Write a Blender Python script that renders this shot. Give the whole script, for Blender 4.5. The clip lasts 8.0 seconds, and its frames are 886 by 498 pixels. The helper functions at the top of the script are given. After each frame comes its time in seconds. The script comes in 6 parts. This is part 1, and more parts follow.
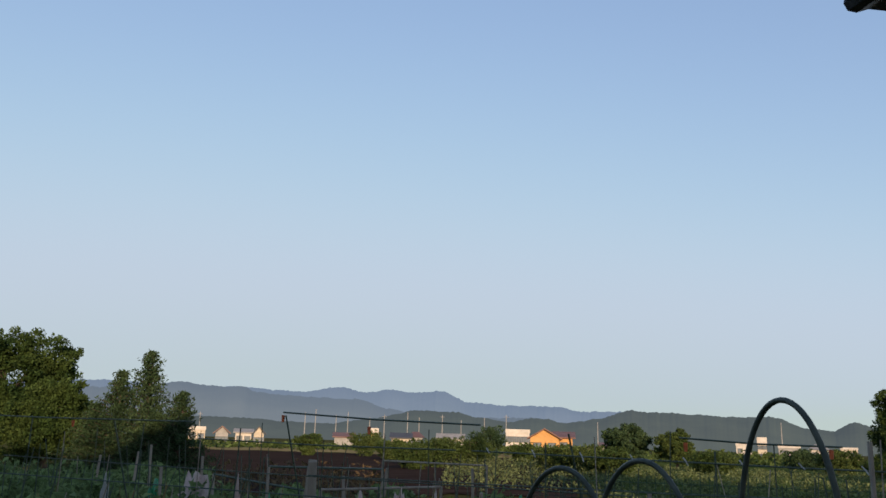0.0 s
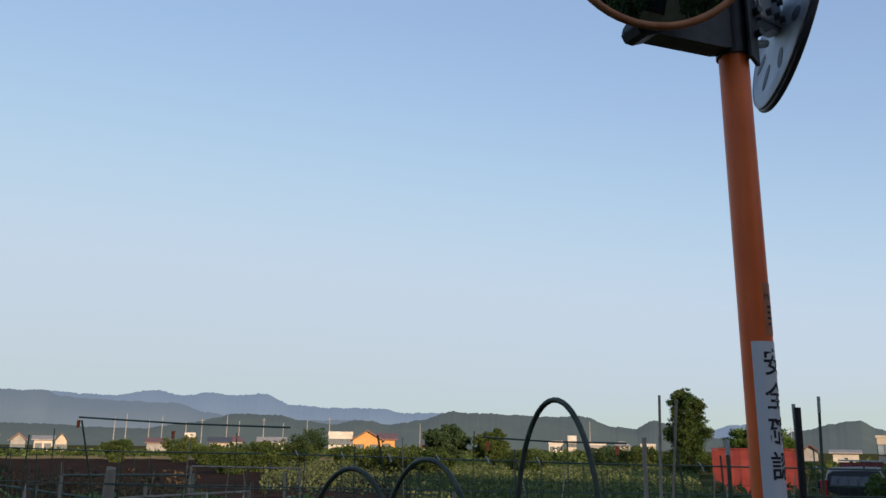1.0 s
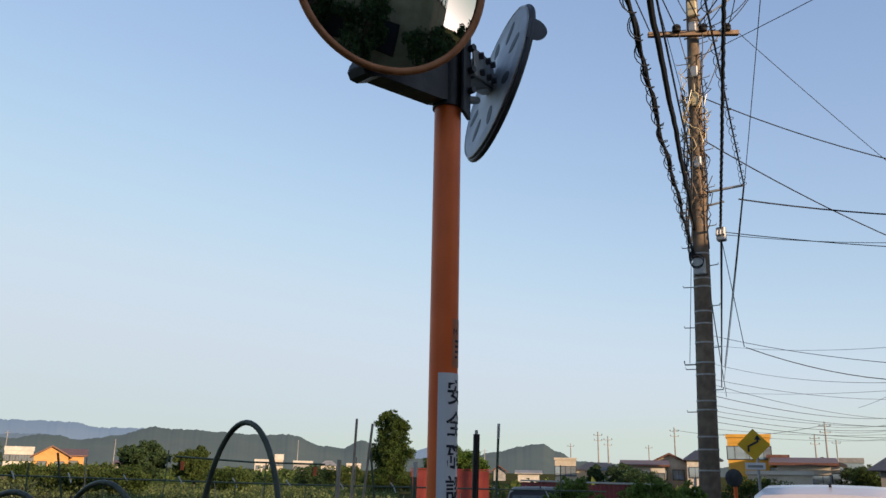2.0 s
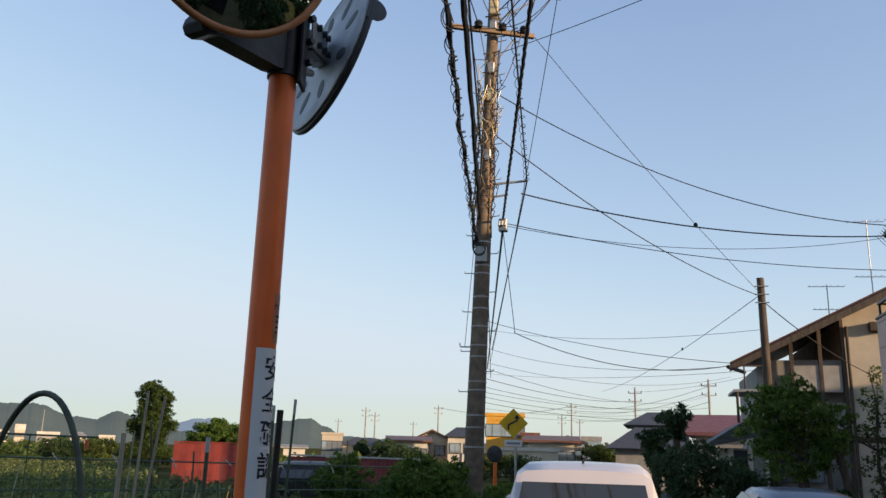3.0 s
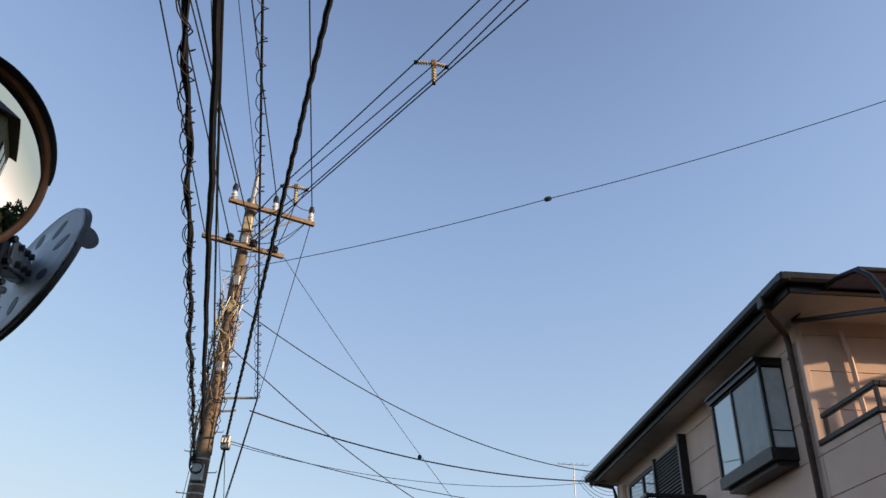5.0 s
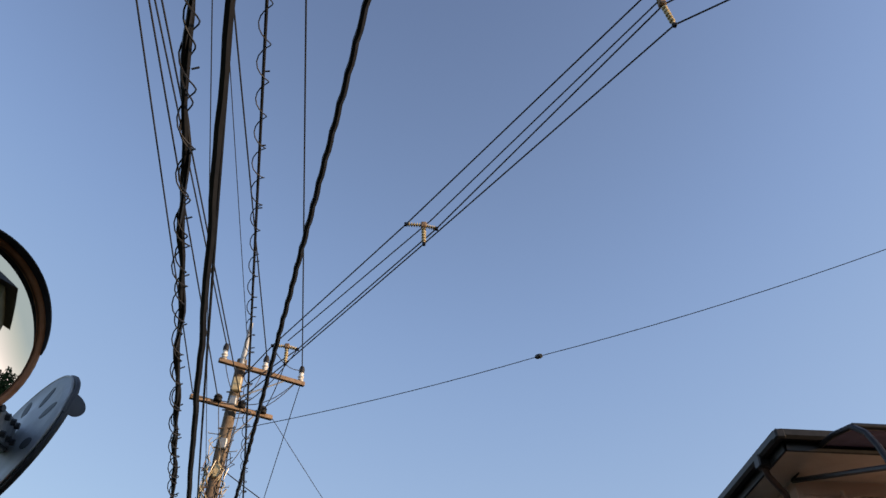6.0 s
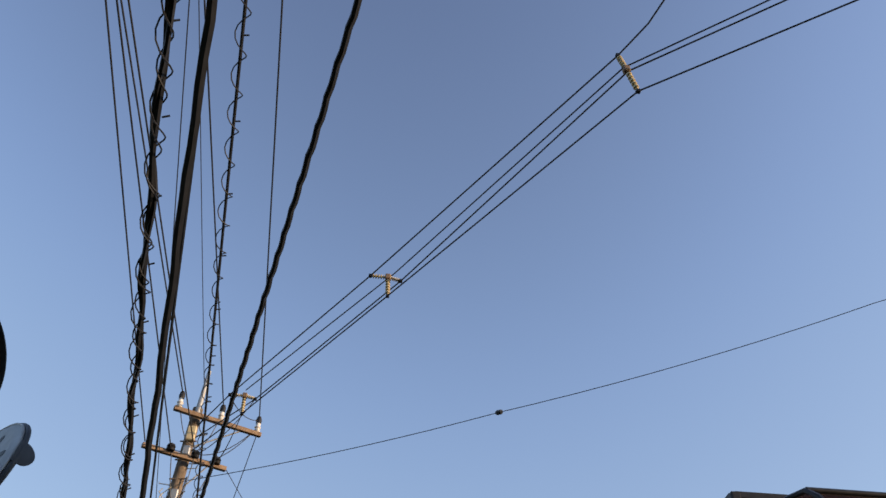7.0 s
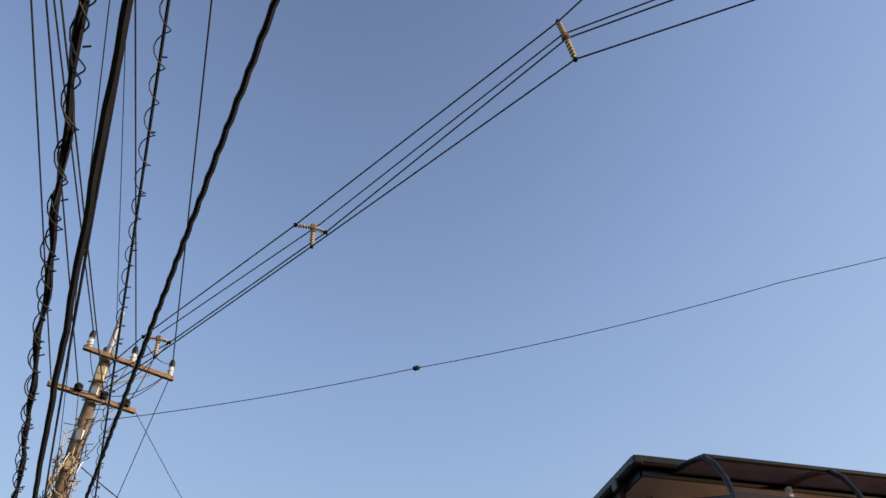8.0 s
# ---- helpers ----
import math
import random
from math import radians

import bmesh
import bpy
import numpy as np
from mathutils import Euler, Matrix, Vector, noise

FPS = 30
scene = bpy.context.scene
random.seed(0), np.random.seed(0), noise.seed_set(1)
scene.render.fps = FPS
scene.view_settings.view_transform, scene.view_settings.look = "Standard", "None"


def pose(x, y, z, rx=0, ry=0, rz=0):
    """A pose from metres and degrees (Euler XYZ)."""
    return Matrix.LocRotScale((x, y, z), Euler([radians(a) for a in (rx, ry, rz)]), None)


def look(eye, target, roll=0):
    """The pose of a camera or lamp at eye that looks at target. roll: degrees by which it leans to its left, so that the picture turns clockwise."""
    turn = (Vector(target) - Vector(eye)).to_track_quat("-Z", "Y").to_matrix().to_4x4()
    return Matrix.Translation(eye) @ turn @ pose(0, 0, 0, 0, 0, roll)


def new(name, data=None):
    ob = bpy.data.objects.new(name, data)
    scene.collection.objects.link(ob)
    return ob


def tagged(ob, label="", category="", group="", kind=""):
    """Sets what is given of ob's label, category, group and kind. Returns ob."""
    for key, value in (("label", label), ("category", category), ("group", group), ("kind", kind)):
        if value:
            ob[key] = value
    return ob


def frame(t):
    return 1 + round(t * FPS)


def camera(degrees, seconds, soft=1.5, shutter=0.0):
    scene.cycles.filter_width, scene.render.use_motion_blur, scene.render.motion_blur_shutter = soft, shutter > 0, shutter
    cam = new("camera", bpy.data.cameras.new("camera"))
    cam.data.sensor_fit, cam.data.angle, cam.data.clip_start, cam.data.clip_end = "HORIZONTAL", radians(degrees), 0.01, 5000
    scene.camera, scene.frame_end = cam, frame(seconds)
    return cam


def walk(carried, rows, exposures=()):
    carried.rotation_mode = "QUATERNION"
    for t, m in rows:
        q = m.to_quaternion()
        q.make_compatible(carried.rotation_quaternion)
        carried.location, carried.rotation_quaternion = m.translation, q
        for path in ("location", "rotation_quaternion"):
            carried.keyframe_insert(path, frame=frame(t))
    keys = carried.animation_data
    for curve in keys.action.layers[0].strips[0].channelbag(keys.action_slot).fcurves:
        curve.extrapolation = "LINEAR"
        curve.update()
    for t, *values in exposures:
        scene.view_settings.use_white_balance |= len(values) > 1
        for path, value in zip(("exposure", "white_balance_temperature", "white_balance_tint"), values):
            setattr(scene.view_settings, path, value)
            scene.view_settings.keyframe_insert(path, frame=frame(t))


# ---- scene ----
cam = camera(57.28, 8.0)
PATH = [
    (0.0, pose(-0.061, 0.052, 1.466, 103.4, -1.67, 62.12)),
    (0.5, pose(-0.035, 0.072, 1.465, 103.44, -1.3, 57.27)),
    (1.0, pose(0.006, 0.102, 1.465, 103.78, -0.6, 50.02)),
    (1.5, pose(0.065, 0.109, 1.472, 104.46, -0.91, 39.27)),
    (1.7, pose(0.079, 0.111, 1.475, 104.94, -1.07, 35.25)),
    (2.8, pose(-0.033, 0.044, 1.476, 104.23, -1.0, 17.83)),
    (3.0, pose(-0.043, 0.043, 1.48, 103.97, -1.53, 14.2)),
    (3.5, pose(0.01, -0.01, 1.495, 105.73, -2.79, 6.74)),
    (4.0, pose(0.091, -0.052, 1.506, 109.04, -2.93, 2.07)),
    (4.5, pose(0.12, -0.074, 1.531, 113.76, -1.67, -2.94)),
    (5.0, pose(0.122, -0.105, 1.534, 119.52, -1.02, -4.61)),
    (5.2, pose(0.128, -0.126, 1.532, 122.12, -0.87, -4.37)),
    (6.3, pose(0.141, -0.203, 1.51, 132.38, 0.02, -5.25)),
    (6.5, pose(0.14, -0.219, 1.507, 133.14, 0.08, -6.03)),
    (7.0, pose(0.144, -0.221, 1.502, 134.23, 0.04, -7.83)),
    (7.5, pose(0.143, -0.222, 1.52, 133.83, 0.25, -9.66)),
    (8.0, pose(0.145, -0.222, 1.532, 130.99, 0.81, -14.16)),
]

STOPS = ((0.0, 1.24, 6700), (1.0, 1.32, 6700), (1.7, 1.42, 6850), (3.0, 1.56, 7150), (4.0, 1.60, 7150), (5.0, 1.55, 7050), (6.4, 1.44, 6900), (8.0, 1.50, 6950))  # seconds, stops, white point
walk(cam, PATH, exposures=tuple((t, e, k, 14) for t, e, k in STOPS))

# world and sun: low evening light from behind the camera
SUN_AZ, SUN_EL = 107.0, 10.0
world = bpy.data.worlds.new("sky")
scene.world = world
world.use_nodes = True
sky = world.node_tree.nodes.new("ShaderNodeTexSky")
sky.sky_type, sky.sun_disc = "NISHITA", False
sky.sun_elevation, sky.sun_rotation = radians(SUN_EL), radians(SUN_AZ)
sky.air_density, sky.dust_density, sky.ozone_density = 1.0, 0.7, 1.5
# thin high haze evens the sky and lets the zenith fall off
parts_in = world.node_tree.nodes.new("ShaderNodeSeparateXYZ")
parts_out = world.node_tree.nodes.new("ShaderNodeCombineXYZ")
world.node_tree.links.new(sky.outputs[0], parts_in.inputs[0])


def sky_math(op, a, b, c=None):
    m = world.node_tree.nodes.new("ShaderNodeMath")
    m.operation = op
    for k, v in enumerate((a, b, c)):
        if isinstance(v, (int, float)):
            m.inputs[k].default_value = v
        elif v is not None:
            world.node_tree.links.new(v, m.inputs[k])
    return m.outputs[0]


HAZE = ((0.56, 0.215, 1.22, -0.235, 1.47), (0.53, 0.325, 1.18, -0.41, 1.80), (0.495, 0.68, 1.28, -0.71, 2.22))  # lift and slope low and high, brightest haze
flat = [sky_math("MULTIPLY_ADD", parts_in.outputs[k], h[0], h[1]) for k, h in enumerate(HAZE)]
flat = [sky_math("SMOOTH_MIN", flat[k], sky_math("MULTIPLY_ADD", parts_in.outputs[k], h[2], h[3]), 0.25) for k, h in enumerate(HAZE)]
soft = [sky_math("SMOOTH_MIN", flat[k], h[4], 0.9) for k, h in enumerate(HAZE)]
over = sky_math("SUBTRACT", flat[0], soft[0])
glow = sky_math("MINIMUM", sky_math("MAXIMUM", sky_math("SUBTRACT", over, 3.0), 0.0), 20.0)  # warm air round the low sun
over = sky_math("MINIMUM", over, 1.7)
red, green, blue = [sky_math("MULTIPLY_ADD", glow, warm, sky_math("MULTIPLY_ADD", over, -take, soft[k])) for k, (take, warm) in enumerate(((0.05, 0.32), (0.05, 0.24), (0.22, 0.13)))]
blue = sky_math("SMOOTH_MAX", blue, sky_math("MULTIPLY", green, 0.98), 0.15)
for k, v in enumerate((red, green, blue)):
    world.node_tree.links.new(v, parts_out.inputs[k])
world.node_tree.links.new(parts_out.outputs[0], world.node_tree.nodes["Background"].inputs[0])
world.node_tree.nodes["Background"].inputs[1].default_value = 0.15
sun = new("sun", bpy.data.lights.new("sun", "SUN"))
sun.data.energy, sun.data.angle, sun.data.color = 2.2, radians(0.6), (1.0, 0.75, 0.50)
_a, _e = radians(SUN_AZ), radians(SUN_EL)
sun.matrix_world = look((math.sin(_a) * math.cos(_e) * 50, math.cos(_a) * math.cos(_e) * 50, math.sin(_e) * 50), (0, 0, 0))


# ---------------------------------------------------------------- materials
def material(name, low, high, scale=6.0, rough=0.7, metal=0.0, bump=0.2, bump_scale=40.0, detail=6.0, stain=0.0, stain_scale=0.6,
             random_tint=0.0, stretch=(1, 1, 1), trans=0.0, spec=0.35):
    m = bpy.data.materials.new(name)
    m.use_nodes = True
    nt = m.node_tree
    n, ln = nt.nodes, nt.links
    b = n["Principled BSDF"]
    geo = n.new("ShaderNodeNewGeometry")
    mp = n.new("ShaderNodeMapping")
    mp.inputs["Scale"].default_value = stretch
    ln.new(geo.outputs["Position"], mp.inputs["Vector"])
    no = n.new("ShaderNodeTexNoise")
    no.inputs["Scale"].default_value, no.inputs["Detail"].default_value = scale, detail
    ln.new(mp.outputs[0], no.inputs["Vector"])
    ramp = n.new("ShaderNodeValToRGB")
    ramp.color_ramp.elements[0].position, ramp.color_ramp.elements[1].position = 0.3, 0.7
    ramp.color_ramp.elements[0].color, ramp.color_ramp.elements[1].color = (*low, 1), (*high, 1)
    ln.new(no.outputs["Fac"], ramp.inputs[0])
    col = ramp.outputs[0]
    if stain:
        n2 = n.new("ShaderNodeTexNoise")
        n2.inputs["Scale"].default_value, n2.inputs["Detail"].default_value = stain_scale, 4
        ln.new(mp.outputs[0], n2.inputs["Vector"])
        r2 = n.new("ShaderNodeMapRange")
        r2.inputs[1].default_value, r2.inputs[2].default_value = 0.4, 0.7
        r2.inputs[3].default_value, r2.inputs[4].default_value = 1.0, 1.0 - stain
        ln.new(n2.outputs["Fac"], r2.inputs[0])
        mx = n.new("ShaderNodeMix")
        mx.data_type, mx.blend_type = "RGBA", "MULTIPLY"
        mx.inputs[0].default_value = 1
        ln.new(col, mx.inputs[6])
        ln.new(r2.outputs[0], mx.inputs[7])
        col = mx.outputs[2]
    if random_tint:
        src = geo.outputs["Random Per Island"]
        r3 = n.new("ShaderNodeMapRange")
        r3.inputs[3].default_value, r3.inputs[4].default_value = 1 - random_tint, 1 + random_tint
        ln.new(src, r3.inputs[0])
        mx = n.new("ShaderNodeMix")
        mx.data_type, mx.blend_type = "RGBA", "MULTIPLY"
        mx.inputs[0].default_value = 1
        ln.new(col, mx.inputs[6])
        ln.new(r3.outputs[0], mx.inputs[7])
        col = mx.outputs[2]
    ln.new(col, b.inputs["Base Color"])
    b.inputs["Roughness"].default_value, b.inputs["Metallic"].default_value = rough, metal
    b.inputs["Specular IOR Level"].default_value = spec
    if bump:
        nb = n.new("ShaderNodeTexNoise")
        nb.inputs["Scale"].default_value, nb.inputs["Detail"].default_value = bump_scale, 5
        ln.new(mp.outputs[0], nb.inputs["Vector"])
        bp = n.new("ShaderNodeBump")
        bp.inputs["Strength"].default_value, bp.inputs["Distance"].default_value = bump, 0.02
        ln.new(nb.outputs["Fac"], bp.inputs["Height"])
        ln.new(bp.outputs[0], b.inputs["Normal"])
    if trans:
        tr = n.new("ShaderNodeBsdfTranslucent")
        ln.new(col, tr.inputs["Color"])
        ms = n.new("ShaderNodeMixShader")
        ms.inputs[0].default_value = trans
        ln.new(b.outputs[0], ms.inputs[1])
        ln.new(tr.outputs[0], ms.inputs[2])
        ln.new(ms.outputs[0], n["Material Output"].inputs["Surface"])
    return m


def leafy(name, low, high, scale=1.2):
    return material(name, low, high, scale=scale, rough=0.6, bump=0, random_tint=0.5, trans=0.35, spec=0.08)


ORANGE = material("orange_pole_paint", (0.88, 0.145, 0.028), (0.95, 0.185, 0.040), 3, 0.42, 0, 0.05, 120, stain=0.18, stain_scale=4)
ORANGE_RIM = material("faded_orange_rim", (0.45, 0.16, 0.06), (0.58, 0.25, 0.12), 20, 0.5, 0, 0.1, 80, stain=0.3, stain_scale=9)
MIRROR = material("convex_mirror", (0.60, 0.60, 0.57), (0.66, 0.66, 0.62), 2, 0.02, 1.0, 0)
RECESS_SHADE = material("mirror_back_recess_shade", (0.06, 0.075, 0.085), (0.10, 0.12, 0.13), 12, 0.6, 0.1, 0.1, 60)
BACK_GREY = material("mirror_back_grey", (0.37, 0.42, 0.46), (0.51, 0.56, 0.60), 7, 0.5, 0.1, 0.1, 60, stain=0.35, stain_scale=6)
DARK_GREY = material("dark_grey_steel", (0.035, 0.04, 0.045), (0.07, 0.075, 0.08), 12, 0.5, 0.2, 0.1, 90)
GALV = material("galvanised_steel", (0.28, 0.29, 0.29), (0.42, 0.43, 0.43), 25, 0.5, 0.5, 0.1, 90)
STICKER = material("white_sticker", (0.62, 0.64, 0.66), (0.72, 0.73, 0.74), 5, 0.45, 0, 0.03, 80, stain=0.15, stain_scale=5)
LABEL_GREY = material("faded_label", (0.40, 0.13, 0.065), (0.50, 0.19, 0.10), 40, 0.5, 0, 0.02)
INK = material("black_ink", (0.008, 0.01, 0.02), (0.015, 0.017, 0.03), 10, 0.5, 0, 0)
CONCRETE = material("pole_concrete", (0.135, 0.102, 0.074), (0.23, 0.175, 0.125), 9, 0.85, 0, 0.3, 60, stain=0.3, stain_scale=1.3)
CABLE = material("black_cable", (0.008, 0.009, 0.012), (0.02, 0.021, 0.025), 8, 0.6, 0, 0)
WIRE = material("weathered_wire", (0.02, 0.021, 0.026), (0.045, 0.046, 0.05), 8, 0.55, 0.2, 0)
RUST = material("rusty_arm", (0.17, 0.11, 0.068), (0.29, 0.20, 0.13), 15, 0.7, 0.2, 0.2, 70)
PORCELAIN = material("porcelain", (0.62, 0.60, 0.56), (0.75, 0.73, 0.69), 8, 0.25, 0, 0)
PORC_GOLD = material("yellowed_porcelain", (0.50, 0.40, 0.22), (0.62, 0.52, 0.32), 8, 0.3, 0, 0)
SIDING = material("pinkish_beige_siding", (0.66, 0.48, 0.39), (0.74, 0.55, 0.46), 2.5, 0.75, 0, 0.25, 70, stain=0.12, stain_scale=0.7)
JOINT = material("siding_joint", (0.44, 0.32, 0.27), (0.52, 0.385, 0.33), 5, 0.9, 0, 0.1)
DARK_ALU = material("dark_bronze_aluminium", (0.018, 0.016, 0.016), (0.03, 0.027, 0.026), 15, 0.38, 0.4, 0)
BROWN_PIPE = material("brown_downpipe", (0.05, 0.03, 0.025), (0.085, 0.05, 0.04), 8, 0.45, 0, 0)
SOFFIT = material("soffit_board", (0.48, 0.42, 0.36), (0.56, 0.50, 0.43), 4, 0.8, 0, 0.1)
ROOF_TILE = material("dark_roof_tile", (0.035, 0.035, 0.04), (0.08, 0.08, 0.085), 5, 0.6, 0, 0.4, 18, stretch=(1, 1, 4))
ROOF_BROWN = material("brown_roof_metal", (0.11, 0.05, 0.035), (0.19, 0.085, 0.055), 6, 0.5, 0, 0.2, 20)
ROOF_RED = material("maroon_roof", (0.16, 0.06, 0.065), (0.24, 0.10, 0.10), 4, 0.6, 0, 0.3, 12)
CREAM = material("cream_render", (0.46, 0.40, 0.31), (0.56, 0.49, 0.39), 3, 0.85, 0, 0.2, 50, stain=0.15, stain_scale=0.8)
WHITE_WALL = material("off_white_wall", (0.50, 0.46, 0.40), (0.62, 0.58, 0.52), 2, 0.85, 0, 0.1, 30, stain=0.2, stain_scale=0.5)
GREY_WALL = material("grey_wall", (0.26, 0.25, 0.24), (0.36, 0.35, 0.33), 3, 0.85, 0, 0.2, 40, stain=0.25, stain_scale=0.8)
OLIVE_WALL = material("olive_beige_wall", (0.20, 0.19, 0.12), (0.27, 0.255, 0.165), 3, 0.85, 0, 0.2, 40, stain=0.25, stain_scale=0.8)
YELLOW_WALL = material("orange_yellow_wall", (0.68, 0.34, 0.05), (0.76, 0.40, 0.07), 2, 0.8, 0, 0.1, 30, stain=0.12)
ORANGE_WALL = material("orange_house_wall", (0.52, 0.27, 0.09), (0.60, 0.33, 0.12), 2, 0.8, 0, 0.1, 30, stain=0.12)
WOOD_DARK = material("dark_weathered_wood", (0.05, 0.038, 0.03), (0.11, 0.085, 0.065), 12, 0.85, 0, 0.3, 60, stretch=(1, 1, 0.15))
WOOD_PALE = material("pale_weathered_wood", (0.27, 0.23, 0.18), (0.41, 0.36, 0.29), 14, 0.85, 0, 0.3, 60, stretch=(1, 1, 0.2))
BARK = material("bark", (0.05, 0.04, 0.03), (0.12, 0.095, 0.07), 18, 0.9, 0, 0.6, 50, stretch=(1, 1, 0.3))
ASPHALT = material("asphalt", (0.04, 0.04, 0.042), (0.065, 0.064, 0.063), 30, 0.9, 0, 0.5, 180, stain=0.25, stain_scale=0.7)
GRASS_GROUND = material("mixed_grass_ground", (0.05, 0.055, 0.02), (0.13, 0.12, 0.05), 0.25, 0.95, 0, 0.6, 14, stain=0.3, stain_scale=0.05, spec=0.0)
SOIL = material("dark_tilled_soil", (0.032, 0.022, 0.018), (0.06, 0.042, 0.034), 1.5, 0.95, 0, 0.8, 6, stretch=(1, 0.3, 1), spec=0.0)
DRY_GRASS = material("dry_grass", (0.20, 0.16, 0.07), (0.34, 0.27, 0.13), 0.8, 0.95, 0, 0.5, 10, stain=0.2, stain_scale=0.1, spec=0.0)
STAKE_GREEN = material("green_garden_stake", (0.045, 0.075, 0.05), (0.085, 0.115, 0.075), 20, 0.5, 0, 0)
STAKE_BLACK = material("black_post", (0.008, 0.009, 0.01), (0.018, 0.018, 0.02), 20, 0.5, 0, 0)
HOOP_GREEN = material("dark_green_hoop", (0.036, 0.050, 0.036), (0.078, 0.095, 0.070), 25, 0.5, 0, 0.1, 90)
TAG = material("orange_tape", (0.60, 0.12, 0.04), (0.72, 0.18, 0.07), 20, 0.6, 0, 0)
TIE_WHITE = material("white_tie", (0.34, 0.36, 0.34), (0.48, 0.48, 0.45), 20, 0.6, 0, 0)
NET = material("green_net", (0.02, 0.06, 0.035), (0.04, 0.10, 0.055), 10, 0.7, 0, 0)
BAG = material("dirty_white_sheet", (0.52, 0.38, 0.32), (0.70, 0.58, 0.51), 8, 0.7, 0, 0.4, 25, stain=0.25, stain_scale=3)
GREEN_SHEET = material("bright_green_sheet", (0.02, 0.22, 0.09), (0.04, 0.32, 0.14), 6, 0.5, 0, 0.3, 20)
RED_SHEET = material("bright_red_sheet", (0.24, 0.04, 0.03), (0.32, 0.06, 0.045), 3, 0.55, 0, 0.1, 10, stain=0.2, stain_scale=0.8)
MAROON = material("maroon_metal_fence", (0.16, 0.022, 0.025), (0.23, 0.04, 0.04), 3, 0.6, 0, 0.1, 10, stain=0.35, stain_scale=0.9)
CAR_WHITE = material("pearl_white_paint", (0.60, 0.58, 0.61), (0.64, 0.62, 0.65), 1, 0.22, 0.05, 0)
CAR_BLACK = material("black_car_paint", (0.012, 0.013, 0.016), (0.02, 0.021, 0.024), 1, 0.45, 0.0, 0)
CAR_BLUE = material("blue_grey_car_paint", (0.16, 0.19, 0.25), (0.2, 0.23, 0.29), 1, 0.22, 0.3, 0)
TYRE = material("rubber", (0.012, 0.012, 0.013), (0.025, 0.025, 0.026), 20, 0.85, 0, 0.1)
LAMP_RED = material("tail_lamp_red", (0.35, 0.02, 0.02), (0.42, 0.03, 0.03), 5, 0.2, 0, 0)
SIGN_YELLOW = material("sign_yellow", (0.62, 0.36, 0.01), (0.70, 0.43, 0.02), 6, 0.45, 0, 0, stain=0.1)
SHUTTER = material("dark_shutter", (0.02, 0.022, 0.027), (0.04, 0.042, 0.05), 8, 0.5, 0.2, 0)
FROSTED = material("frosted_pane", (0.15, 0.17, 0.18), (0.19, 0.21, 0.22), 5, 0.12, 0, 0.04, 60)
CURTAIN = material("net_curtain", (0.45, 0.47, 0.47), (0.6, 0.62, 0.62), 30, 0.9, 0, 0.1, stretch=(1, 12, 0.4))
# opaque pale pane: net curtain and reflected sky are both painted in
CURTAINED = material("curtained_glass", (0.42, 0.46, 0.48), (0.52, 0.56, 0.57), 9, 0.08, 0, 0.0, stain=0.15, stain_scale=3, spec=0.6)
SMOKED = material("smoked_polycarbonate", (0.055, 0.045, 0.075), (0.085, 0.07, 0.11), 4, 0.2, 0, 0, trans=0.35)
TREE_SUN = leafy("broadleaf", (0.030, 0.060, 0.017), (0.080, 0.118, 0.033))
TREE_DARK = leafy("conifer_leaf", (0.035, 0.066, 0.030), (0.080, 0.125, 0.055))
TREE_BRIGHT = leafy("fresh_leaf", (0.06, 0.12, 0.025), (0.15, 0.22, 0.05))
SHRUB = leafy("olive_shrub", (0.040, 0.070, 0.020), (0.105, 0.14, 0.042), 0.5)
CROP = leafy("vegetable_leaf", (0.11, 0.17, 0.06), (0.22, 0.30, 0.12), 2.0)
PALE_GRASS = leafy("pale_grass", (0.085, 0.115, 0.045), (0.17, 0.20, 0.085), 1.5)
CROP_PALE = leafy("pale_yellow_green_leaf", (0.14, 0.19, 0.03), (0.24, 0.28, 0.06), 3.0)


def haze_glow(m, glow):
    """Adds a faint bluish emission to a distant backdrop, standing in for air haze."""
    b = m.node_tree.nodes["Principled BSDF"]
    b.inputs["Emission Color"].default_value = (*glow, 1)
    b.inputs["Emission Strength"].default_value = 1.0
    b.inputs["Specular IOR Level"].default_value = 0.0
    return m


# forest colours plus painted haze: emission grows with distance
MOUNT_FAR = haze_glow(material("far_mountain_forest", (0.05, 0.07, 0.07), (0.07, 0.09, 0.09), 0.004, 1.0, 0, 0), (0.062, 0.084, 0.120))
MOUNT_MID = haze_glow(material("middle_mountain_forest", (0.045, 0.06, 0.055), (0.065, 0.08, 0.07), 0.006, 1.0, 0, 0), (0.050, 0.065, 0.086))
MOUNT_NEAR = haze_glow(material("near_hill_forest", (0.025, 0.036, 0.026), (0.045, 0.06, 0.04), 0.02, 1.0, 0, 0.5, 0.05, stain=0.25, stain_scale=0.01), (0.030, 0.037, 0.042))


def glass(name, tint, shine=0.0):
    m = bpy.data.materials.new(name)
    m.use_nodes = True
    b = m.node_tree.nodes["Principled BSDF"]
    b.inputs["Base Color"].default_value = (*tint, 1)
    b.inputs["Roughness"].default_value = 0.03
    b.inputs["Metallic"].default_value = shine
    b.inputs["Specular IOR Level"].default_value = 0.8
    return m


GLASS = glass("window_glass", (0.36, 0.41, 0.44), 0.55)
CAR_GLASS = glass("car_glass", (0.03, 0.035, 0.04))


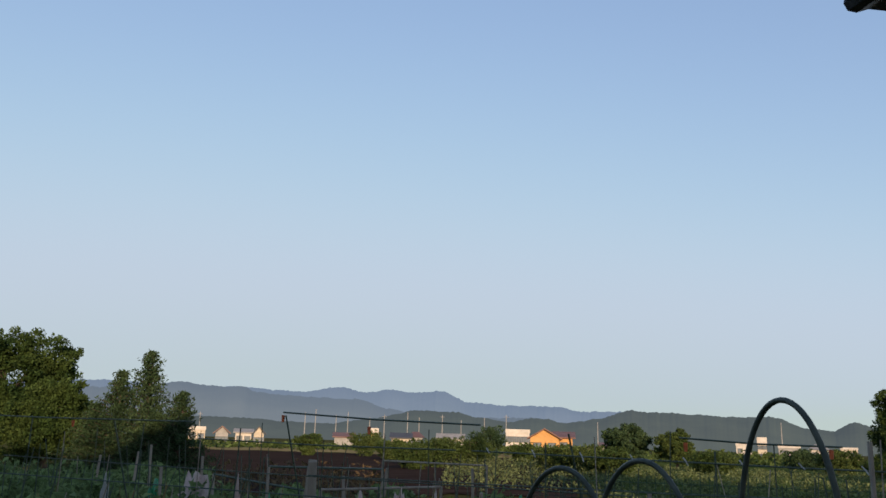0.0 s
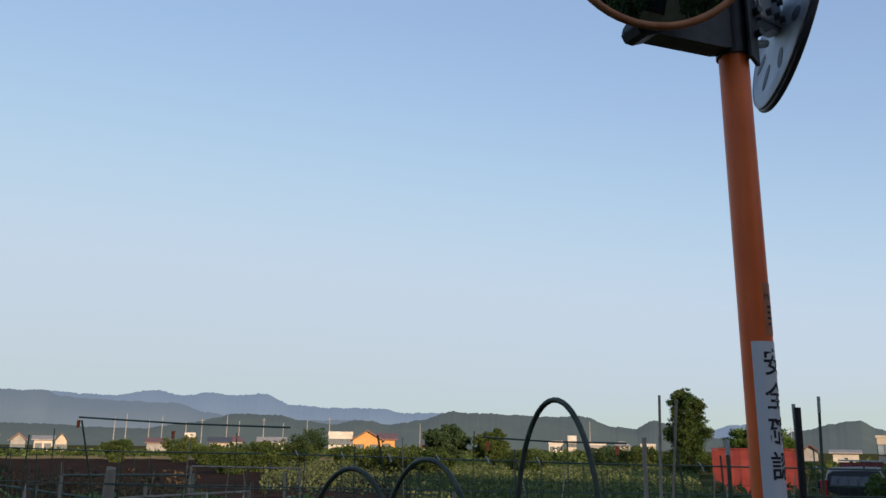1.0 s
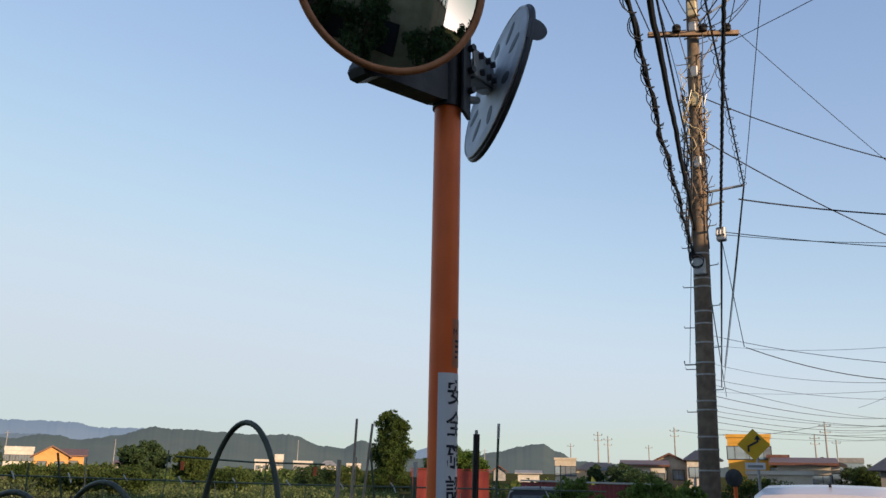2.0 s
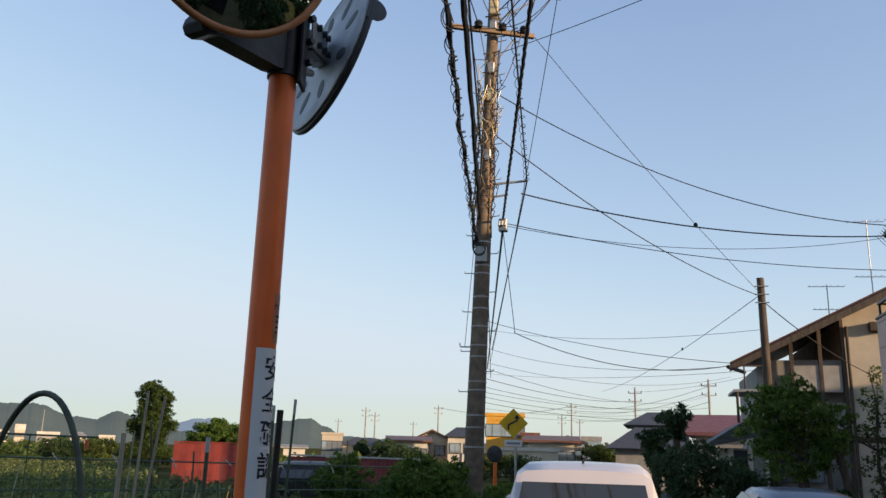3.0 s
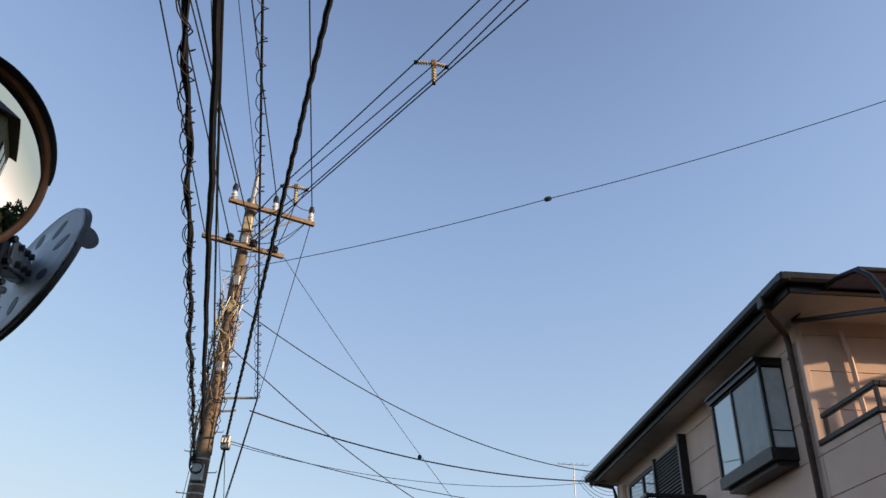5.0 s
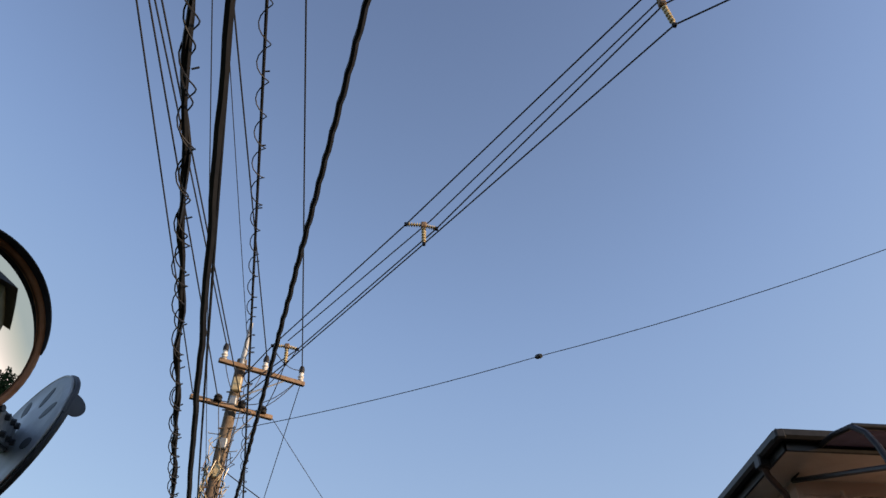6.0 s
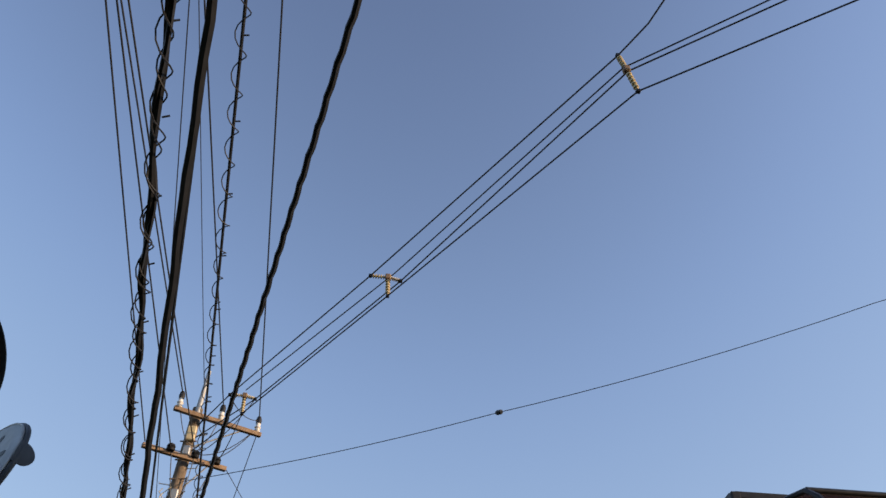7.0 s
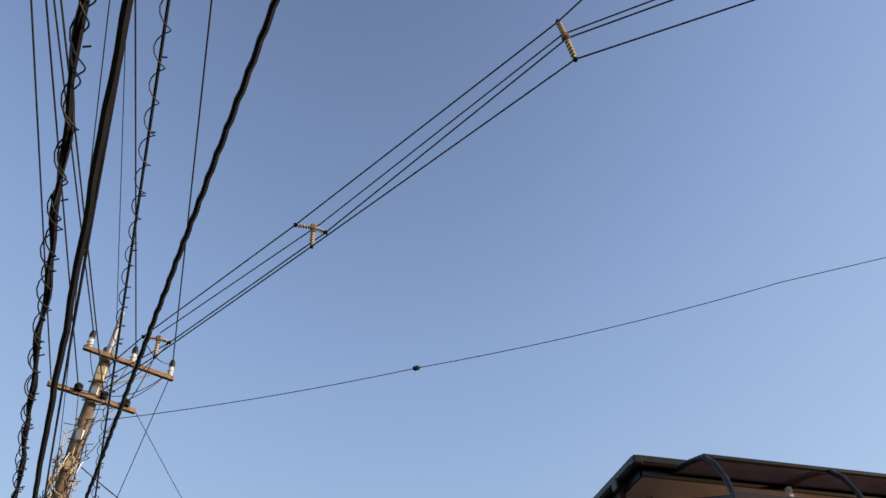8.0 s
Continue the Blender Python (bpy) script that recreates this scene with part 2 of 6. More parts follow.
# ---------------------------------------------------------------- building helpers
def at(az, el, d, eye=(0.0, 0.0, 1.5)):
    """A place by compass angle from the street's line, height angle and distance over ground."""
    a = radians(az)
    return Vector((eye[0] + d * math.sin(a), eye[1] + d * math.cos(a), eye[2] + d * math.tan(radians(el))))


class Shape:
    """Gathers faces of one mesh."""

    def __init__(self):
        self.v, self.f, self.smooth = [], [], False

    def add(self, verts, faces):
        k = len(self.v)
        self.v.extend([tuple(p) for p in verts])
        self.f.extend([tuple(i + k for i in f) for f in faces])
        return self

    def box(self, x0, x1, y0, y1, z0, z1, m=None):
        p = [Vector((x, y, z)) for z in (z0, z1) for y in (y0, y1) for x in (x0, x1)]
        if m is not None:
            p = [m @ q for q in p]
        return self.add(p, [(0, 2, 3, 1), (4, 5, 7, 6), (0, 1, 5, 4), (2, 6, 7, 3), (0, 4, 6, 2), (1, 3, 7, 5)])

    def soft_box(self, x0, x1, y0, y1, z0, z1, c=0.01, m=None):
        """A box with chamfered edges."""
        bm = bmesh.new()
        bmesh.ops.create_cube(bm, size=1)
        for v in bm.verts:
            v.co = ((x0, x1)[v.co.x > 0], (y0, y1)[v.co.y > 0], (z0, z1)[v.co.z > 0])
        bmesh.ops.bevel(bm, geom=bm.edges[:], offset=c, segments=1, affect="EDGES")
        bm.verts.index_update()
        vs = [(m @ v.co if m is not None else v.co.copy()) for v in bm.verts]
        fs = [[v.index for v in f.verts] for f in bm.faces]
        bm.free()
        return self.add(vs, fs)

    def tube(self, pts, r, n=8, caps=True):
        """A pipe along points; r one radius or one for each point."""
        pts = [Vector(p) for p in pts]
        rs = r if isinstance(r, (list, tuple)) else [r] * len(pts)
        side, verts, faces = None, [], []
        for i, p in enumerate(pts):
            d = (pts[min(i + 1, len(pts) - 1)] - pts[max(i - 1, 0)]).normalized()
            if side is None:
                side = d.cross(Vector((0.31, 0.2, 0.93)) if abs(d.z) < 0.9 else Vector((1, 0.1, 0))).normalized()
            side = (side - d * side.dot(d)).normalized()
            up = d.cross(side)
            for k in range(n):
                a = 2 * math.pi * k / n
                verts.append(p + (side * math.cos(a) + up * math.sin(a)) * rs[i])
        for i in range(len(pts) - 1):
            for k in range(n):
                a, b = i * n + k, i * n + (k + 1) % n
                faces.append((a, b, b + n, a + n))
        if caps:
            faces.append(tuple(range(n))[::-1])
            faces.append(tuple((len(pts) - 1) * n + k for k in range(n)))
        self.smooth = True
        return self.add(verts, faces)

    def lathe(self, profile, n=24, m=None):
        """Turns (radius, height) pairs round z."""
        verts, faces = [], []
        for r, z in profile:
            for k in range(n):
                a = 2 * math.pi * k / n
                p = Vector((r * math.cos(a), r * math.sin(a), z))
                verts.append(m @ p if m is not None else p)
        for i in range(len(profile) - 1):
            for k in range(n):
                a, b = i * n + k, i * n + (k + 1) % n
                faces.append((a, b, b + n, a + n))
        self.smooth = True
        return self.add(verts, faces)

    def prism(self, outline, depth, m):
        """An outline in the local xy plane, given a depth along local z."""
        n = len(outline)
        vs = [m @ Vector((x, y, z)) for z in (0, depth) for x, y in outline]
        fs = [tuple(range(n))[::-1], tuple(range(n, 2 * n))] + [(k, (k + 1) % n, (k + 1) % n + n, k + n) for k in range(n)]
        return self.add(vs, fs)

    def mesh(self, name, mat):
        me = bpy.data.meshes.new(name)
        me.from_pydata(self.v, [], self.f)
        me.materials.append(mat)
        if self.smooth:
            me.polygons.foreach_set("use_smooth", [True] * len(me.polygons))
            me.set_sharp_from_angle(angle=radians(40))
        me.validate()
        return me


def part(name, shape, mat, parent=None, label=""):
    ob = new(name, shape.mesh(name, mat))
    if parent is not None:
        ob.parent = parent
    return tagged(ob, label)


def thing(name, label, category, group="", kind="", place=None):
    ob = new(name)
    ob.empty_display_size = 0.1
    if place is not None:
        ob.location = place
    return tagged(ob, label, category, group, kind)


def single(name, shape, mat, label, category="", group="", kind=""):
    return tagged(part(name, shape, mat), label, category, group, kind)


rng = np.random.default_rng(7)


def leaves(centres, sizes, flat=0.5):
    """Small folded leaf clumps at the centres."""
    n = len(centres)
    d1 = rng.normal(size=(n, 3))
    d1 /= np.linalg.norm(d1, axis=1)[:, None]
    d2 = rng.normal(size=(n, 3))
    d2 -= d1 * np.sum(d1 * d2, 1)[:, None]
    d2 /= np.linalg.norm(d2, axis=1)[:, None]
    d3 = np.cross(d1, d2)
    s = np.asarray(sizes)[:, None]
    c = np.asarray(centres)
    v = np.stack([c - d1 * s, c + d2 * s * flat + d3 * s * 0.25, c + d1 * s, c - d2 * s * flat + d3 * s * 0.25], 1).reshape(-1, 3)
    f = [(4 * i, 4 * i + 1, 4 * i + 2, 4 * i + 3) for i in range(n)]
    sh = Shape()
    sh.v, sh.f = v.tolist(), f
    return sh


def cloud(lobes, count, fill=0.35):
    """Points in the outer shells of ellipsoid lobes (x, y, z, rx, ry, rz)."""
    vol = np.array([l[3] * l[4] + l[4] * l[5] for l in lobes])
    pick = rng.choice(len(lobes), count, p=vol / vol.sum())
    L = np.array(lobes)[pick]
    d = rng.normal(size=(count, 3))
    d /= np.linalg.norm(d, axis=1)[:, None]
    r = 1 - fill * rng.random(count) ** 1.5
    # leaves gather round twig ends on the lobe's skin, with gaps between them
    twigs = rng.normal(size=(len(lobes), 26, 3))
    twigs /= np.linalg.norm(twigs, axis=2)[:, :, None]
    twigs *= (0.72 + 0.42 * rng.random((len(lobes), 26)))[:, :, None]
    own = twigs[pick, rng.integers(0, 26, count)]
    near = own + d * (0.30 * rng.random(count) ** 0.6)[:, None] * np.array([1.0, 1.0, 0.8])
    inner = rng.random(count) < 0.3
    unit = np.where(inner[:, None], d * (r * 0.82)[:, None], near)
    return L[:, :3] + unit * L[:, 3:]


def tree(name, base, lobes, count, leaf, mat, label, trunk_r=0.12, category="tree", limb=True, fill=0.45):
    """Trunk, limbs to each lobe and a crown of leaf clumps; lobes relative to the base."""
    t = thing(name, label, category, place=base)
    top = max(l[2] + l[5] * 0.5 for l in lobes)
    tr = Shape()
    wob = [Vector((0.06 * math.sin(i * 2.1), 0.05 * math.cos(i * 1.7), top * i / 5)) for i in range(6)]
    tr.tube(wob, [trunk_r * (1 - 0.8 * i / 5) for i in range(6)], 8)
    part("trunk", tr, BARK, t)
    if limb:
        for l in lobes[:8]:
            s = wob[2].lerp(wob[3], 0.5)
            e = Vector(l[:3])
            mid = s.lerp(e, 0.5) + Vector((0, 0, -0.08 * (e - s).length))
            part("limb", Shape().tube([s, mid, e], [trunk_r * 0.5, trunk_r * 0.35, trunk_r * 0.12], 6), BARK, t)
    pts = cloud(lobes, count, fill)
    part("crown", leaves(pts, leaf * (0.6 + 0.8 * rng.random(count))), mat, t)
    return t


def lobes_round(h, r, n=9, low=0.35, squash=0.8):
    """Lobes of a rounded crown of height h and radius r."""
    out = [(0, 0, h * 0.62, r * 0.75, r * 0.75, h * 0.3)]
    for i in range(n):
        a = 2.4 * i
        k = 0.35 + 0.5 * ((i * 37) % 10) / 10
        z = h * (low + (0.9 - low) * ((i * 53) % 11) / 11)
        w = r * (0.34 + 0.16 * ((i * 29) % 7) / 7)
        out.append((r * k * math.cos(a), r * k * math.sin(a), min(z, h - w * squash), w, w, w * squash))
    return out

# ---------------------------------------------------------------- ground, road, fields
G = Shape()
R = 4800
G.add([(-R, -R, 0), (R, -R, 0), (R, R, 0), (-R, R, 0)], [(0, 1, 2, 3)])
single("ground", G, GRASS_GROUND, "rough green ground of the plain, reaching the hills", kind="structure")
road = Shape()
for y0, y1 in ((-40, 20), (20, 120)):
    road.add([(-0.72 - 0.0875 * y0, y0, 0.012), (3.55 - 0.0875 * y0, y0, 0.012), (3.55 - 0.0875 * y1, y1, 0.012), (-0.72 - 0.0875 * y1, y1, 0.012)], [(0, 1, 2, 3)])
single("road", road, ASPHALT, "narrow worn asphalt lane between garden and houses", kind="structure")
kerb = Shape()
for i in range(24):
    y = -12 + i * 1.5
    m = pose(3.62 - 0.0875 * y, y, 0, 0, 0, 5)
    kerb.soft_box(-0.06, 0.06, 0, 1.47, 0, 0.1, 0.012, m)
single("kerb", kerb, GALV, "low concrete kerb along the lane", kind="structure")


def patch(name, mat, az0, az1, d0, d1, z, label, ripple=0.0):
    sh = Shape()
    n = 24
    vs, fs = [], []
    for j in range(5):
        for i in range(n + 1):
            az = az0 + (az1 - az0) * i / n
            d = d0 + (d1 - d0) * j / 4
            p = at(az, 0, d * (1 + 0.04 * math.sin(i * 1.9 + j)))
            vs.append((p.x, p.y, z + ripple * abs(math.sin(i * 2.3 + j * 1.3)) * (0 < j < 4)))
    for j in range(4):
        for i in range(n):
            k = j * (n + 1) + i
            fs.append((k, k + n + 1, k + n + 2, k + 1))
    sh.add(vs, fs)
    return single(name, sh, mat, label, kind="structure")


patch("soil_field", SOIL, -82, -53, 24, 92, 0.03, "dark brown tilled vegetable field", 0.12)
patch("dry_field", DRY_GRASS, -84, -52, 92, 128, 0.03, "strip of dry straw-coloured grass", 0.25)
patch("grass_field", material("meadow", (0.05, 0.075, 0.018), (0.12, 0.15, 0.045), 0.3, 1.0, 0, 0.6, 8, stain=0.3, stain_scale=0.08, spec=0.0), -52, -33, 22, 110, 0.04, "bright green meadow between the plots", 0.2)


# mountains: closed ridges far off
def ridge(name, mat, d, rows, label, depth=400.0):
    sh = Shape()
    pts = []
    for (a0, e0), (a1, e1) in zip(rows, rows[1:]):
        steps = max(2, int((a1 - a0) / 0.08))
        for i in range(steps):
            k = i / steps
            s = k * k * (3 - 2 * k)
            a = a0 + (a1 - a0) * k
            e = e0 + (e1 - e0) * s + 0.085 * noise.noise(Vector((a * 1.4, d * 0.01, 0))) + 0.07 * noise.noise(Vector((a * 5, d * 0.02, 3))) + 0.025 * noise.noise(Vector((a * 17, d * 0.02, 5)))
            pts.append((a, max(e, -0.05)))
    n = len(pts)
    vs = []
    for k, (dd, share) in enumerate(((d, 0.0), (d + depth * 0.35, 0.55), (d + depth * 0.7, 1.0), (d + depth * 1.6, 0.0))):
        for i, (a, e) in enumerate(pts):
            z = 1.5 + (d + depth * 0.7) * math.tan(radians(e))
            w = 1 + 0.15 * noise.noise(Vector((a * 0.9, k, d))) * (k in (1,))
            p = at(a, 0, dd)
            vs.append((p.x, p.y, -2 if share == 0 else z * share * w))
    fs = [(k * n + i, k * n + i + 1, (k + 1) * n + i + 1, (k + 1) * n + i) for k in range(3) for i in range(n - 1)]
    sh.add(vs, fs)
    sh.smooth = True
    return single(name, sh, mat, label, kind="structure")


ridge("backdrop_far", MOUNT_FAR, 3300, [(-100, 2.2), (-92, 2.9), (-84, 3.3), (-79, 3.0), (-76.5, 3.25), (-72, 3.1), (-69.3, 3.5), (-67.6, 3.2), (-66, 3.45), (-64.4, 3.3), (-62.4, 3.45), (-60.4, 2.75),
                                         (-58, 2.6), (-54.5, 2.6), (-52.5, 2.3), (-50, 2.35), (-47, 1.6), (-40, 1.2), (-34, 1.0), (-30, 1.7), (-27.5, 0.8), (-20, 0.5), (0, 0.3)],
      "far mountain range with wooded peaks, pale blue haze put in as glow", 900)
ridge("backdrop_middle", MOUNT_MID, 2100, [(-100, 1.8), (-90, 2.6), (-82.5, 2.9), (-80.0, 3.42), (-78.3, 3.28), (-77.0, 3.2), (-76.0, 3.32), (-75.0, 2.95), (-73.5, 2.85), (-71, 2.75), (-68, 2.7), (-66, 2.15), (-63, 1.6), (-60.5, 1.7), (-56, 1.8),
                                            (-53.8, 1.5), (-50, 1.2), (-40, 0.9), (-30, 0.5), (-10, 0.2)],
      "wooded ridge in front of the far mountains, blue-grey from painted haze", 500)
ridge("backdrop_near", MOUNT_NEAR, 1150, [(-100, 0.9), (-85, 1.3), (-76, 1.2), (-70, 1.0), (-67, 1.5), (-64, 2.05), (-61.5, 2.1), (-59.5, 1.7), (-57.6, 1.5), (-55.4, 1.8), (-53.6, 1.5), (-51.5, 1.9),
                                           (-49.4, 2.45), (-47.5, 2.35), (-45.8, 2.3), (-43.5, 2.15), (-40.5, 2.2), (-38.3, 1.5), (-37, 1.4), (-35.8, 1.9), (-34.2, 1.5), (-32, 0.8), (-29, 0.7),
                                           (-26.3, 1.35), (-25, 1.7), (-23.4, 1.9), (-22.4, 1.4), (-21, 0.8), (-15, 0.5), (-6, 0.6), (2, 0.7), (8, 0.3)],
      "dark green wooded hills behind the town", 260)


# ---------------------------------------------------------------- traffic mirror with two faces
def frame_of(centre, normal, up=Vector((0, 0, 1))):
    z = Vector(normal).normalized()
    x = up.cross(z).normalized()
    y = z.cross(x)
    return Matrix(((x.x, y.x, z.x, centre[0]), (x.y, y.y, z.y, centre[1]), (x.z, y.z, z.z, centre[2]), (0, 0, 0, 1)))


POLE = Vector((-1.019, 1.957, 0))
POLE_R, POLE_H = 0.0382, 2.50
tm = thing("traffic_mirror", "orange steel pole carrying two round convex road mirrors", "traffic mirror", place=POLE)
part("pole", Shape().tube([(0, 0, 0), (0, 0, POLE_H)], POLE_R, 32), ORANGE, tm)
part("clamp", Shape().tube([(0, 0, POLE_H - 0.02), (0.001, 0, POLE_H + 0.3)], POLE_R + 0.006, 28), DARK_GREY, tm)


def mirror_head(centre, normal, r, up, name, back, span=(8, 172), reach=0.032):
    """One mirror: shell, glass, rim, visor, ribs."""
    m = Matrix.Translation(-POLE) @ frame_of(centre, normal, up)
    depth, curve = 0.035, 1.5
    flat_back = back is BACK_GREY
    if flat_back:
        depth = 0.022
    dish = [(0.0, -depth - 0.004), (r * 0.22, -depth - 0.004), (r * 0.26, -depth), (r * 0.46, -depth), (r * 0.50, -depth + 0.004), (r * 0.82, -depth + 0.004), (r * 0.86, -depth), (r * 0.97, -0.014), (r * 1.0, 0.0)]
    shell = part("mirror_shell", Shape().lathe(dish, 56, m), back, tm, name)
    prof = [(r * 0.955 * k / 12, math.sqrt(curve ** 2 - (r * 0.955 * k / 12) ** 2) - math.sqrt(curve ** 2 - (r * 0.955) ** 2)) for k in range(13)]
    prof[0] = (0.0005, prof[0][1])
    part("mirror_glass", Shape().lathe(prof[::-1], 56, m), MIRROR, shell, "convex mirror surface")
    rim = [m @ Vector((r * math.cos(a), r * math.sin(a), 0.002)) for a in [2 * math.pi * k / 64 for k in range(65)]]
    part("rim", Shape().tube(rim, 0.010, 10, False), DARK_GREY if flat_back else ORANGE_RIM, shell, "" if flat_back else "faded orange rubber rim")
    if flat_back:
        bead = [m @ Vector((r * 0.985 * math.cos(a), r * 0.985 * math.sin(a), -0.0125)) for a in [2 * math.pi * k / 64 for k in range(65)]]
        part("edge_bead", Shape().tube(bead, 0.0045, 8, False), GALV, shell, "bright folded steel edge")
    # visor over the upper half
    v, f = [], []
    n = 40
    for i in range(n + 1):
        a = radians(span[0] + (span[1] - span[0]) * i / n)
        k = math.sin(math.pi * i / n) ** 0.5
        for rr, z in ((r + 0.004, -0.012), (r + 0.007, 0.012 + reach * k), (r + 0.010, 0.012 + reach * k), (r + 0.008, -0.012)):
            v.append(m @ Vector((rr * math.cos(a), rr * math.sin(a), z)))
    for i in range(n):
        for j in range(4):
            a, b = i * 4 + j, i * 4 + (j + 1) % 4
            f.append((a, b, b + 4, a + 4))
    vs = Shape().add(v, f)
    vs.smooth = True
    part("visor", vs, DARK_GREY, shell)
    # flush dark ovals paint the shade inside the pressed recesses
    for k in range(8):
        slot = m @ Matrix.Rotation(radians(22 + 45 * k), 4, "Z")
        ring = [(r * (0.64 + 0.155 * math.cos(i * math.pi / 8)), 0.021 * math.sin(i * math.pi / 8)) for i in range(16)]
        part("recess_shade", Shape().prism(ring, 0.0025, slot @ pose(0, 0, -depth + 0.0025)), RECESS_SHADE, shell, "flat dark oval, the shade of a recess painted on the back")
    return shell


mirror_head((-0.991, 1.613, 2.719), (0.787, -0.575, -0.225), 0.257, Vector((0.0, 0.0, 1)), "round convex mirror facing the lane", DARK_GREY)
mirror_head((-1.031, 2.309, 2.721), (0.678, 0.697, -0.235), 0.264, Vector((0.0, 0.0, 1)), "round convex mirror seen from its grey ribbed back", BACK_GREY, (156, 175), 0.038)
# gusset bracket reaching from the pole to the first mirror; local x runs out from the pole, local y up
ARM = Vector((-0.24, -0.97, 0)).normalized()
gus = Matrix(((ARM.x, 0, ARM.y, 0), (ARM.y, 0, -ARM.x, 0), (0, 1, 0, 0), (0, 0, 0, 1)))
outline = [(-0.055, 2.515), (0.055, 2.486), (0.28, 2.470), (0.315, 2.455), (0.338, 2.456), (0.348, 2.473), (0.342, 2.495), (0.27, 2.60), (0.20, 2.74), (-0.055, 2.74)]
part("bracket", Shape().prism(outline, 0.008, gus @ pose(0, 0, -0.030)), DARK_GREY, tm, "dark grey steel mounting bracket")
part("bracket", Shape().prism(outline, 0.008, gus @ pose(0, 0, 0.022)), DARK_GREY, tm)
fl = Shape()
for (x0, z0), (x1, z1) in zip(outline[:6], outline[1:7]):
    fl.prism([(x0, z0), (x1, z1), (x1, z1 + 0.006), (x0, z0 + 0.006)], 0.044, gus @ pose(0, 0, -0.022))
part("bracket_flange", fl, DARK_GREY, tm)
part("bracket_roll", Shape().tube([gus @ Vector((0.328, 2.476, -0.032)), gus @ Vector((0.328, 2.476, 0.032))], 0.015, 14), DARK_GREY, tm)
back = Vector((-0.991, 1.613, 2.719)) - POLE - Vector((0.787, -0.575, -0.225)) * 0.05
part("mirror_mount", Shape().tube([gus @ Vector((0.22, 2.62, 0)), back], 0.032, 12), DARK_GREY, tm)
for z in (2.535, 2.60, 2.67):
    part("bolt", Shape().tube([gus @ Vector((-0.035, z, -0.07)), gus @ Vector((-0.035, z, -0.05))], 0.011, 6), DARK_GREY, tm)
    part("bolt", Shape().tube([gus @ Vector((-0.035, z, 0.05)), gus @ Vector((-0.035, z, 0.07))], 0.011, 6), DARK_GREY, tm)
part("clamp_plate", Shape().soft_box(-0.006, 0.006, -0.035, 0.035, 2.455, 2.76, 0.003, pose(0.052, 0.012, 0, 0, 0, 14)), DARK_GREY, tm)
# hinged arm to the second mirror: two cheek plates with bolts between clamp and shell
back2 = Vector((-1.031, 2.309, 2.721)) - POLE - Vector((0.678, 0.697, -0.235)) * 0.045
root = Vector((0.03, 0.03, 2.635))
arm_d = back2 - root
arm_m = Matrix.Translation(root) @ arm_d.to_track_quat("X", "Z").to_matrix().to_4x4()
L_ARM = arm_d.length
for y in (-0.038, 0.026):
    part("arm_plate", Shape().soft_box(0.0, L_ARM * 0.78, y, y + 0.008, -0.04, 0.045, 0.003, arm_m), GALV, tm, "bolted grey steel arm to the second mirror")
part("arm_flange", Shape().soft_box(0.0, L_ARM * 0.8, -0.034, 0.03, -0.048, -0.040, 0.002, arm_m), DARK_GREY, tm)
part("arm_socket", Shape().soft_box(L_ARM * 0.6, L_ARM * 1.03, -0.028, 0.024, -0.05, 0.05, 0.006, arm_m), GALV, tm)
part("arm_strut", Shape().tube([Vector((0.02, 0.05, 2.53)), Vector((0.01, 0.16, 2.575))], 0.012, 8), GALV, tm)
for k in (0.2, 0.5, 0.72):
    for z in (-0.022, 0.028):
        part("bolt", Shape().tube([arm_m @ Vector((L_ARM * k, -0.052, z)), arm_m @ Vector((L_ARM * k, -0.036, z))], 0.0105, 6), DARK_GREY, tm)

# sticker wrapped round the pole, with its writing
face_az = 62.0


def wrap(r, a0, a1, z0, z1, n=18):
    sh = Shape()
    for i in range(n):
        b0, b1 = radians(a0 + (a1 - a0) * i / n), radians(a0 + (a1 - a0) * (i + 1) / n)
        sh.add([(r * math.sin(b0), -r * math.cos(b0), z0), (r * math.sin(b1), -r * math.cos(b1), z0), (r * math.sin(b1), -r * math.cos(b1), z1), (r * math.sin(b0), -r * math.cos(b0), z1)], [(0, 1, 2, 3)])
    sh.smooth = True
    return sh


SZ1, SZ0 = 1.722, 1.33
part("sticker", wrap(POLE_R + 0.0012, 10, 140, SZ0, SZ1), STICKER, tm, "white vertical warning sticker with black characters")
part("maker_label", wrap(POLE_R + 0.001, 66, 118, 1.737, 1.865), LABEL_GREY, tm, "small faded label")


def wrapped_text(body, size, az, z, r, mat, parent, name="lettering"):
    cu = bpy.data.curves.new(name, "FONT")
    cu.offset = 0.012 * size if len(body) == 1 else 0.0
    cu.body, cu.size, cu.align_x, cu.align_y, cu.extrude = body, size, "CENTER", "CENTER", 0.0
    tmp = bpy.data.objects.new(name, cu)
    scene.collection.objects.link(tmp)
    dg = bpy.context.evaluated_depsgraph_get()
    me = bpy.data.meshes.new_from_object(tmp.evaluated_get(dg))
    bpy.data.objects.remove(tmp)
    bm = bmesh.new()
    bm.from_mesh(me)
    bmesh.ops.triangulate(bm, faces=bm.faces[:])
    bmesh.ops.subdivide_edges(bm, edges=[e for e in bm.edges if e.calc_length() > size * 0.2], cuts=2)
    for v in bm.verts:
        a = radians(az) + v.co.x / r
        v.co = Vector((r * math.sin(a), -r * math.cos(a), z + v.co.y))
    bm.to_mesh(me)
    bm.free()
    me.materials.clear()
    me.materials.append(mat)
    ob = new(name, me)
    ob.parent = parent
    return ob


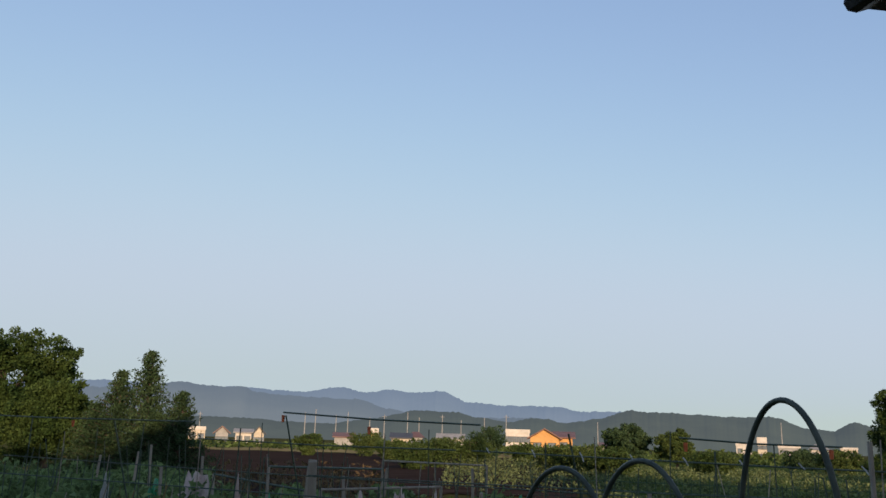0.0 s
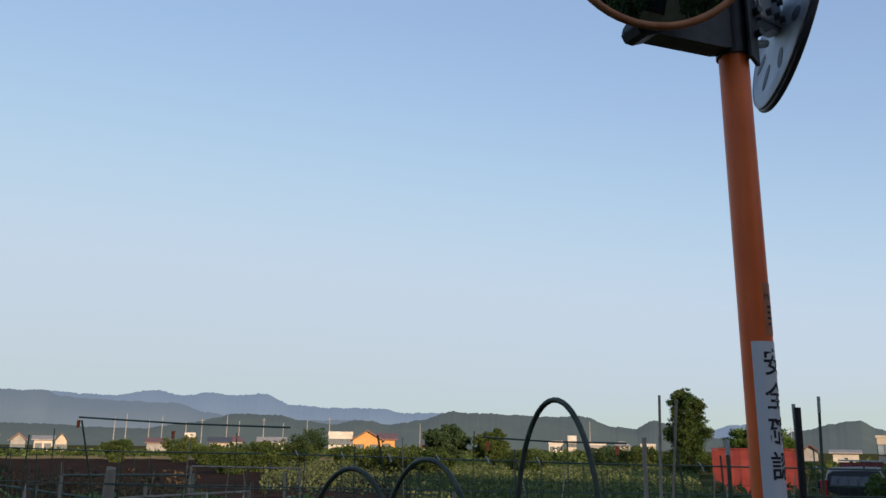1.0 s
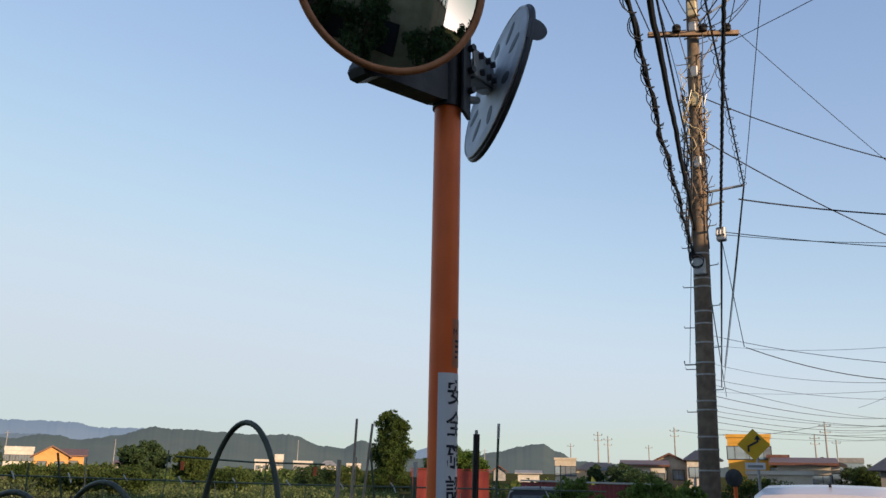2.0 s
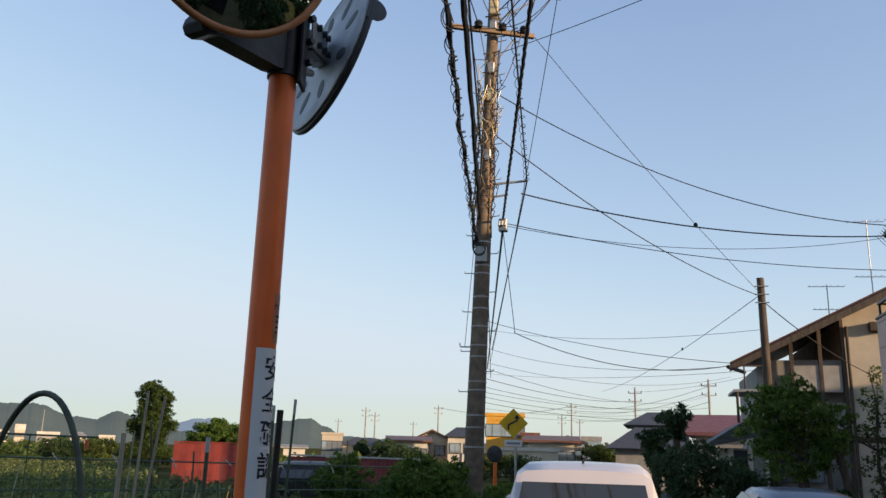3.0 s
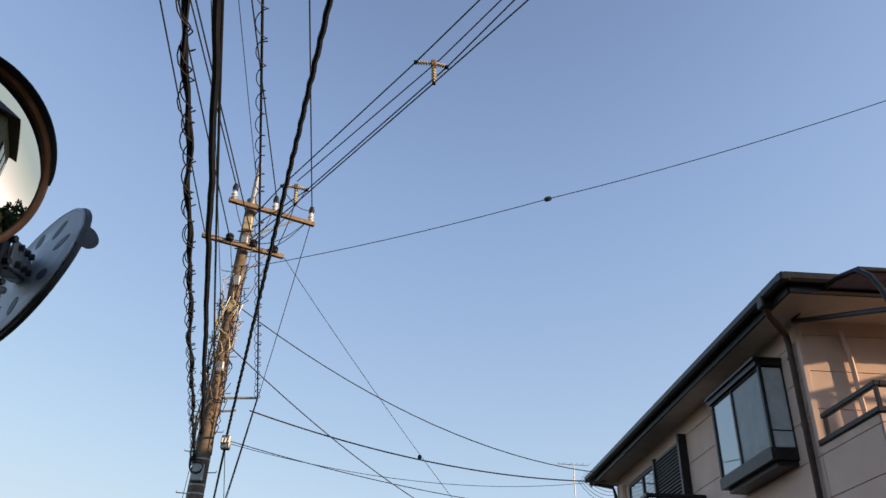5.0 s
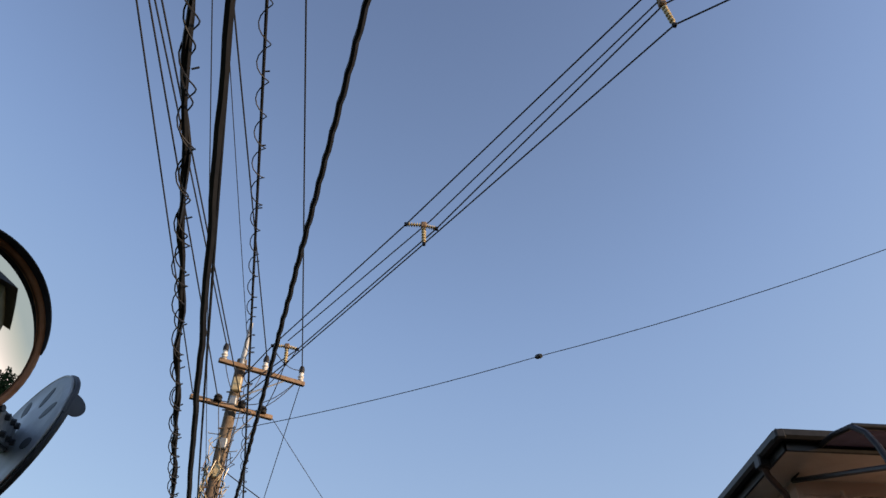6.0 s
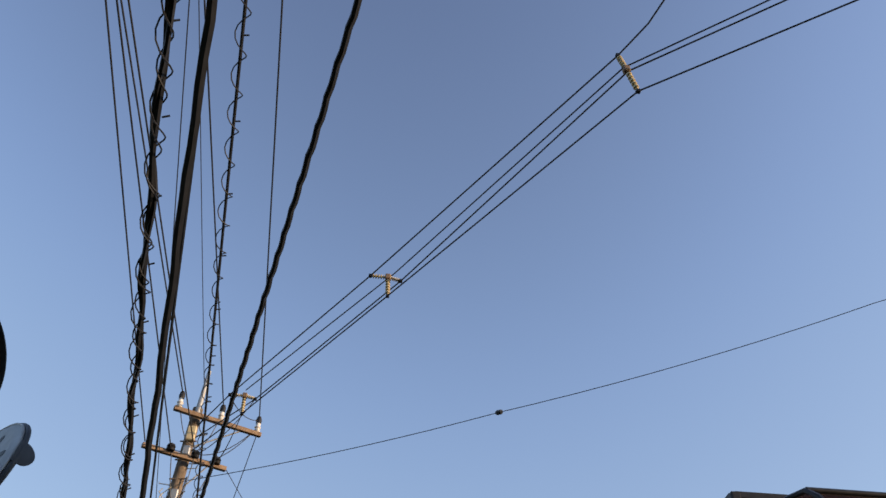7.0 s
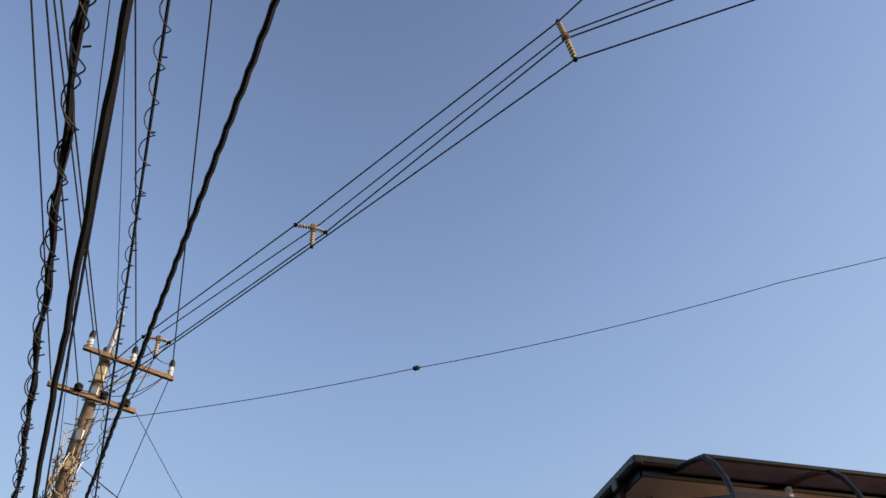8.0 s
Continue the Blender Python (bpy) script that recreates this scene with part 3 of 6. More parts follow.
for i, ch in enumerate("安全確認"):
    wrapped_text(ch, 0.068, 90, SZ1 - 0.055 - i * 0.08, POLE_R + 0.0022, INK, tm)
wrapped_text("M-", 0.022, 84, 1.83, POLE_R + 0.0022, INK, tm)
bars = Shape()
for i in range(4):
    w = wrap(POLE_R + 0.002, 78, 78 + (26, 18, 22, 14)[i], 1.803 - i * 0.014, 1.809 - i * 0.014, 4)
    bars.add(w.v, w.f)
part("small_print", bars, INK, tm)


# ---------------------------------------------------------------- utility pole and its cables
def catenary(a, b, sag, n=16):
    a, b = Vector(a), Vector(b)
    return [a.lerp(b, i / n) - Vector((0, 0, sag * 4 * (i / n) * (1 - i / n))) for i in range(n + 1)]


UP_BASE, UP_TOP = Vector((-2.82, 12.83, 0)), Vector((-2.545, 12.86, 9.70))


def on_pole(z):
    return UP_BASE.lerp(UP_TOP, z / UP_TOP.z)


up = thing("utility_pole", "tall weathered concrete utility pole crowded with cables and crossarms", "utility pole", place=UP_BASE)
loc = lambda p: Vector(p) - UP_BASE
part("shaft", Shape().tube([loc(on_pole(z)) for z in (0, 3, 6, 9.70)], [0.165, 0.14, 0.118, 0.092], 28), CONCRETE, up)
part("top_spike", Shape().tube([loc(on_pole(9.5)) + Vector((0.02, -0.06, 0)), loc(on_pole(10.5)) + Vector((0.03, -0.06, 0))], [0.055, 0.035], 12), GALV, up, "slim grey steel mast cap")
A1 = (Vector((-2.873, 12.452, 9.44)), Vector((-1.389, 13.171, 9.44)))
A2 = (Vector((-3.177, 12.262, 8.57)), Vector((-1.853, 12.958, 8.60)))
for nm, (p, q) in (("crossarm", A1), ("crossarm", A2)):
    d = (q - p).normalized()
    m = Matrix.Translation(loc((p + q) / 2)) @ d.to_track_quat("X", "Z").to_matrix().to_4x4()
    L = (q - p).length / 2
    part(nm, Shape().soft_box(-L, L, -0.04, 0.04, -0.04, 0.04, 0.006, m), RUST, up, "rusty square steel crossarm")
    part("arm_brace", Shape().tube([loc(p.lerp(q, 0.8)), loc(on_pole(p.z - 0.55))], 0.014, 6), GALV, up)


def pin_insulator(p):
    m = Matrix.Translation(loc(p))
    ins = part("insulator", Shape().lathe([(0.001, 0.0), (0.04, 0.0), (0.055, 0.03), (0.035, 0.06), (0.06, 0.09), (0.04, 0.13), (0.045, 0.17), (0.03, 0.19), (0.001, 0.19)], 16, m), PORCELAIN, up, "white porcelain pin insulator")
    part("insulator_cap", Shape().lathe([(0.001, 0.18), (0.05, 0.18), (0.055, 0.25), (0.035, 0.32), (0.001, 0.33)], 14, m), CABLE, ins, "black insulating cap")


INS = [A1[0].lerp(A1[1], k) + Vector((0, 0, 0.04)) for k in (0.05, 0.52, 0.95)]
for p in INS:
    pin_insulator(p)
SPOOL = [A2[0].lerp(A2[1], k) + Vector((0, -0.07, 0.06)) for k in (0.33, 0.62, 0.88)]
for p in SPOOL:
    part("spool_insulator", Shape().lathe([(0.001, -0.05), (0.06, -0.05), (0.075, -0.02), (0.05, 0.0), (0.075, 0.02), (0.06, 0.06), (0.001, 0.06)], 14, Matrix.Translation(loc(p))), CABLE, up, "black covered spool insulator")
for i in range(13):
    z = 1.55 + i * 0.27 + 0.07 * math.sin(i * 2.7)
    c = loc(on_pole(z))
    r = 0.165 - 0.0085 * z + 0.004
    part("band", Shape().lathe([(r - 0.006, -0.011), (r + 0.002, -0.011), (r + 0.002, 0.011), (r - 0.006, 0.011)], 28, Matrix.Translation(c)), GALV, up, "pale steel band")
for i in range(13):
    z = 5.3 + i * 0.05 + 0.09 * (i % 5)
    c = loc(on_pole(z))
    r = 0.126 - 0.004 * (z - 5)
    part("band", Shape().lathe([(r - 0.006, -0.013), (r + 0.004, -0.013), (r + 0.004, 0.013), (r - 0.006, 0.013)], 24, Matrix.Translation(c)), RUST, up)
for i in range(22):
    z = 2.4 + i * 0.32
    c = loc(on_pole(z))
    s = 1 if i % 2 else -1
    part("step_bolt", Shape().tube([c + Vector((s * 0.08, -0.05, 0)), c + Vector((s * 0.27, -0.09, 0)), c + Vector((s * 0.275, -0.09, 0.03))], 0.008, 6), GALV, up)
ARM_LOW = Vector((-1.971, 12.948, 5.93))
part("cable_bracket", Shape().tube([loc(on_pole(5.86)), loc(ARM_LOW)], 0.022, 8), GALV, up, "short steel bracket arm")
part("cable_bracket", Shape().tube([loc(on_pole(5.62)), loc(ARM_LOW.lerp(on_pole(5.62), 0.45)) - Vector((0, 0, 0.1))], 0.018, 8), GALV, up)
BOX = Vector((-2.35, 12.832, 5.134))
box_ = part("terminal_box", Shape().soft_box(-0.07, 0.07, -0.06, 0.06, -0.11, 0.11, 0.015, Matrix.Translation(loc(BOX))), GALV, up, "small grey cable terminal box")
for k in (-0.05, 0.0, 0.05):
    part("terminal_cap", Shape().tube([loc(BOX) + Vector((k, -0.06, 0.05)), loc(BOX) + Vector((k, -0.1, -0.03))], 0.02, 8), PORCELAIN, box_)
WRAP = on_pole(4.62)
part("splice_box", Shape().soft_box(-0.09, 0.09, -0.19, -0.09, -0.14, 0.14, 0.02, Matrix.Translation(loc(WRAP))), GALV, up, "grey splice box strapped to the pole")
for k in range(4):
    a0 = 0.6 * k
    ring = [loc(WRAP) + Vector((-0.02 + (0.07 + 0.012 * k) * math.cos(a), -0.15 - 0.02 * k, 0.03 * k + (0.065 + 0.012 * k) * math.sin(a))) for a in [a0 + 2 * math.pi * i / 24 for i in range(25)]]
    part("cable_coil", Shape().tube(ring, 0.008, 6, False), CABLE, up, "coiled spare black cable")
# tangle of jumper wires clinging to the shaft
for k in range(44):
    z = 5.9 + 2.2 * rng.random()
    c = loc(on_pole(z))
    a = rng.random() * 6.28
    pts = []
    for i in range(9):
        a += 0.35 * rng.normal()
        pts.append(c + Vector((0.17 * math.cos(a) + 0.10 * rng.normal() * 0.5, -0.13 + 0.06 * math.sin(a), -0.09 * i + 0.12 * rng.normal() * 0.4)))
    part("jumper_wire", Shape().tube(pts, 0.008, 5), (RUST, WIRE, PORC_GOLD, WIRE)[k % 4], up)
for k, (z0, z1, sx) in enumerate(((4.7, 6.9, -0.14), (4.75, 7.6, -0.17), (4.7, 6.2, -0.11), (4.9, 8.3, 0.15))):
    pts = [loc(on_pole(z0 + (z1 - z0) * i / 8)) + Vector((sx + 0.02 * math.sin(i * 2 + k), -0.11, 0)) for i in range(9)]
    part("riser_cable", Shape().tube(pts, 0.013 if k < 3 else 0.010, 8), CABLE, up, "black cable rising along the pole")
for k, (src, z) in enumerate(((INS[0], 8.9), (INS[1], 8.8), (INS[2], 8.75), (SPOOL[0], 7.6), (SPOOL[2], 7.5), (SPOOL[1], 7.7), (INS[2], 8.55))):
    e = on_pole(z) + Vector((0.12, -0.1, 0))
    part("jumper_wire", Shape().tube([loc(p) for p in catenary(src + Vector((0, 0, 0.1)), e, 0.22, 10)], 0.008, 5), WIRE, up)
for z, w, h, mt in ((9.12, 0.075, 0.14, PORC_GOLD), (8.78, 0.06, 0.09, GALV), (7.95, 0.06, 0.10, GALV), (7.45, 0.055, 0.12, PORC_GOLD), (6.35, 0.06, 0.10, GALV)):
    c = loc(on_pole(z))
    part("cable_clamp", Shape().soft_box(-w, w, -0.17, -0.08, -h, h, 0.015, Matrix.Translation(c + Vector((0.03, 0, 0)))), mt, up, "pale clamp strapped to the pole")
for i in range(9):
    c = loc(on_pole(6.1 + 0.36 * i))
    part("bracket_stub", Shape().tube([c + Vector((-0.13, -0.08, 0)), c + Vector((0.15, -0.1, 0.01))], 0.014, 6), RUST, up)
part("lower_guard", Shape().tube([loc(on_pole(0.0)) + Vector((-0.21, -0.05, 0)), loc(on_pole(1.45)) + Vector((-0.2, -0.05, 0))], 0.02, 8), GALV, up)
part("guy_hook", Shape().tube([loc(on_pole(3.12)) - Vector((0.1, 0, 0)), loc(on_pole(3.12)) - Vector((0.3, 0.02, 0)), loc(on_pole(3.12)) - Vector((0.31, 0.02, -0.06))], 0.012, 6), GALV, up)

REAR = Vector((1.6, -24.0, 0))
rear = thing("utility_pole", "concrete utility pole behind, at the other end of the span", "utility pole", place=REAR)
part("shaft", Shape().tube([(0, 0, 0), (0, 0, 10)], [0.165, 0.095], 20), CONCRETE, rear)
for z, w in ((9.55, 0.9), (8.6, 0.8)):
    part("crossarm", Shape().soft_box(-w, w, -0.04, 0.04, z - 0.04, z + 0.04, 0.006), RUST, rear)


def cable(name, pts, r, mat, label, n=6, group="overhead cables"):
    return single(name, Shape().tube(pts, r, n), mat, label, "cable", group)


def span(a, mid, b, sag1=0.0, sag2=0.15):
    a, mid = Vector(a), Vector(mid)
    far = a + (mid - a) * 1.4
    return catenary(a, far, sag1, 14) + catenary(far, b, sag2, 14)[1:]


def bumpy(pts, step, amp):
    """Resamples a path and lets it wander slightly, as bundled cables do."""
    out, P = [], [Vector(p) for p in pts]
    for a, b in zip(P, P[1:]):
        n = max(1, int((b - a).length / step))
        out += [a.lerp(b, i / n) for i in range(n)]
    out.append(P[-1])
    return [p + Vector((amp * noise.noise(p * 2.3), 0, amp * noise.noise(p * 2.9 + Vector((5, 1, 2))))) for p in out]


EYE65 = (0.140, -0.219, 1.507)


def over(az, el, z):
    return at(az, 0, (z - 1.507) / math.tan(radians(el)), EYE65) + Vector((0, 0, z - 1.507))


# high-voltage lines from the pin insulators
for p, (az, el), x in zip(INS, ((-29.88, 54.69), (-21.9, 57.0), (-13.23, 58.7)), (-0.8, 0.1, 0.9)):
    a = p + Vector((0, 0, 0.3))
    cable("power_line", span(a, over(az, el, 9.62), REAR + Vector((x, 0, 9.8))), 0.012, WIRE, "thin black overhead power line over the lane")
for p, (az, el), x, z in ((A2[0] + Vector((0.03, 0, 0.07)), (-31.26, 54.2), -0.7, 8.55), (SPOOL[0], (-30.28, 54.55), -0.3, 8.5), (SPOOL[1], (-29.22, 54.91), 0.0, 8.5)):
    cable("power_line", span(p, over(az, el, z), REAR + Vector((x, 0, 8.7))), 0.011, WIRE, "thin black overhead power line over the lane")
# telephone bundles
b0 = on_pole(4.85) + Vector((-0.1, -0.12, 0))
B_PATH = span(b0, over(-25.1, 56.15, 5.05), REAR + Vector((0.2, 0, 5.6)), 0.12)
strand = [p + Vector((0.022 * math.cos(i * 0.55), 0, 0.022 * math.sin(i * 0.55))) for i, p in enumerate(bumpy(B_PATH, 0.12, 0.03))]
cable("telephone_cable", strand, 0.015, CABLE, "second strand twisted round the telephone bundle")
cable("telephone_cable", bumpy(B_PATH, 0.12, 0.03), 0.019, CABLE, "thick black telephone cable bundle wrapped in spiral wire")
c0 = on_pole(5.25) + Vector((-0.05, -0.13, 0))
C_PATH = span(c0, over(-21.1, 57.18, 5.35), REAR + Vector((0.25, 0, 5.9)), 0.1)
cable("telephone_cable", bumpy(C_PATH, 0.2, 0.02), 0.030, CABLE, "thick smooth black telephone cable bundle")
C2 = span(on_pole(6.3) + Vector((-0.06, -0.12, 0)), over(-20.7, 57.28, 5.6), REAR + Vector((0.3, 0, 6.0)), 0.2)
cable("telephone_cable", C2, 0.013, CABLE, "black telephone cable beside the thick bundle")
D_PATH = span(ARM_LOW, over(-17.4, 57.98, 5.95), REAR + Vector((0.5, 0, 6.1)), 0.08)
cable("telephone_cable", D_PATH, 0.012, CABLE, "black cable hung in open spiral loops")
e0 = BOX + Vector((0, -0.03, 0.1))
E_PATH = span(e0, over(-4.1, 59.75, 5.15), REAR + Vector((0.8, 0, 5.8)), 0.0)
cable("telephone_cable", [p + Vector((0.004 * math.sin(i * 2.1), 0, 0.004 * math.cos(i * 1.7))) for i, p in enumerate(bumpy(E_PATH, 0.07, 0.003))], 0.020, CABLE, "thick lumpy black telephone cable over the lane")
T = span(on_pole(7.2) + Vector((-0.1, -0.1, 0)), over(-23.5, 56.6, 7.6), REAR + Vector((-0.1, 0, 8)), 0.05)
cable("telephone_cable", T, 0.006, WIRE, "thin grey-black overhead wire")
T = span(on_pole(9.9) + Vector((0.03, -0.06, 0.2)), over(-22.5, 56.85, 10.4), REAR + Vector((0, 0, 10)), 0.02)
cable("ground_wire", T, 0.007, WIRE, "thin earth wire along the mast tops")


def spiral(path, r, pitch, wire, label, lead=0.0, until=13.5):
    out, P, run = [], [Vector(p) for p in path], 0.0
    for a, b in zip(P, P[1:]):
        d = (b - a)
        L = d.length
        d.normalize()
        s = d.cross(Vector((0, 0, 1))).normalized()
        u = s.cross(d)
        n = max(2, int(L / pitch * 10))
        for i in range(n):
            q = run + L * i / n
            if q > until:
                break
            k = 2 * math.pi * q / pitch + lead
            rr = r * (1 + 0.35 * noise.noise(Vector((q * 1.3, r, 0))))
            out.append(a.lerp(b, i / n) + s * rr * math.cos(k) + u * (rr * math.sin(k) - r * 0.6))
        run += L
    return cable("spiral_hanger", out, wire, CABLE, label, 5)


spiral(B_PATH, 0.047, 0.42, 0.005, "black spiral wire wound round the telephone bundle")
spiral(B_PATH, 0.032, 0.36, 0.005, "second black spiral wire round the telephone bundle", 1.2)
spiral(D_PATH, 0.042, 0.30, 0.0045, "open spiral wire holding a black cable")
# little clips on the bundles
for path, n, dz in ((B_PATH, 26, 0.05), (D_PATH, 22, 0.02)):
    for i in range(n):
        p = path[0].lerp(path[14], (i + 0.5) / n) - Vector((0, 0, 0.03))
        single("cable_clip", Shape().tube([p, p + Vector((0.038, 0, dz * 0.4))], 0.006, 5), CABLE, "small black clip on the telephone cable", "cable clip", "cable clips")

# branch line with spacer insulators, over the house
S0, S1, S2 = Vector((-1.655, 12.096, 9.561)), Vector((0.553, 8.662, 9.54)), Vector((3.005, 4.778, 9.627))
PT = on_pole(9.2)


def strain(p, q, parent, r=0.035):
    """A string of porcelain sheds between two points."""
    d = Vector(q) - Vector(p)
    m = Matrix.Translation(p) @ d.to_track_quat("Z", "Y").to_matrix().to_4x4()
    L = d.length
    prof, n = [(0.001, 0)], 5
    for i in range(n):
        z = L * (0.1 + 0.8 * i / n)
        h = L * 0.8 / n
        prof += [(0.014, z), (r, z + h * 0.25), (r, z + h * 0.55), (0.014, z + h * 0.75)]
    prof += [(0.014, L), (0.001, L)]
    part("insulator", Shape().lathe(prof, 12, m), PORC_GOLD if parent["category"] == "spacer" else PORCELAIN, parent, "cream porcelain sheds")


def spacer(c, dirs, label):
    s = thing("line_spacer", label, "spacer", "line spacers", place=c)
    part("hub", Shape().soft_box(-0.04, 0.04, -0.04, 0.04, -0.05, 0.05, 0.012), RUST, s)
    for d in dirs:
        strain(Vector(d) * 0.08, d, s)
        part("end_clamp", Shape().soft_box(-0.025, 0.025, -0.025, 0.025, -0.025, 0.025, 0.006, Matrix.Translation(d)), CABLE, s)
    return s


D1 = (Vector((-0.26, 0.0, 0.0)), Vector((0.19, 0.0, -0.05)), Vector((0.01, 0.0, -0.36)))
for c, k in ((S0, 1.0), (S1, 1.0)):
    spacer(c, [d * k for d in D1], "three-armed porcelain spacer clamped on the branch line")
D2 = (Vector((-0.06, 0.0, 0.29)), Vector((0.02, 0.0, -0.02)), Vector((0.075, 0.01, -0.40)))
spacer(S2, D2, "porcelain spacer where the branch line bends")
F_HUB, F_LOW = over(41.77, 54.72, 9.75), over(47.03, 52.72, 9.35)
for i in range(3):
    j = (0, 1, 2)[i]
    src = (INS[2] + Vector((0, 0, 0.25)), SPOOL[1], SPOOL[2])[i]
    src2 = PT + Vector((0.1, -0.1, 0.1 - 0.25 * i))
    last = (over(33.75, 57.03, 10.0), S2 + D2[1] + (F_HUB - S2 - D2[1]) * 14, S2 + D2[2] + (F_LOW - S2 - D2[2]) * 14)[i]
    pts = [src2, S0 + D1[j], S1 + D1[j], S2 + D2[j], last] + ([Vector((6, -6, 10.0))] if i == 0 else [])
    cable("branch_line", pts, 0.011, WIRE, "black insulated branch line crossing over the house")
    cable("jumper_wire", catenary(src, S0 + D1[j], 0.15, 10), 0.008, WIRE, "black jumper wire from the crossarm to the branch line")
cable("branch_line", [S0 + Vector((0, 0, 0.12)), S1 + Vector((0.1, 0, 0.1)), S2 + Vector((-0.03, 0.0, 0.04)), S2 + (over(41.1, 54.95, 9.8) - S2) * 14], 0.010, WIRE, "messenger wire of the branch line")
# single wire with a ball insulator
BALL = Vector((2.548, 10.649, 8.665))
G0 = on_pole(8.25)
GE = at(42.76, 34.9, 12.0, EYE65)
cable("stay_wire", catenary(G0, BALL, 0.08, 10) + catenary(BALL, GE, 0.1, 10)[1:] + [GE + (GE - BALL) * 1.6], 0.007, WIRE, "thin stay wire crossing the sky")
egg = thing("egg_insulator", "dark egg insulator on the stay wire", "insulator", place=BALL)
part("body", Shape().lathe([(0.001, -0.09), (0.035, -0.08), (0.06, -0.03), (0.05, 0.0), (0.06, 0.03), (0.035, 0.08), (0.001, 0.09)], 14, (GE - G0).to_track_quat("Z", "Y").to_matrix().to_4x4() @ Matrix.Scale(0.72, 4)), DARK_GREY, egg)

# ---------------------------------------------------------------- second pole and service drops
P2 = Vector((2.594, 20.69, 0))
p2 = thing("service_pole", "short dark concrete service pole in front of the house", "utility pole", place=P2)
part("shaft", Shape().tube([(0.03, 0, 0), (0, 0, 5.77)], [0.115, 0.085], 18), WOOD_DARK, p2)
for z in (5.55, 5.35, 5.15):
    part("pin", Shape().tube([(-0.16, -0.1, z), (0.16, -0.1, z)], 0.016, 8), GALV, p2)
EAVE_HOOK = Vector((4.56, 16.05, 5.72))
drops = [(on_pole(7.5) + Vector((0.1, -0.1, 0)), EAVE_HOOK, 0.55, 0.009), (ARM_LOW - Vector((0.1, 0, 0.22)), EAVE_HOOK - Vector((-0.1, 0, 0.17)), 0.28, 0.012), (BOX, EAVE_HOOK - Vector((-0.12, 0, 0.14)), 0.35, 0.005),
         (BOX + Vector((0.05, 0, 0.03)), Vector((4.85, 16.4, 4.95)), 0.2, 0.007), (on_pole(6.75) + Vector((0.1, -0.1, 0)), P2 + Vector((-0.08, -0.1, 5.33)), 0.3, 0.010), (A2[1], P2 + Vector((-0.05, -0.1, 5.4)), 0.12, 0.006),
         (P2 + Vector((0, -0.1, 5.2)), Vector((6.2, 24.6, 3.6)), 0.2, 0.012)]
for a, b, s, r in drops:
    cable("service_drop", catenary(a, b, s, 18), r, WIRE, "black service wire sagging to the houses", 6, "service wires")
for p in (at(3.15, 15.3, 15.47), at(1.98, 7.04, 30)):
    single("wire_joint", Shape().lathe([(0.001, -0.05), (0.035, -0.03), (0.04, 0.0), (0.035, 0.03), (0.001, 0.05)], 10, Matrix.Translation(p)), CABLE, "small dark joint on a service wire", "insulator")
for k in range(6):
    a = EAVE_HOOK + Vector((0.02 * k, 0.05, -0.02 * k))
    cable("loose_wire", catenary(a - Vector((0.35 + 0.05 * k, 0.1, 0.02 * k)), Vector((4.92, 16.2, 5.5 - 0.05 * k)), 0.06 + 0.03 * k, 8), 0.005, WIRE, "loose loop of service wire at the eave", 5, "service wires")
# far spans down the street
FAR = [((-12.4, 9.2, 30), (5.1, 6.06, 24), 0.25, 0.010), ((-12.4, 8.5, 34), (6.9, 8.2, 21), 0.35, 0.006), ((-9.5, 8.1, 20), (5.1, 5.95, 24), 0.45, 0.011), ((-12.4, 7.35, 34), (5.2, 5.9, 24), 0.5, 0.007),
       ((-12.4, 5.4, 50), (6.6, 5.6, 26), 0.3, 0.007), ((-12.4, 5.2, 50), (-1.15, 3.6, 95), 0.6, 0.02), ((-12.5, 4.6, 60), (3.6, 3.2, 85), 0.9, 0.016), ((-12.5, 3.9, 70), (-1.15, 2.9, 95), 0.6, 0.02), ((-12.5, 3.5, 70), (3.6, 2.6, 85), 0.8, 0.02),
       ((-14.6, 2.9, 150), (-5.4, 3.2, 128), 1.2, 0.03), ((-5.4, 3.1, 128), (3.6, 4.6, 85), 1.0, 0.02), ((-5.4, 2.8, 128), (3.6, 4.2, 85), 1.0, 0.02), ((-1.2, 4.2, 95), (14, 7.5, 60), 0.8, 0.015), ((-5.4, 2.4, 128), (3.6, 3.6, 85), 1.0, 0.02),
       ((7.1, 10.5, 21), (-3.4, 4.2, 60), 0.35, 0.010), ((-12.5, 6.3, 40), (5.0, 5.2, 60), 0.9, 0.010), ((-12.5, 6.0, 40), (3.6, 4.0, 85), 1.3, 0.012), ((-12.5, 4.2, 70), (2.4, 3.4, 110), 1.0, 0.018),
       ((-12.5, 3.0, 80), (1.5, 2.9, 110), 0.7, 0.016), ((-12.5, 2.7, 90), (0.5, 2.4, 120), 0.6, 0.016)]
for a, b, s, r in FAR:
    cable("street_cable", catenary(at(*a), at(*b), s, 14), r, WIRE, "dark cable spanning the street further on", 5, "street cables")
for p in ((ARM_LOW, at(-11.0, 6.9, 30), 0.02, 0.014), (BOX, at(-11.3, 5.6, 33), 0.02, 0.02), (on_pole(4.5) + Vector((0.1, -0.1, 0)), at(-11.05, 5.0, 36), 0.02, 0.012)):
    cable("telephone_cable", catenary(p[0], p[1], p[2], 12), p[3], CABLE, "black telephone cable running on down the street")
cable("service_drop", catenary(INS[2] - Vector((0, 0, 0.1)), (-5.89, 30.04, 4.78), 0.25, 14), 0.008, WIRE, "thin service wire from the upper crossarm down the street", 6, "service wires")
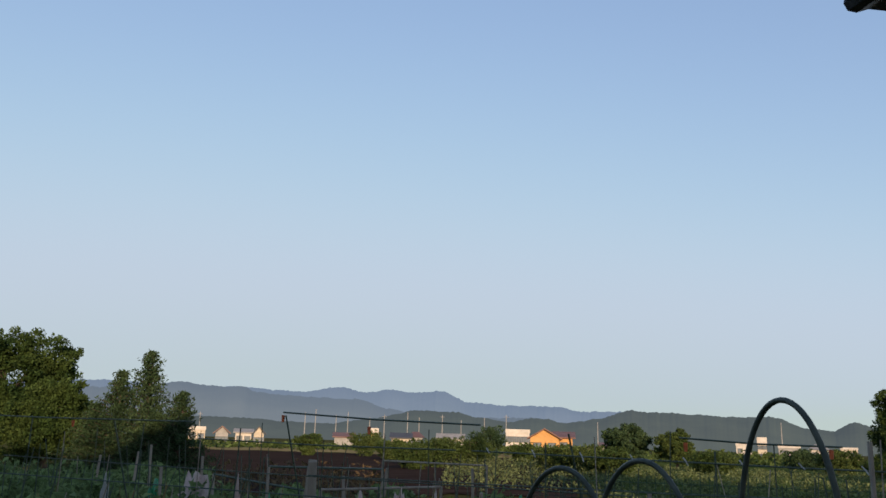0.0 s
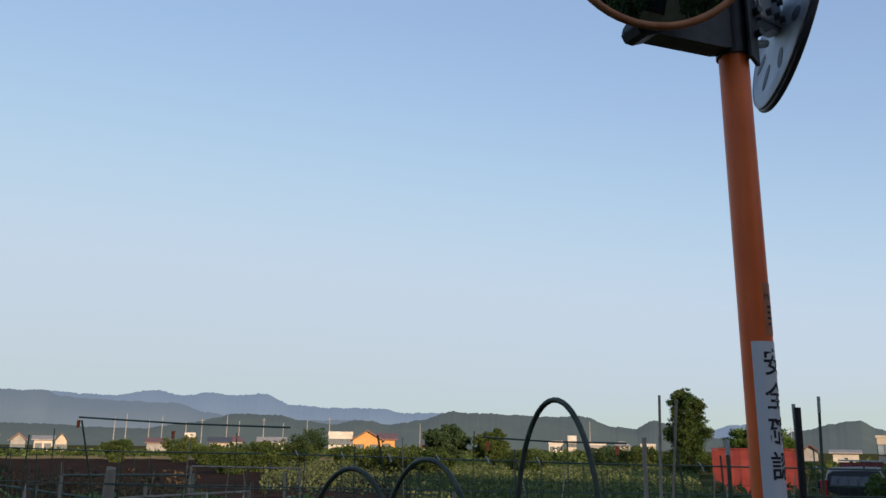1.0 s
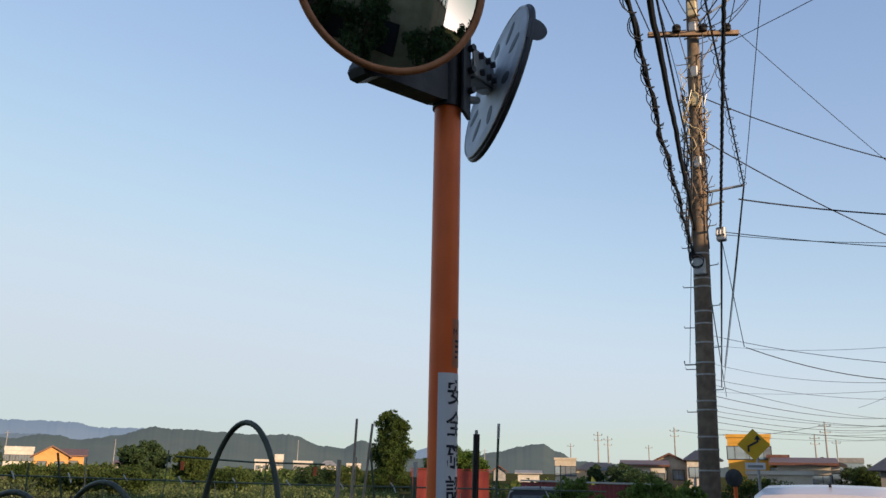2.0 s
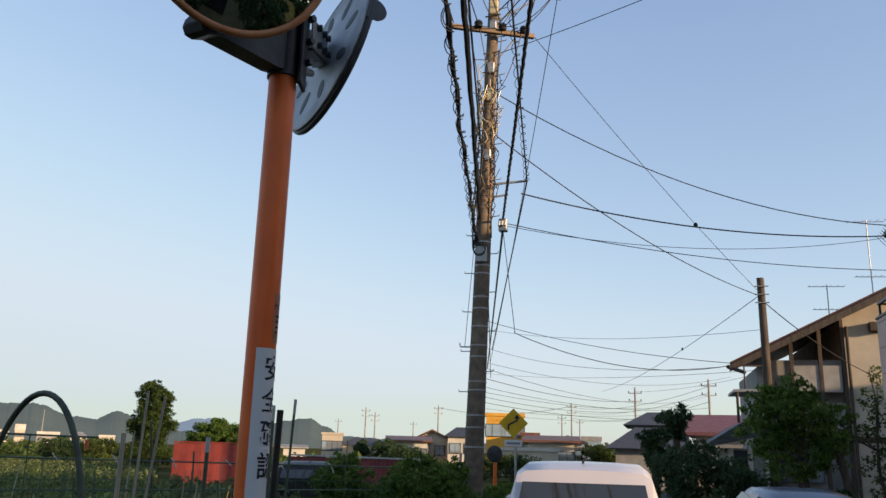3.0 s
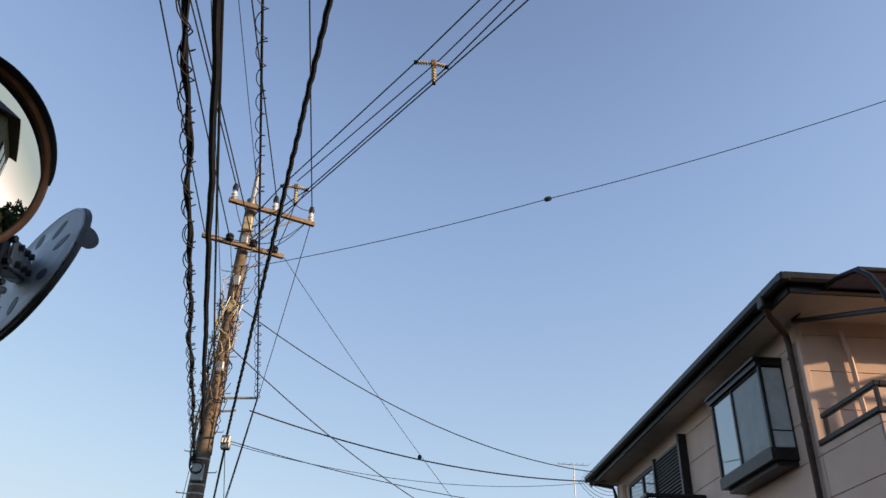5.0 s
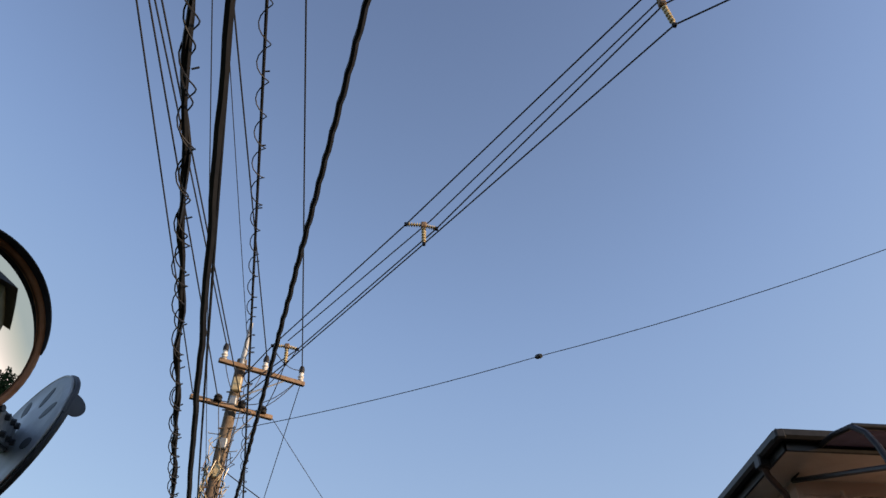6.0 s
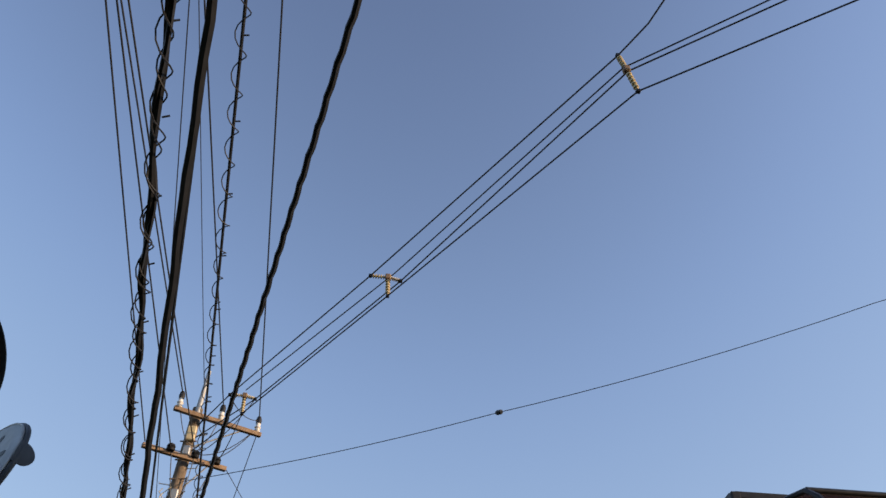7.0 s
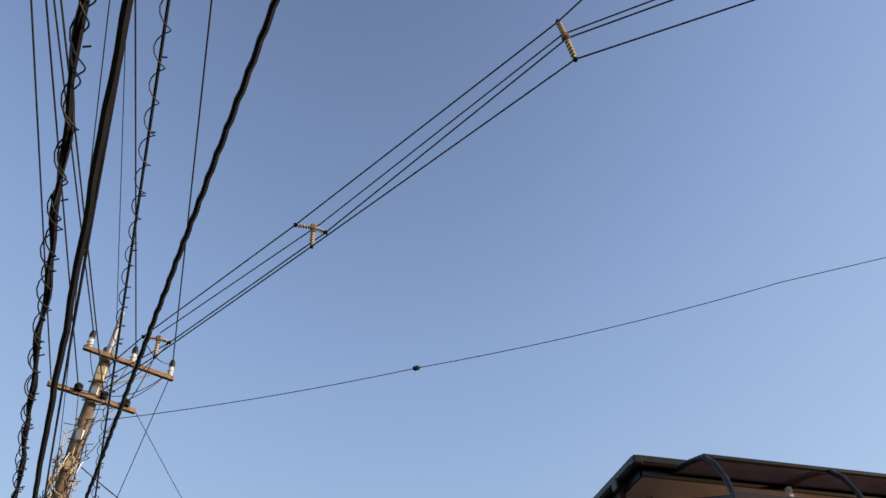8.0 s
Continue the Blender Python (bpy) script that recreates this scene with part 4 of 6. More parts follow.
cable("hanging_wire", catenary(BOX - Vector((0, 0, 0.1)), at(-9.48, 8.08, 13.2), 0.0, 4), 0.006, WIRE, "thin wire hanging from the terminal box", 5)
cable("guy_wire", [on_pole(8.3) - Vector((0.12, 0, 0)), at(-11.9, 21, 12.9), at(-12.99, 7.09, 12.95)], 0.005, WIRE, "thin guy wire beside the pole", 5)


def far_pole(az, el, d, label="distant utility pole with a crossarm", arms=1):
    base = at(az, 0, d)
    base.z = 0
    h = 1.5 + d * math.tan(radians(el))
    t = thing("utility_pole", label, "utility pole", "distant poles", place=base)
    part("shaft", Shape().tube([(0, 0, 0), (0, 0, h)], [0.17, 0.10], 10), GREY_WALL, t)
    for k in range(arms):
        part("crossarm", Shape().box(-0.75, 0.75, -0.045, 0.045, h - 0.68 - 0.9 * k, h - 0.59 - 0.9 * k, Matrix.Rotation(radians(20 * k - az), 4, "Z")), GREY_WALL, t)
        for x in (-0.68, 0, 0.68):
            part("insulator", Shape().lathe([(0.001, 0), (0.07, 0.02), (0.05, 0.2), (0.001, 0.22)], 6, Matrix.Rotation(radians(20 * k - az), 4, "Z") @ Matrix.Translation((x, 0, h - 0.58 - 0.9 * k))), DARK_GREY, t)


for az, el, d in ((-14.6, 3.05, 150), (-19.6, 2.75, 150), (-18.95, 2.45, 150), (-21.45, 1.95, 190), (-16.3, 1.9, 190), (-5.45, 3.4, 128), (-6.1, 2.6, 150), (-4.9, 2.3, 170), (-1.18, 4.5, 95), (3.6, 5.05, 85), (0.6, 2.3, 170)):
    far_pole(az, el, d, arms=1 + (d < 160))
for i, az in enumerate((-78.5, -71.6, -70.9, -69.5, -68.7, -67.2, -66.2, -64.6, -63.8, -62.2, -60.9, -59.3, -57.8, -51.6, -40, -27.3)):
    far_pole(az, 1.5 + 0.55 * ((i * 7) % 5) / 5, 260, "distant pale pole above the town roofs", i % 3 == 0)

# ---------------------------------------------------------------- the beige two-storey house
WX, Y0, Y1 = 4.95, 8.4, 16.35
h1 = thing("house", "two-storey beige sided house with dark bronze window frames", "house")
part("wall", Shape().box(WX + 0.02, 12.0, Y0 + 0.02, Y1, 2.6, 5.9), JOINT, h1, "backing wall of the upper storey")
part("wall", Shape().box(WX + 2.4, 12.0, 7.25, Y1 - 0.02, 0, 2.6), GREY_WALL, h1, "shaded ground-floor wall at the back of the open garage")
for y in (7.25, Y1 - 0.17):
    part("wall", Shape().box(WX + 0.02, WX + 2.4, y, y + 0.15, 0, 2.6), GREY_WALL, h1, "side wall of the garage")
part("lintel", Shape().soft_box(WX - 0.01, WX + 0.34, 7.42, Y1 - 0.19, 2.16, 2.545, 0.012), SIDING, h1, "beige lintel over the garage opening")
part("wall", Shape().box(WX + 0.02, 12.0, 7.22, Y0 + 0.02, 2.6, 4.08), JOINT, h1, "backing wall under the near balcony")


def boards_x(x, y0, y1, z0, z1, parent, step=0.303, cut=None):
    """Siding boards on a wall that faces the lane."""
    z = z0
    while z < z1 - 0.02:
        t = min(z + step, z1)
        part("siding_board", Shape().soft_box(x - 0.012, x + 0.019, y0, y1, z + 0.004, t - 0.004, 0.003), SIDING, parent)
        z = t


def boards_y(y, x0, x1, z0, z1, parent, step=0.303):
    z = z0
    while z < z1 - 0.02:
        t = min(z + step, z1)
        part("siding_board", Shape().soft_box(x0, x1, y - 0.012, y + 0.019, z + 0.004, t - 0.004, 0.003), SIDING, parent)
        z = t


boards_x(WX, Y0, Y1, 2.66, 5.69, h1, 0.4545)
boards_y(Y0, WX - 0.012, 12.0, 4.1, 5.69, h1, 0.4545)
boards_x(WX, 7.2, Y0 - 0.015, 2.66, 4.12, h1, 0.4545)
boards_y(7.2, WX - 0.012, 12.0, 2.66, 4.12, h1, 0.4545)
part("band_course", Shape().soft_box(WX - 0.07, WX + 0.34, 7.15, Y1, 2.55, 2.66, 0.01), SOFFIT, h1, "light band course above the ground floor")
# eaves and hip roof
EX, EY, EZ = 4.50, 7.60, 5.70
part("soffit", Shape().box(EX + 0.02, 12.4, EY + 0.02, Y1 + 0.42, EZ - 0.06, EZ - 0.02), SOFFIT, h1, "pale soffit boards under the eaves")
part("fascia", Shape().soft_box(EX - 0.0, EX + 0.03, EY, Y1 + 0.45, EZ - 0.1, EZ + 0.08, 0.006), DARK_ALU, h1)
part("fascia", Shape().soft_box(EX, 12.4, EY, EY + 0.03, EZ - 0.1, EZ + 0.08, 0.006), DARK_ALU, h1)


def gutter(a, b, parent):
    a, b = Vector(a), Vector(b)
    d = (b - a).normalized()
    s = d.cross(Vector((0, 0, 1))).normalized()
    v, f = [], []
    prof = [(-0.055, 0.05), (-0.055, -0.02), (-0.03, -0.055), (0.03, -0.055), (0.055, -0.02), (0.055, 0.05), (0.045, 0.05), (0.045, -0.015), (0.025, -0.043), (-0.025, -0.043), (-0.045, -0.015), (-0.045, 0.05)]
    for p in (a, b):
        v += [p + s * x + Vector((0, 0, z)) for x, z in prof]
    n = len(prof)
    f = [(k, (k + 1) % n, (k + 1) % n + n, k + n) for k in range(n)] + [tuple(range(n))[::-1], tuple(range(n, 2 * n))]
    part("gutter", Shape().add(v, f), DARK_ALU, parent, "dark bronze rain gutter")


gutter((EX - 0.06, EY - 0.06, EZ + 0.05), (EX - 0.06, Y1 + 0.45, EZ + 0.05), h1)
gutter((EX - 0.06, EY - 0.06, EZ + 0.05), (12.4, EY - 0.06, EZ + 0.05), h1)
part("gutter_corner", Shape().soft_box(EX - 0.12, EX - 0.0, EY - 0.12, EY - 0.0, EZ - 0.01, EZ + 0.105, 0.02), DARK_ALU, h1)
part("rain_head", Shape().soft_box(EX - 0.13, EX + 0.01, EY + 0.38, EY + 0.52, EZ - 0.1, EZ + 0.05, 0.015), DARK_ALU, h1)
part("roof", Shape().add([(EX - 0.02, EY - 0.02, EZ + 0.08), (12.4, EY - 0.02, EZ + 0.08), (12.4, Y1 + 0.45, EZ + 0.08), (EX - 0.02, Y1 + 0.45, EZ + 0.08), (8.4, EY + 3.9, EZ + 1.7), (8.4, Y1 - 3.4, EZ + 1.7)],
                         [(0, 1, 4), (1, 2, 5, 4), (2, 3, 5), (3, 0, 4, 5), (0, 3, 2, 1)]), ROOF_TILE, h1, "dark tiled hip roof")
pipe = [(EX - 0.06, EY + 0.45, EZ - 0.08), (EX + 0.0, EY + 0.5, EZ - 0.17), (WX - 0.12, Y0 + 0.05, EZ - 0.22), (WX - 0.075, Y0 + 0.1, EZ - 0.34), (WX - 0.075, Y0 + 0.11, 3.0), (WX - 0.075, Y0 + 0.2, 2.82), (WX - 0.075, Y0 + 0.9, 2.74)]
part("downpipe", Shape().tube(pipe, 0.037, 12), BROWN_PIPE, h1, "dark brown downpipe at the corner")
far_pipe = [(EX - 0.04, Y1 + 0.3, EZ - 0.05), (WX - 0.1, Y1 - 0.02, EZ - 0.2), (WX - 0.07, Y1 - 0.06, EZ - 0.35), (WX - 0.07, Y1 - 0.06, 0.2)]
part("downpipe", Shape().tube(far_pipe, 0.035, 10), BROWN_PIPE, h1)
for z in (3.4, 4.4, 5.2):
    part("pipe_clip", Shape().tube([(WX - 0.075, Y0 + 0.11, z - 0.015), (WX - 0.075, Y0 + 0.11, z + 0.015)], 0.044, 12), BROWN_PIPE, h1)
# corner trim
part("corner_trim", Shape().soft_box(WX - 0.02, WX + 0.05, Y0 - 0.02, Y0 + 0.05, 4.12, 5.69, 0.005), SIDING, h1)

# bay window
bx, by0, by1, bz0, bz1 = 4.63, 8.90, 10.43, 4.12, 5.28
bay = part("bay_window", Shape().prism([(bx - 0.03, by0 - 0.03), (WX, by0 - 0.03), (WX, by1 + 0.03), (bx - 0.03, by1 + 0.03)], 0.07, pose(0, 0, bz1 - 0.03)), DARK_ALU, h1, "projecting bay window with dark frames and pale panes")
part("bay_sill", Shape().prism([(bx - 0.02, by0 - 0.02), (WX, by0 - 0.02), (WX, by1 + 0.02), (bx - 0.02, by1 + 0.02)], 0.14, pose(0, 0, bz0 - 0.02)), DARK_ALU, bay)
part("bay_bottom", Shape().prism([(bx + 0.06, by0 + 0.05), (WX, by0 + 0.02), (WX, by1 - 0.02), (bx + 0.06, by1 - 0.05)], 0.06, pose(0, 0, bz0 - 0.08)), DARK_ALU, bay)
for x, y in ((bx, by0), (bx, by1), (WX - 0.03, by0), (WX - 0.03, by1)):
    part("mullion", Shape().soft_box(x, x + 0.045, y - 0.022 if y == by0 else y - 0.03, y + 0.03 if y == by0 else y + 0.022, bz0 + 0.1, bz1 - 0.02, 0.005), DARK_ALU, bay)
ymid = 0.5 * (by0 + by1) + 0.12
part("mullion", Shape().soft_box(bx + 0.012, bx + 0.04, ymid - 0.025, ymid + 0.025, bz0 + 0.1, bz1 - 0.02, 0.004), DARK_ALU, bay)
for y0, y1, mt, xo in ((by0 + 0.04, ymid - 0.02, FROSTED, 0.030), (ymid + 0.02, by1 - 0.04, GLASS, 0.022)):
    part("pane", Shape().box(bx + xo, bx + xo + 0.006, y0, y1, bz0 + 0.13, bz1 - 0.05), mt, bay, "insect screen over the pane" if mt is FROSTED else "")
    for z in (bz0 + 0.115, bz1 - 0.065):
        part("sash_rail", Shape().soft_box(bx + 0.01, bx + 0.04, y0 - 0.01, y1 + 0.01, z, z + 0.035, 0.004), DARK_ALU, bay)
for y in (by0, by1):
    part("pane", Shape().box(bx + 0.05, WX - 0.03, y - 0.004, y + 0.004, bz0 + 0.13, bz1 - 0.05), CURTAINED, bay, "pale pane, net curtain and sky reflection put into its colour")
    part("sash_rail", Shape().soft_box(bx + 0.045, WX - 0.03, y - 0.014, y + 0.014, bz0 + 0.32, bz0 + 0.335, 0.003), DARK_ALU, bay)
part("curtain", Shape().box(WX - 0.012, WX - 0.01, by0 + 0.03, by1 - 0.03, bz0 + 0.12, bz1 - 0.05), CURTAIN, bay, "pale net curtain")
part("bay_hood", Shape().prism([(bx - 0.06, by0 - 0.05), (WX, by0 - 0.05), (WX, by1 + 0.05), (bx - 0.06, by1 + 0.05)], 0.03, pose(0, 0, bz1 + 0.04)), DARK_ALU, bay)

# shuttered balcony window
win = part("balcony_window", Shape().soft_box(WX - 0.05, WX - 0.012, 12.3, 15.45, 5.28, 5.36, 0.006), DARK_ALU, h1, "sliding window with louvred storm shutters")
for y in (12.32, 13.6, 14.55, 15.42):
    part("window_frame", Shape().soft_box(WX - 0.055, WX - 0.012, y - 0.035, y + 0.035, 2.85, 5.28, 0.005), DARK_ALU, win)
for y0, y1 in ((13.63, 14.51), (14.58, 15.39)):
    part("pane", Shape().box(WX - 0.03, WX - 0.024, y0, y1, 2.9, 5.28), GLASS, win)
lou = part("louvre_panel", Shape().soft_box(WX - 0.12, WX - 0.085, 12.36, 13.6, 2.85, 5.32, 0.005), DARK_ALU, win, "black louvred shutter panel")
for i in range(44):
    z = 2.93 + i * 0.054
    part("slat", Shape().box(-0.016, 0.016, 12.42, 13.54, -0.004, 0.004, pose(WX - 0.128, 0, z, 0, 42, 0)), SHUTTER, lou)
part("shutter_frame", Shape().soft_box(WX - 0.15, WX - 0.012, 12.28, 12.36, 2.85, 5.42, 0.006), DARK_ALU, win)
part("shutter_frame", Shape().soft_box(WX - 0.15, WX - 0.085, 13.58, 13.66, 2.85, 5.36, 0.006), DARK_ALU, win)
part("utility_box", Shape().soft_box(WX - 0.09, WX - 0.012, 15.75, 15.98, 4.95, 5.45, 0.01), SIDING, h1)

# balcony over the lane
BX, BY0, BY1, BZ0, BZ1 = 4.0, 11.75, 16.3, 2.58, 4.02
bal = part("balcony", Shape().box(BX + 0.02, WX, BY0 + 0.02, BY1 - 0.02, BZ0 + 0.01, BZ0 + 0.2), BROWN_PIPE, h1, "sided balcony with a dark handrail")
boards_x(BX, BY0, BY1, BZ0, BZ1, bal, 0.4545)
boards_y(BY0, BX - 0.012, WX - 0.014, BZ0, BZ1, bal, 0.4545)
boards_y(BY1 - 0.01, BX - 0.012, WX - 0.014, BZ0, BZ1, bal, 0.4545)
part("parapet_core", Shape().box(BX + 0.02, BX + 0.1, BY0 + 0.02, BY1 - 0.02, BZ0 + 0.2, BZ1 - 0.005), JOINT, bal)
part("parapet_core", Shape().box(BX + 0.1, WX - 0.014, BY0 + 0.02, BY0 + 0.1, BZ0 + 0.2, BZ1 - 0.005), JOINT, bal)
part("coping", Shape().soft_box(BX - 0.03, BX + 0.13, BY0 - 0.03, BY1 + 0.02, BZ1, BZ1 + 0.05, 0.008), DARK_ALU, bal)
part("coping", Shape().soft_box(BX + 0.13, WX - 0.014, BY0 - 0.03, BY0 + 0.13, BZ1, BZ1 + 0.05, 0.008), DARK_ALU, bal)
rz = BZ1 + 0.30
part("handrail", Shape().soft_box(BX + 0.02, BX + 0.08, BY0, BY1, rz - 0.03, rz + 0.03, 0.01), DARK_ALU, bal)
part("handrail", Shape().soft_box(BX + 0.08, WX - 0.014, BY0 + 0.02, BY0 + 0.08, rz - 0.03, rz + 0.03, 0.01), DARK_ALU, bal)
for y in (BY0 + 0.05, 12.9, 14.05, 15.2, BY1 - 0.05):
    part("rail_post", Shape().soft_box(BX + 0.03, BX + 0.07, y - 0.02, y + 0.02, BZ1 + 0.05, rz - 0.03, 0.004), DARK_ALU, bal)
part("rail_brace", Shape().tube([(BX + 0.06, BY1 - 0.1, rz - 0.02), (WX - 0.3, BY1 - 0.05, rz - 0.02)], 0.02, 6), DARK_ALU, bal)

# near balcony with its curved roof
nb = part("near_balcony", Shape().soft_box(WX - 0.04, WX + 0.12, 7.16, Y0 - 0.02, 4.12, 4.18, 0.008), DARK_ALU, h1, "corner balcony under a curved smoked roof")
part("coping", Shape().soft_box(WX + 0.12, 11.5, 7.16, 7.32, 4.12, 4.18, 0.008), DARK_ALU, nb)
part("handrail", Shape().soft_box(WX, WX + 0.06, 7.2, Y0 - 0.1, 4.4, 4.46, 0.01), DARK_ALU, nb)
part("handrail", Shape().soft_box(WX + 0.06, 11.5, 7.2, 7.26, 4.4, 4.46, 0.01), DARK_ALU, nb)
for x, y in ((WX + 0.03, Y0 - 0.15), (WX + 0.03, 7.23), (6.2, 7.23), (7.6, 7.23), (9.0, 7.23)):
    part("rail_post", Shape().soft_box(x - 0.02, x + 0.02, y - 0.02, y + 0.02, 4.18, 4.4, 0.004), DARK_ALU, nb)
prof = [(Y0 - 0.03, 5.66), (7.8, 5.69), (7.31, 5.655), (6.95, 5.56), (6.76, 5.39), (6.65, 5.19), (6.58, 4.98)]
for i in range(5):
    x = WX - 0.03 + i * 1.55
    part("roof_rib", Shape().tube([(x, y, z) for y, z in prof], 0.032, 8), DARK_ALU, nb, "dark curved roof rib")
    if i < 4:
        top = prof[:4]
        v = [(xx, y, z - o) for o in (0.0, 0.006) for xx in (x + 0.03, x + 1.52) for y, z in top]
        k = len(top)
        f = [(j, j + 1, j + 1 + k, j + k) for j in range(k - 1)] + [(j + 2 * k, j + 3 * k, j + 1 + 3 * k, j + 1 + 2 * k) for j in range(k - 1)]
        sp = Shape().add(v, f)
        sp.smooth = True
        part("roof_pane", sp, SMOKED, nb, "smoked purple plastic roof pane").visible_shadow = False
part("crest_beam", Shape().tube([(WX - 0.03, 6.94, 5.56), (11.2, 6.94, 5.56)], 0.035, 10), DARK_ALU, nb)
part("front_beam", Shape().soft_box(WX - 0.06, 11.2, 6.54, 6.61, 4.90, 5.00, 0.01), DARK_ALU, nb)
part("side_beam", Shape().tube([(WX - 0.03, Y0 - 0.03, 5.62), (WX - 0.03, 6.6, 4.95)], 0.03, 8), DARK_ALU, nb)
for x in (6.1, 8.9):
    part("roof_post", Shape().soft_box(x - 0.03, x + 0.03, 7.2, 7.26, 4.46, 5.45, 0.006), SOFFIT, nb)
part("wall_pipe", Shape().tube([(5.45, Y0 - 0.06, 5.5), (5.5, Y0 - 0.06, 5.2), (5.52, Y0 - 0.06, 4.2)], 0.03, 8), SIDING, h1)
# ground floor shutter and curved entrance canopy
for y0, y1 in ((8.9, 11.4), (11.6, 13.9), (14.1, 16.0)):
    sh_ = part("garage_shutter", Shape().soft_box(WX + 2.33, WX + 2.395, y0, y1, 0.02, 2.45, 0.01), SHUTTER, h1, "dark ribbed roller shutter")
    for i in range(24):
        part("slat", Shape().soft_box(WX + 2.30, WX + 2.33, y0 + 0.03, y1 - 0.03, 0.04 + i * 0.1, 0.13 + i * 0.1, 0.006), SHUTTER, sh_)
# middle pillars are coloured near-black for the shade inside the garage
for y in (8.7, 11.5, 14.0, 16.05):
    part("pillar", Shape().soft_box(WX + 0.02, WX + 0.34, y - 0.1, y + 0.1, 0, 2.155, 0.01), GREY_WALL if y in (8.7, 16.05) else SHUTTER, h1)
cp = thing("entrance_canopy", "dark curved canopy on posts beside the house wall", "canopy")
prof = [(WX - 0.03, 2.52), (4.6, 2.54), (4.4, 2.48), (4.3, 2.36)]
for y in (5.6, 6.7, 7.85):
    part("canopy_rib", Shape().tube([(x, y, z) for x, z in prof], 0.03, 8), DARK_ALU, cp)
    part("canopy_post", Shape().tube([(4.32, y, 0), (4.3, y, 2.36)], 0.03, 8), DARK_ALU, cp)
v = [(x, y, z + o) for o in (0.02, 0.028) for y in (5.55, 7.9) for x, z in prof]
part("canopy_sheet", Shape().add(v, [(j, j + 1, j + 5, j + 4) for j in range(3)] + [(j + 8, j + 12, j + 13, j + 9) for j in range(3)]), SMOKED, cp)

# antennas
def antenna(p, h, label):
    t = thing("roof_antenna", label, "antenna", "roof antennas", place=p)
    part("mast", Shape().tube([(0, 0, 0), (0, 0, h)], 0.016, 6), GALV, t)
    for z, w in ((h - 0.05, 0.5), (h * 0.25, 0.42)):
        part("boom", Shape().tube([(-w, 0, z), (w, 0.1, z)], 0.011, 6), GALV, t)
        for i in range(6):
            x = -w + 2 * w * i / 5
            part("element", Shape().tube([(x, -0.2, z), (x, 0.2, z + 0.02)], 0.006, 4), GALV, t)


# ---------------------------------------------------------------- the brown-roofed house behind
HY, HF = 25.0, 24.3
h2 = thing("house", "old cream house with a brown gable roof and dark veranda", "house")
def gx(az):
    return HY * math.tan(radians(az))
ex, ez = 2.10, 4.05
rx_, rz_ = gx(19.5), 0
slope = 0.487
rzz = ez + slope * (rx_ - ex)
roof2 = []
for y, k in ((HY - 0.7, 0.0), (HY + 9.3, 2.2)):  # the far eave is set back along the slope
    roof2 += [(ex + k, y, ez + slope * k - 0.06), (ex + k, y, ez + slope * k + 0.08), (rx_, y, rzz + 0.12), (2 * rx_ - ex, y, ez + 0.08), (2 * rx_ - ex, y, ez - 0.12), (rx_, y, rzz - 0.1)]
part("roof", Shape().add(roof2, [tuple(range(6)), tuple(range(11, 5, -1))] + [(k, k + 6, (k + 1) % 6 + 6, (k + 1) % 6) for k in range(6)]), ROOF_BROWN, h2, "rust-brown metal gable roof")
part("gutter", Shape().tube([(ex - 0.05, HY - 0.72, ez - 0.06), (ex + 0.7, HY + 2.5, ez + 0.1)], 0.06, 8), DARK_ALU, h2)
part("verge_board", Shape().prism([(ex - 0.02, ez - 0.2), (ex - 0.02, ez - 0.02), (rx_, rzz + 0.02), (rx_, rzz - 0.2)], 0.05, Matrix(((1, 0, 0, 0), (0, 0, 1, HY - 0.76), (0, 1, 0, 0), (0, 0, 0, 1)))), WOOD_DARK, h2)
wl = gx(11.8)
part("wall", Shape().prism([(wl, 0), (wl, ez + slope * (wl - ex) - 0.15), (rx_, rzz - 0.15), (2 * rx_ - wl, ez + slope * (wl - ex) - 0.15), (2 * rx_ - wl, 0)], 9.0, Matrix(((1, 0, 0, 0), (0, 0, 1, HY), (0, 1, 0, 0), (0, 0, 0, 1)))), CREAM, h2, "cream rendered gable wall")
part("wall", Shape().box(gx(7.2), wl, HY + 0.4, HY + 8, 0, ez - 0.15 + 0.4), GREY_WALL, h2, "grey veranda side wall")
part("trim", Shape().soft_box(wl - 0.06, gx(16.5), HY - 0.05, HY + 0.01, 2.0, 2.16, 0.01), WOOD_DARK, h2)
for a in (7.1, 8.7, 10.4, 11.75):
    part("veranda_post", Shape().soft_box(gx(a) - 0.05, gx(a) + 0.05, HY - 0.05, HY + 0.05, 0, ez + slope * (gx(a) - ex) - 0.15, 0.008), WOOD_DARK, h2)
part("veranda_rail", Shape().soft_box(gx(7.1), wl, HY - 0.04, HY + 0.03, 2.95, 3.05, 0.008), WOOD_PALE, h2)
part("veranda_panel", Shape().soft_box(gx(7.2), wl - 0.1, HY - 0.02, HY + 0.02, 2.2, 2.92, 0.008), GREY_WALL, h2, "grey corrugated veranda panel")
part("veranda_panel", Shape().soft_box(gx(8.75), wl - 0.1, HY - 0.02, HY + 0.02, 3.35, 4.1, 0.008), GREY_WALL, h2)
for a0, a1 in ((7.3, 8.6), (8.85, 10.25)):
    part("window", Shape().box(gx(a0), gx(a1), HY + 0.3, HY + 0.39, 0.9, 2.1), GLASS, h2)
vent = part("wall_box", Shape().soft_box(gx(13.3), gx(14.4), HY - 0.25, HY, 5.05, 5.3, 0.01), WOOD_DARK, h2)
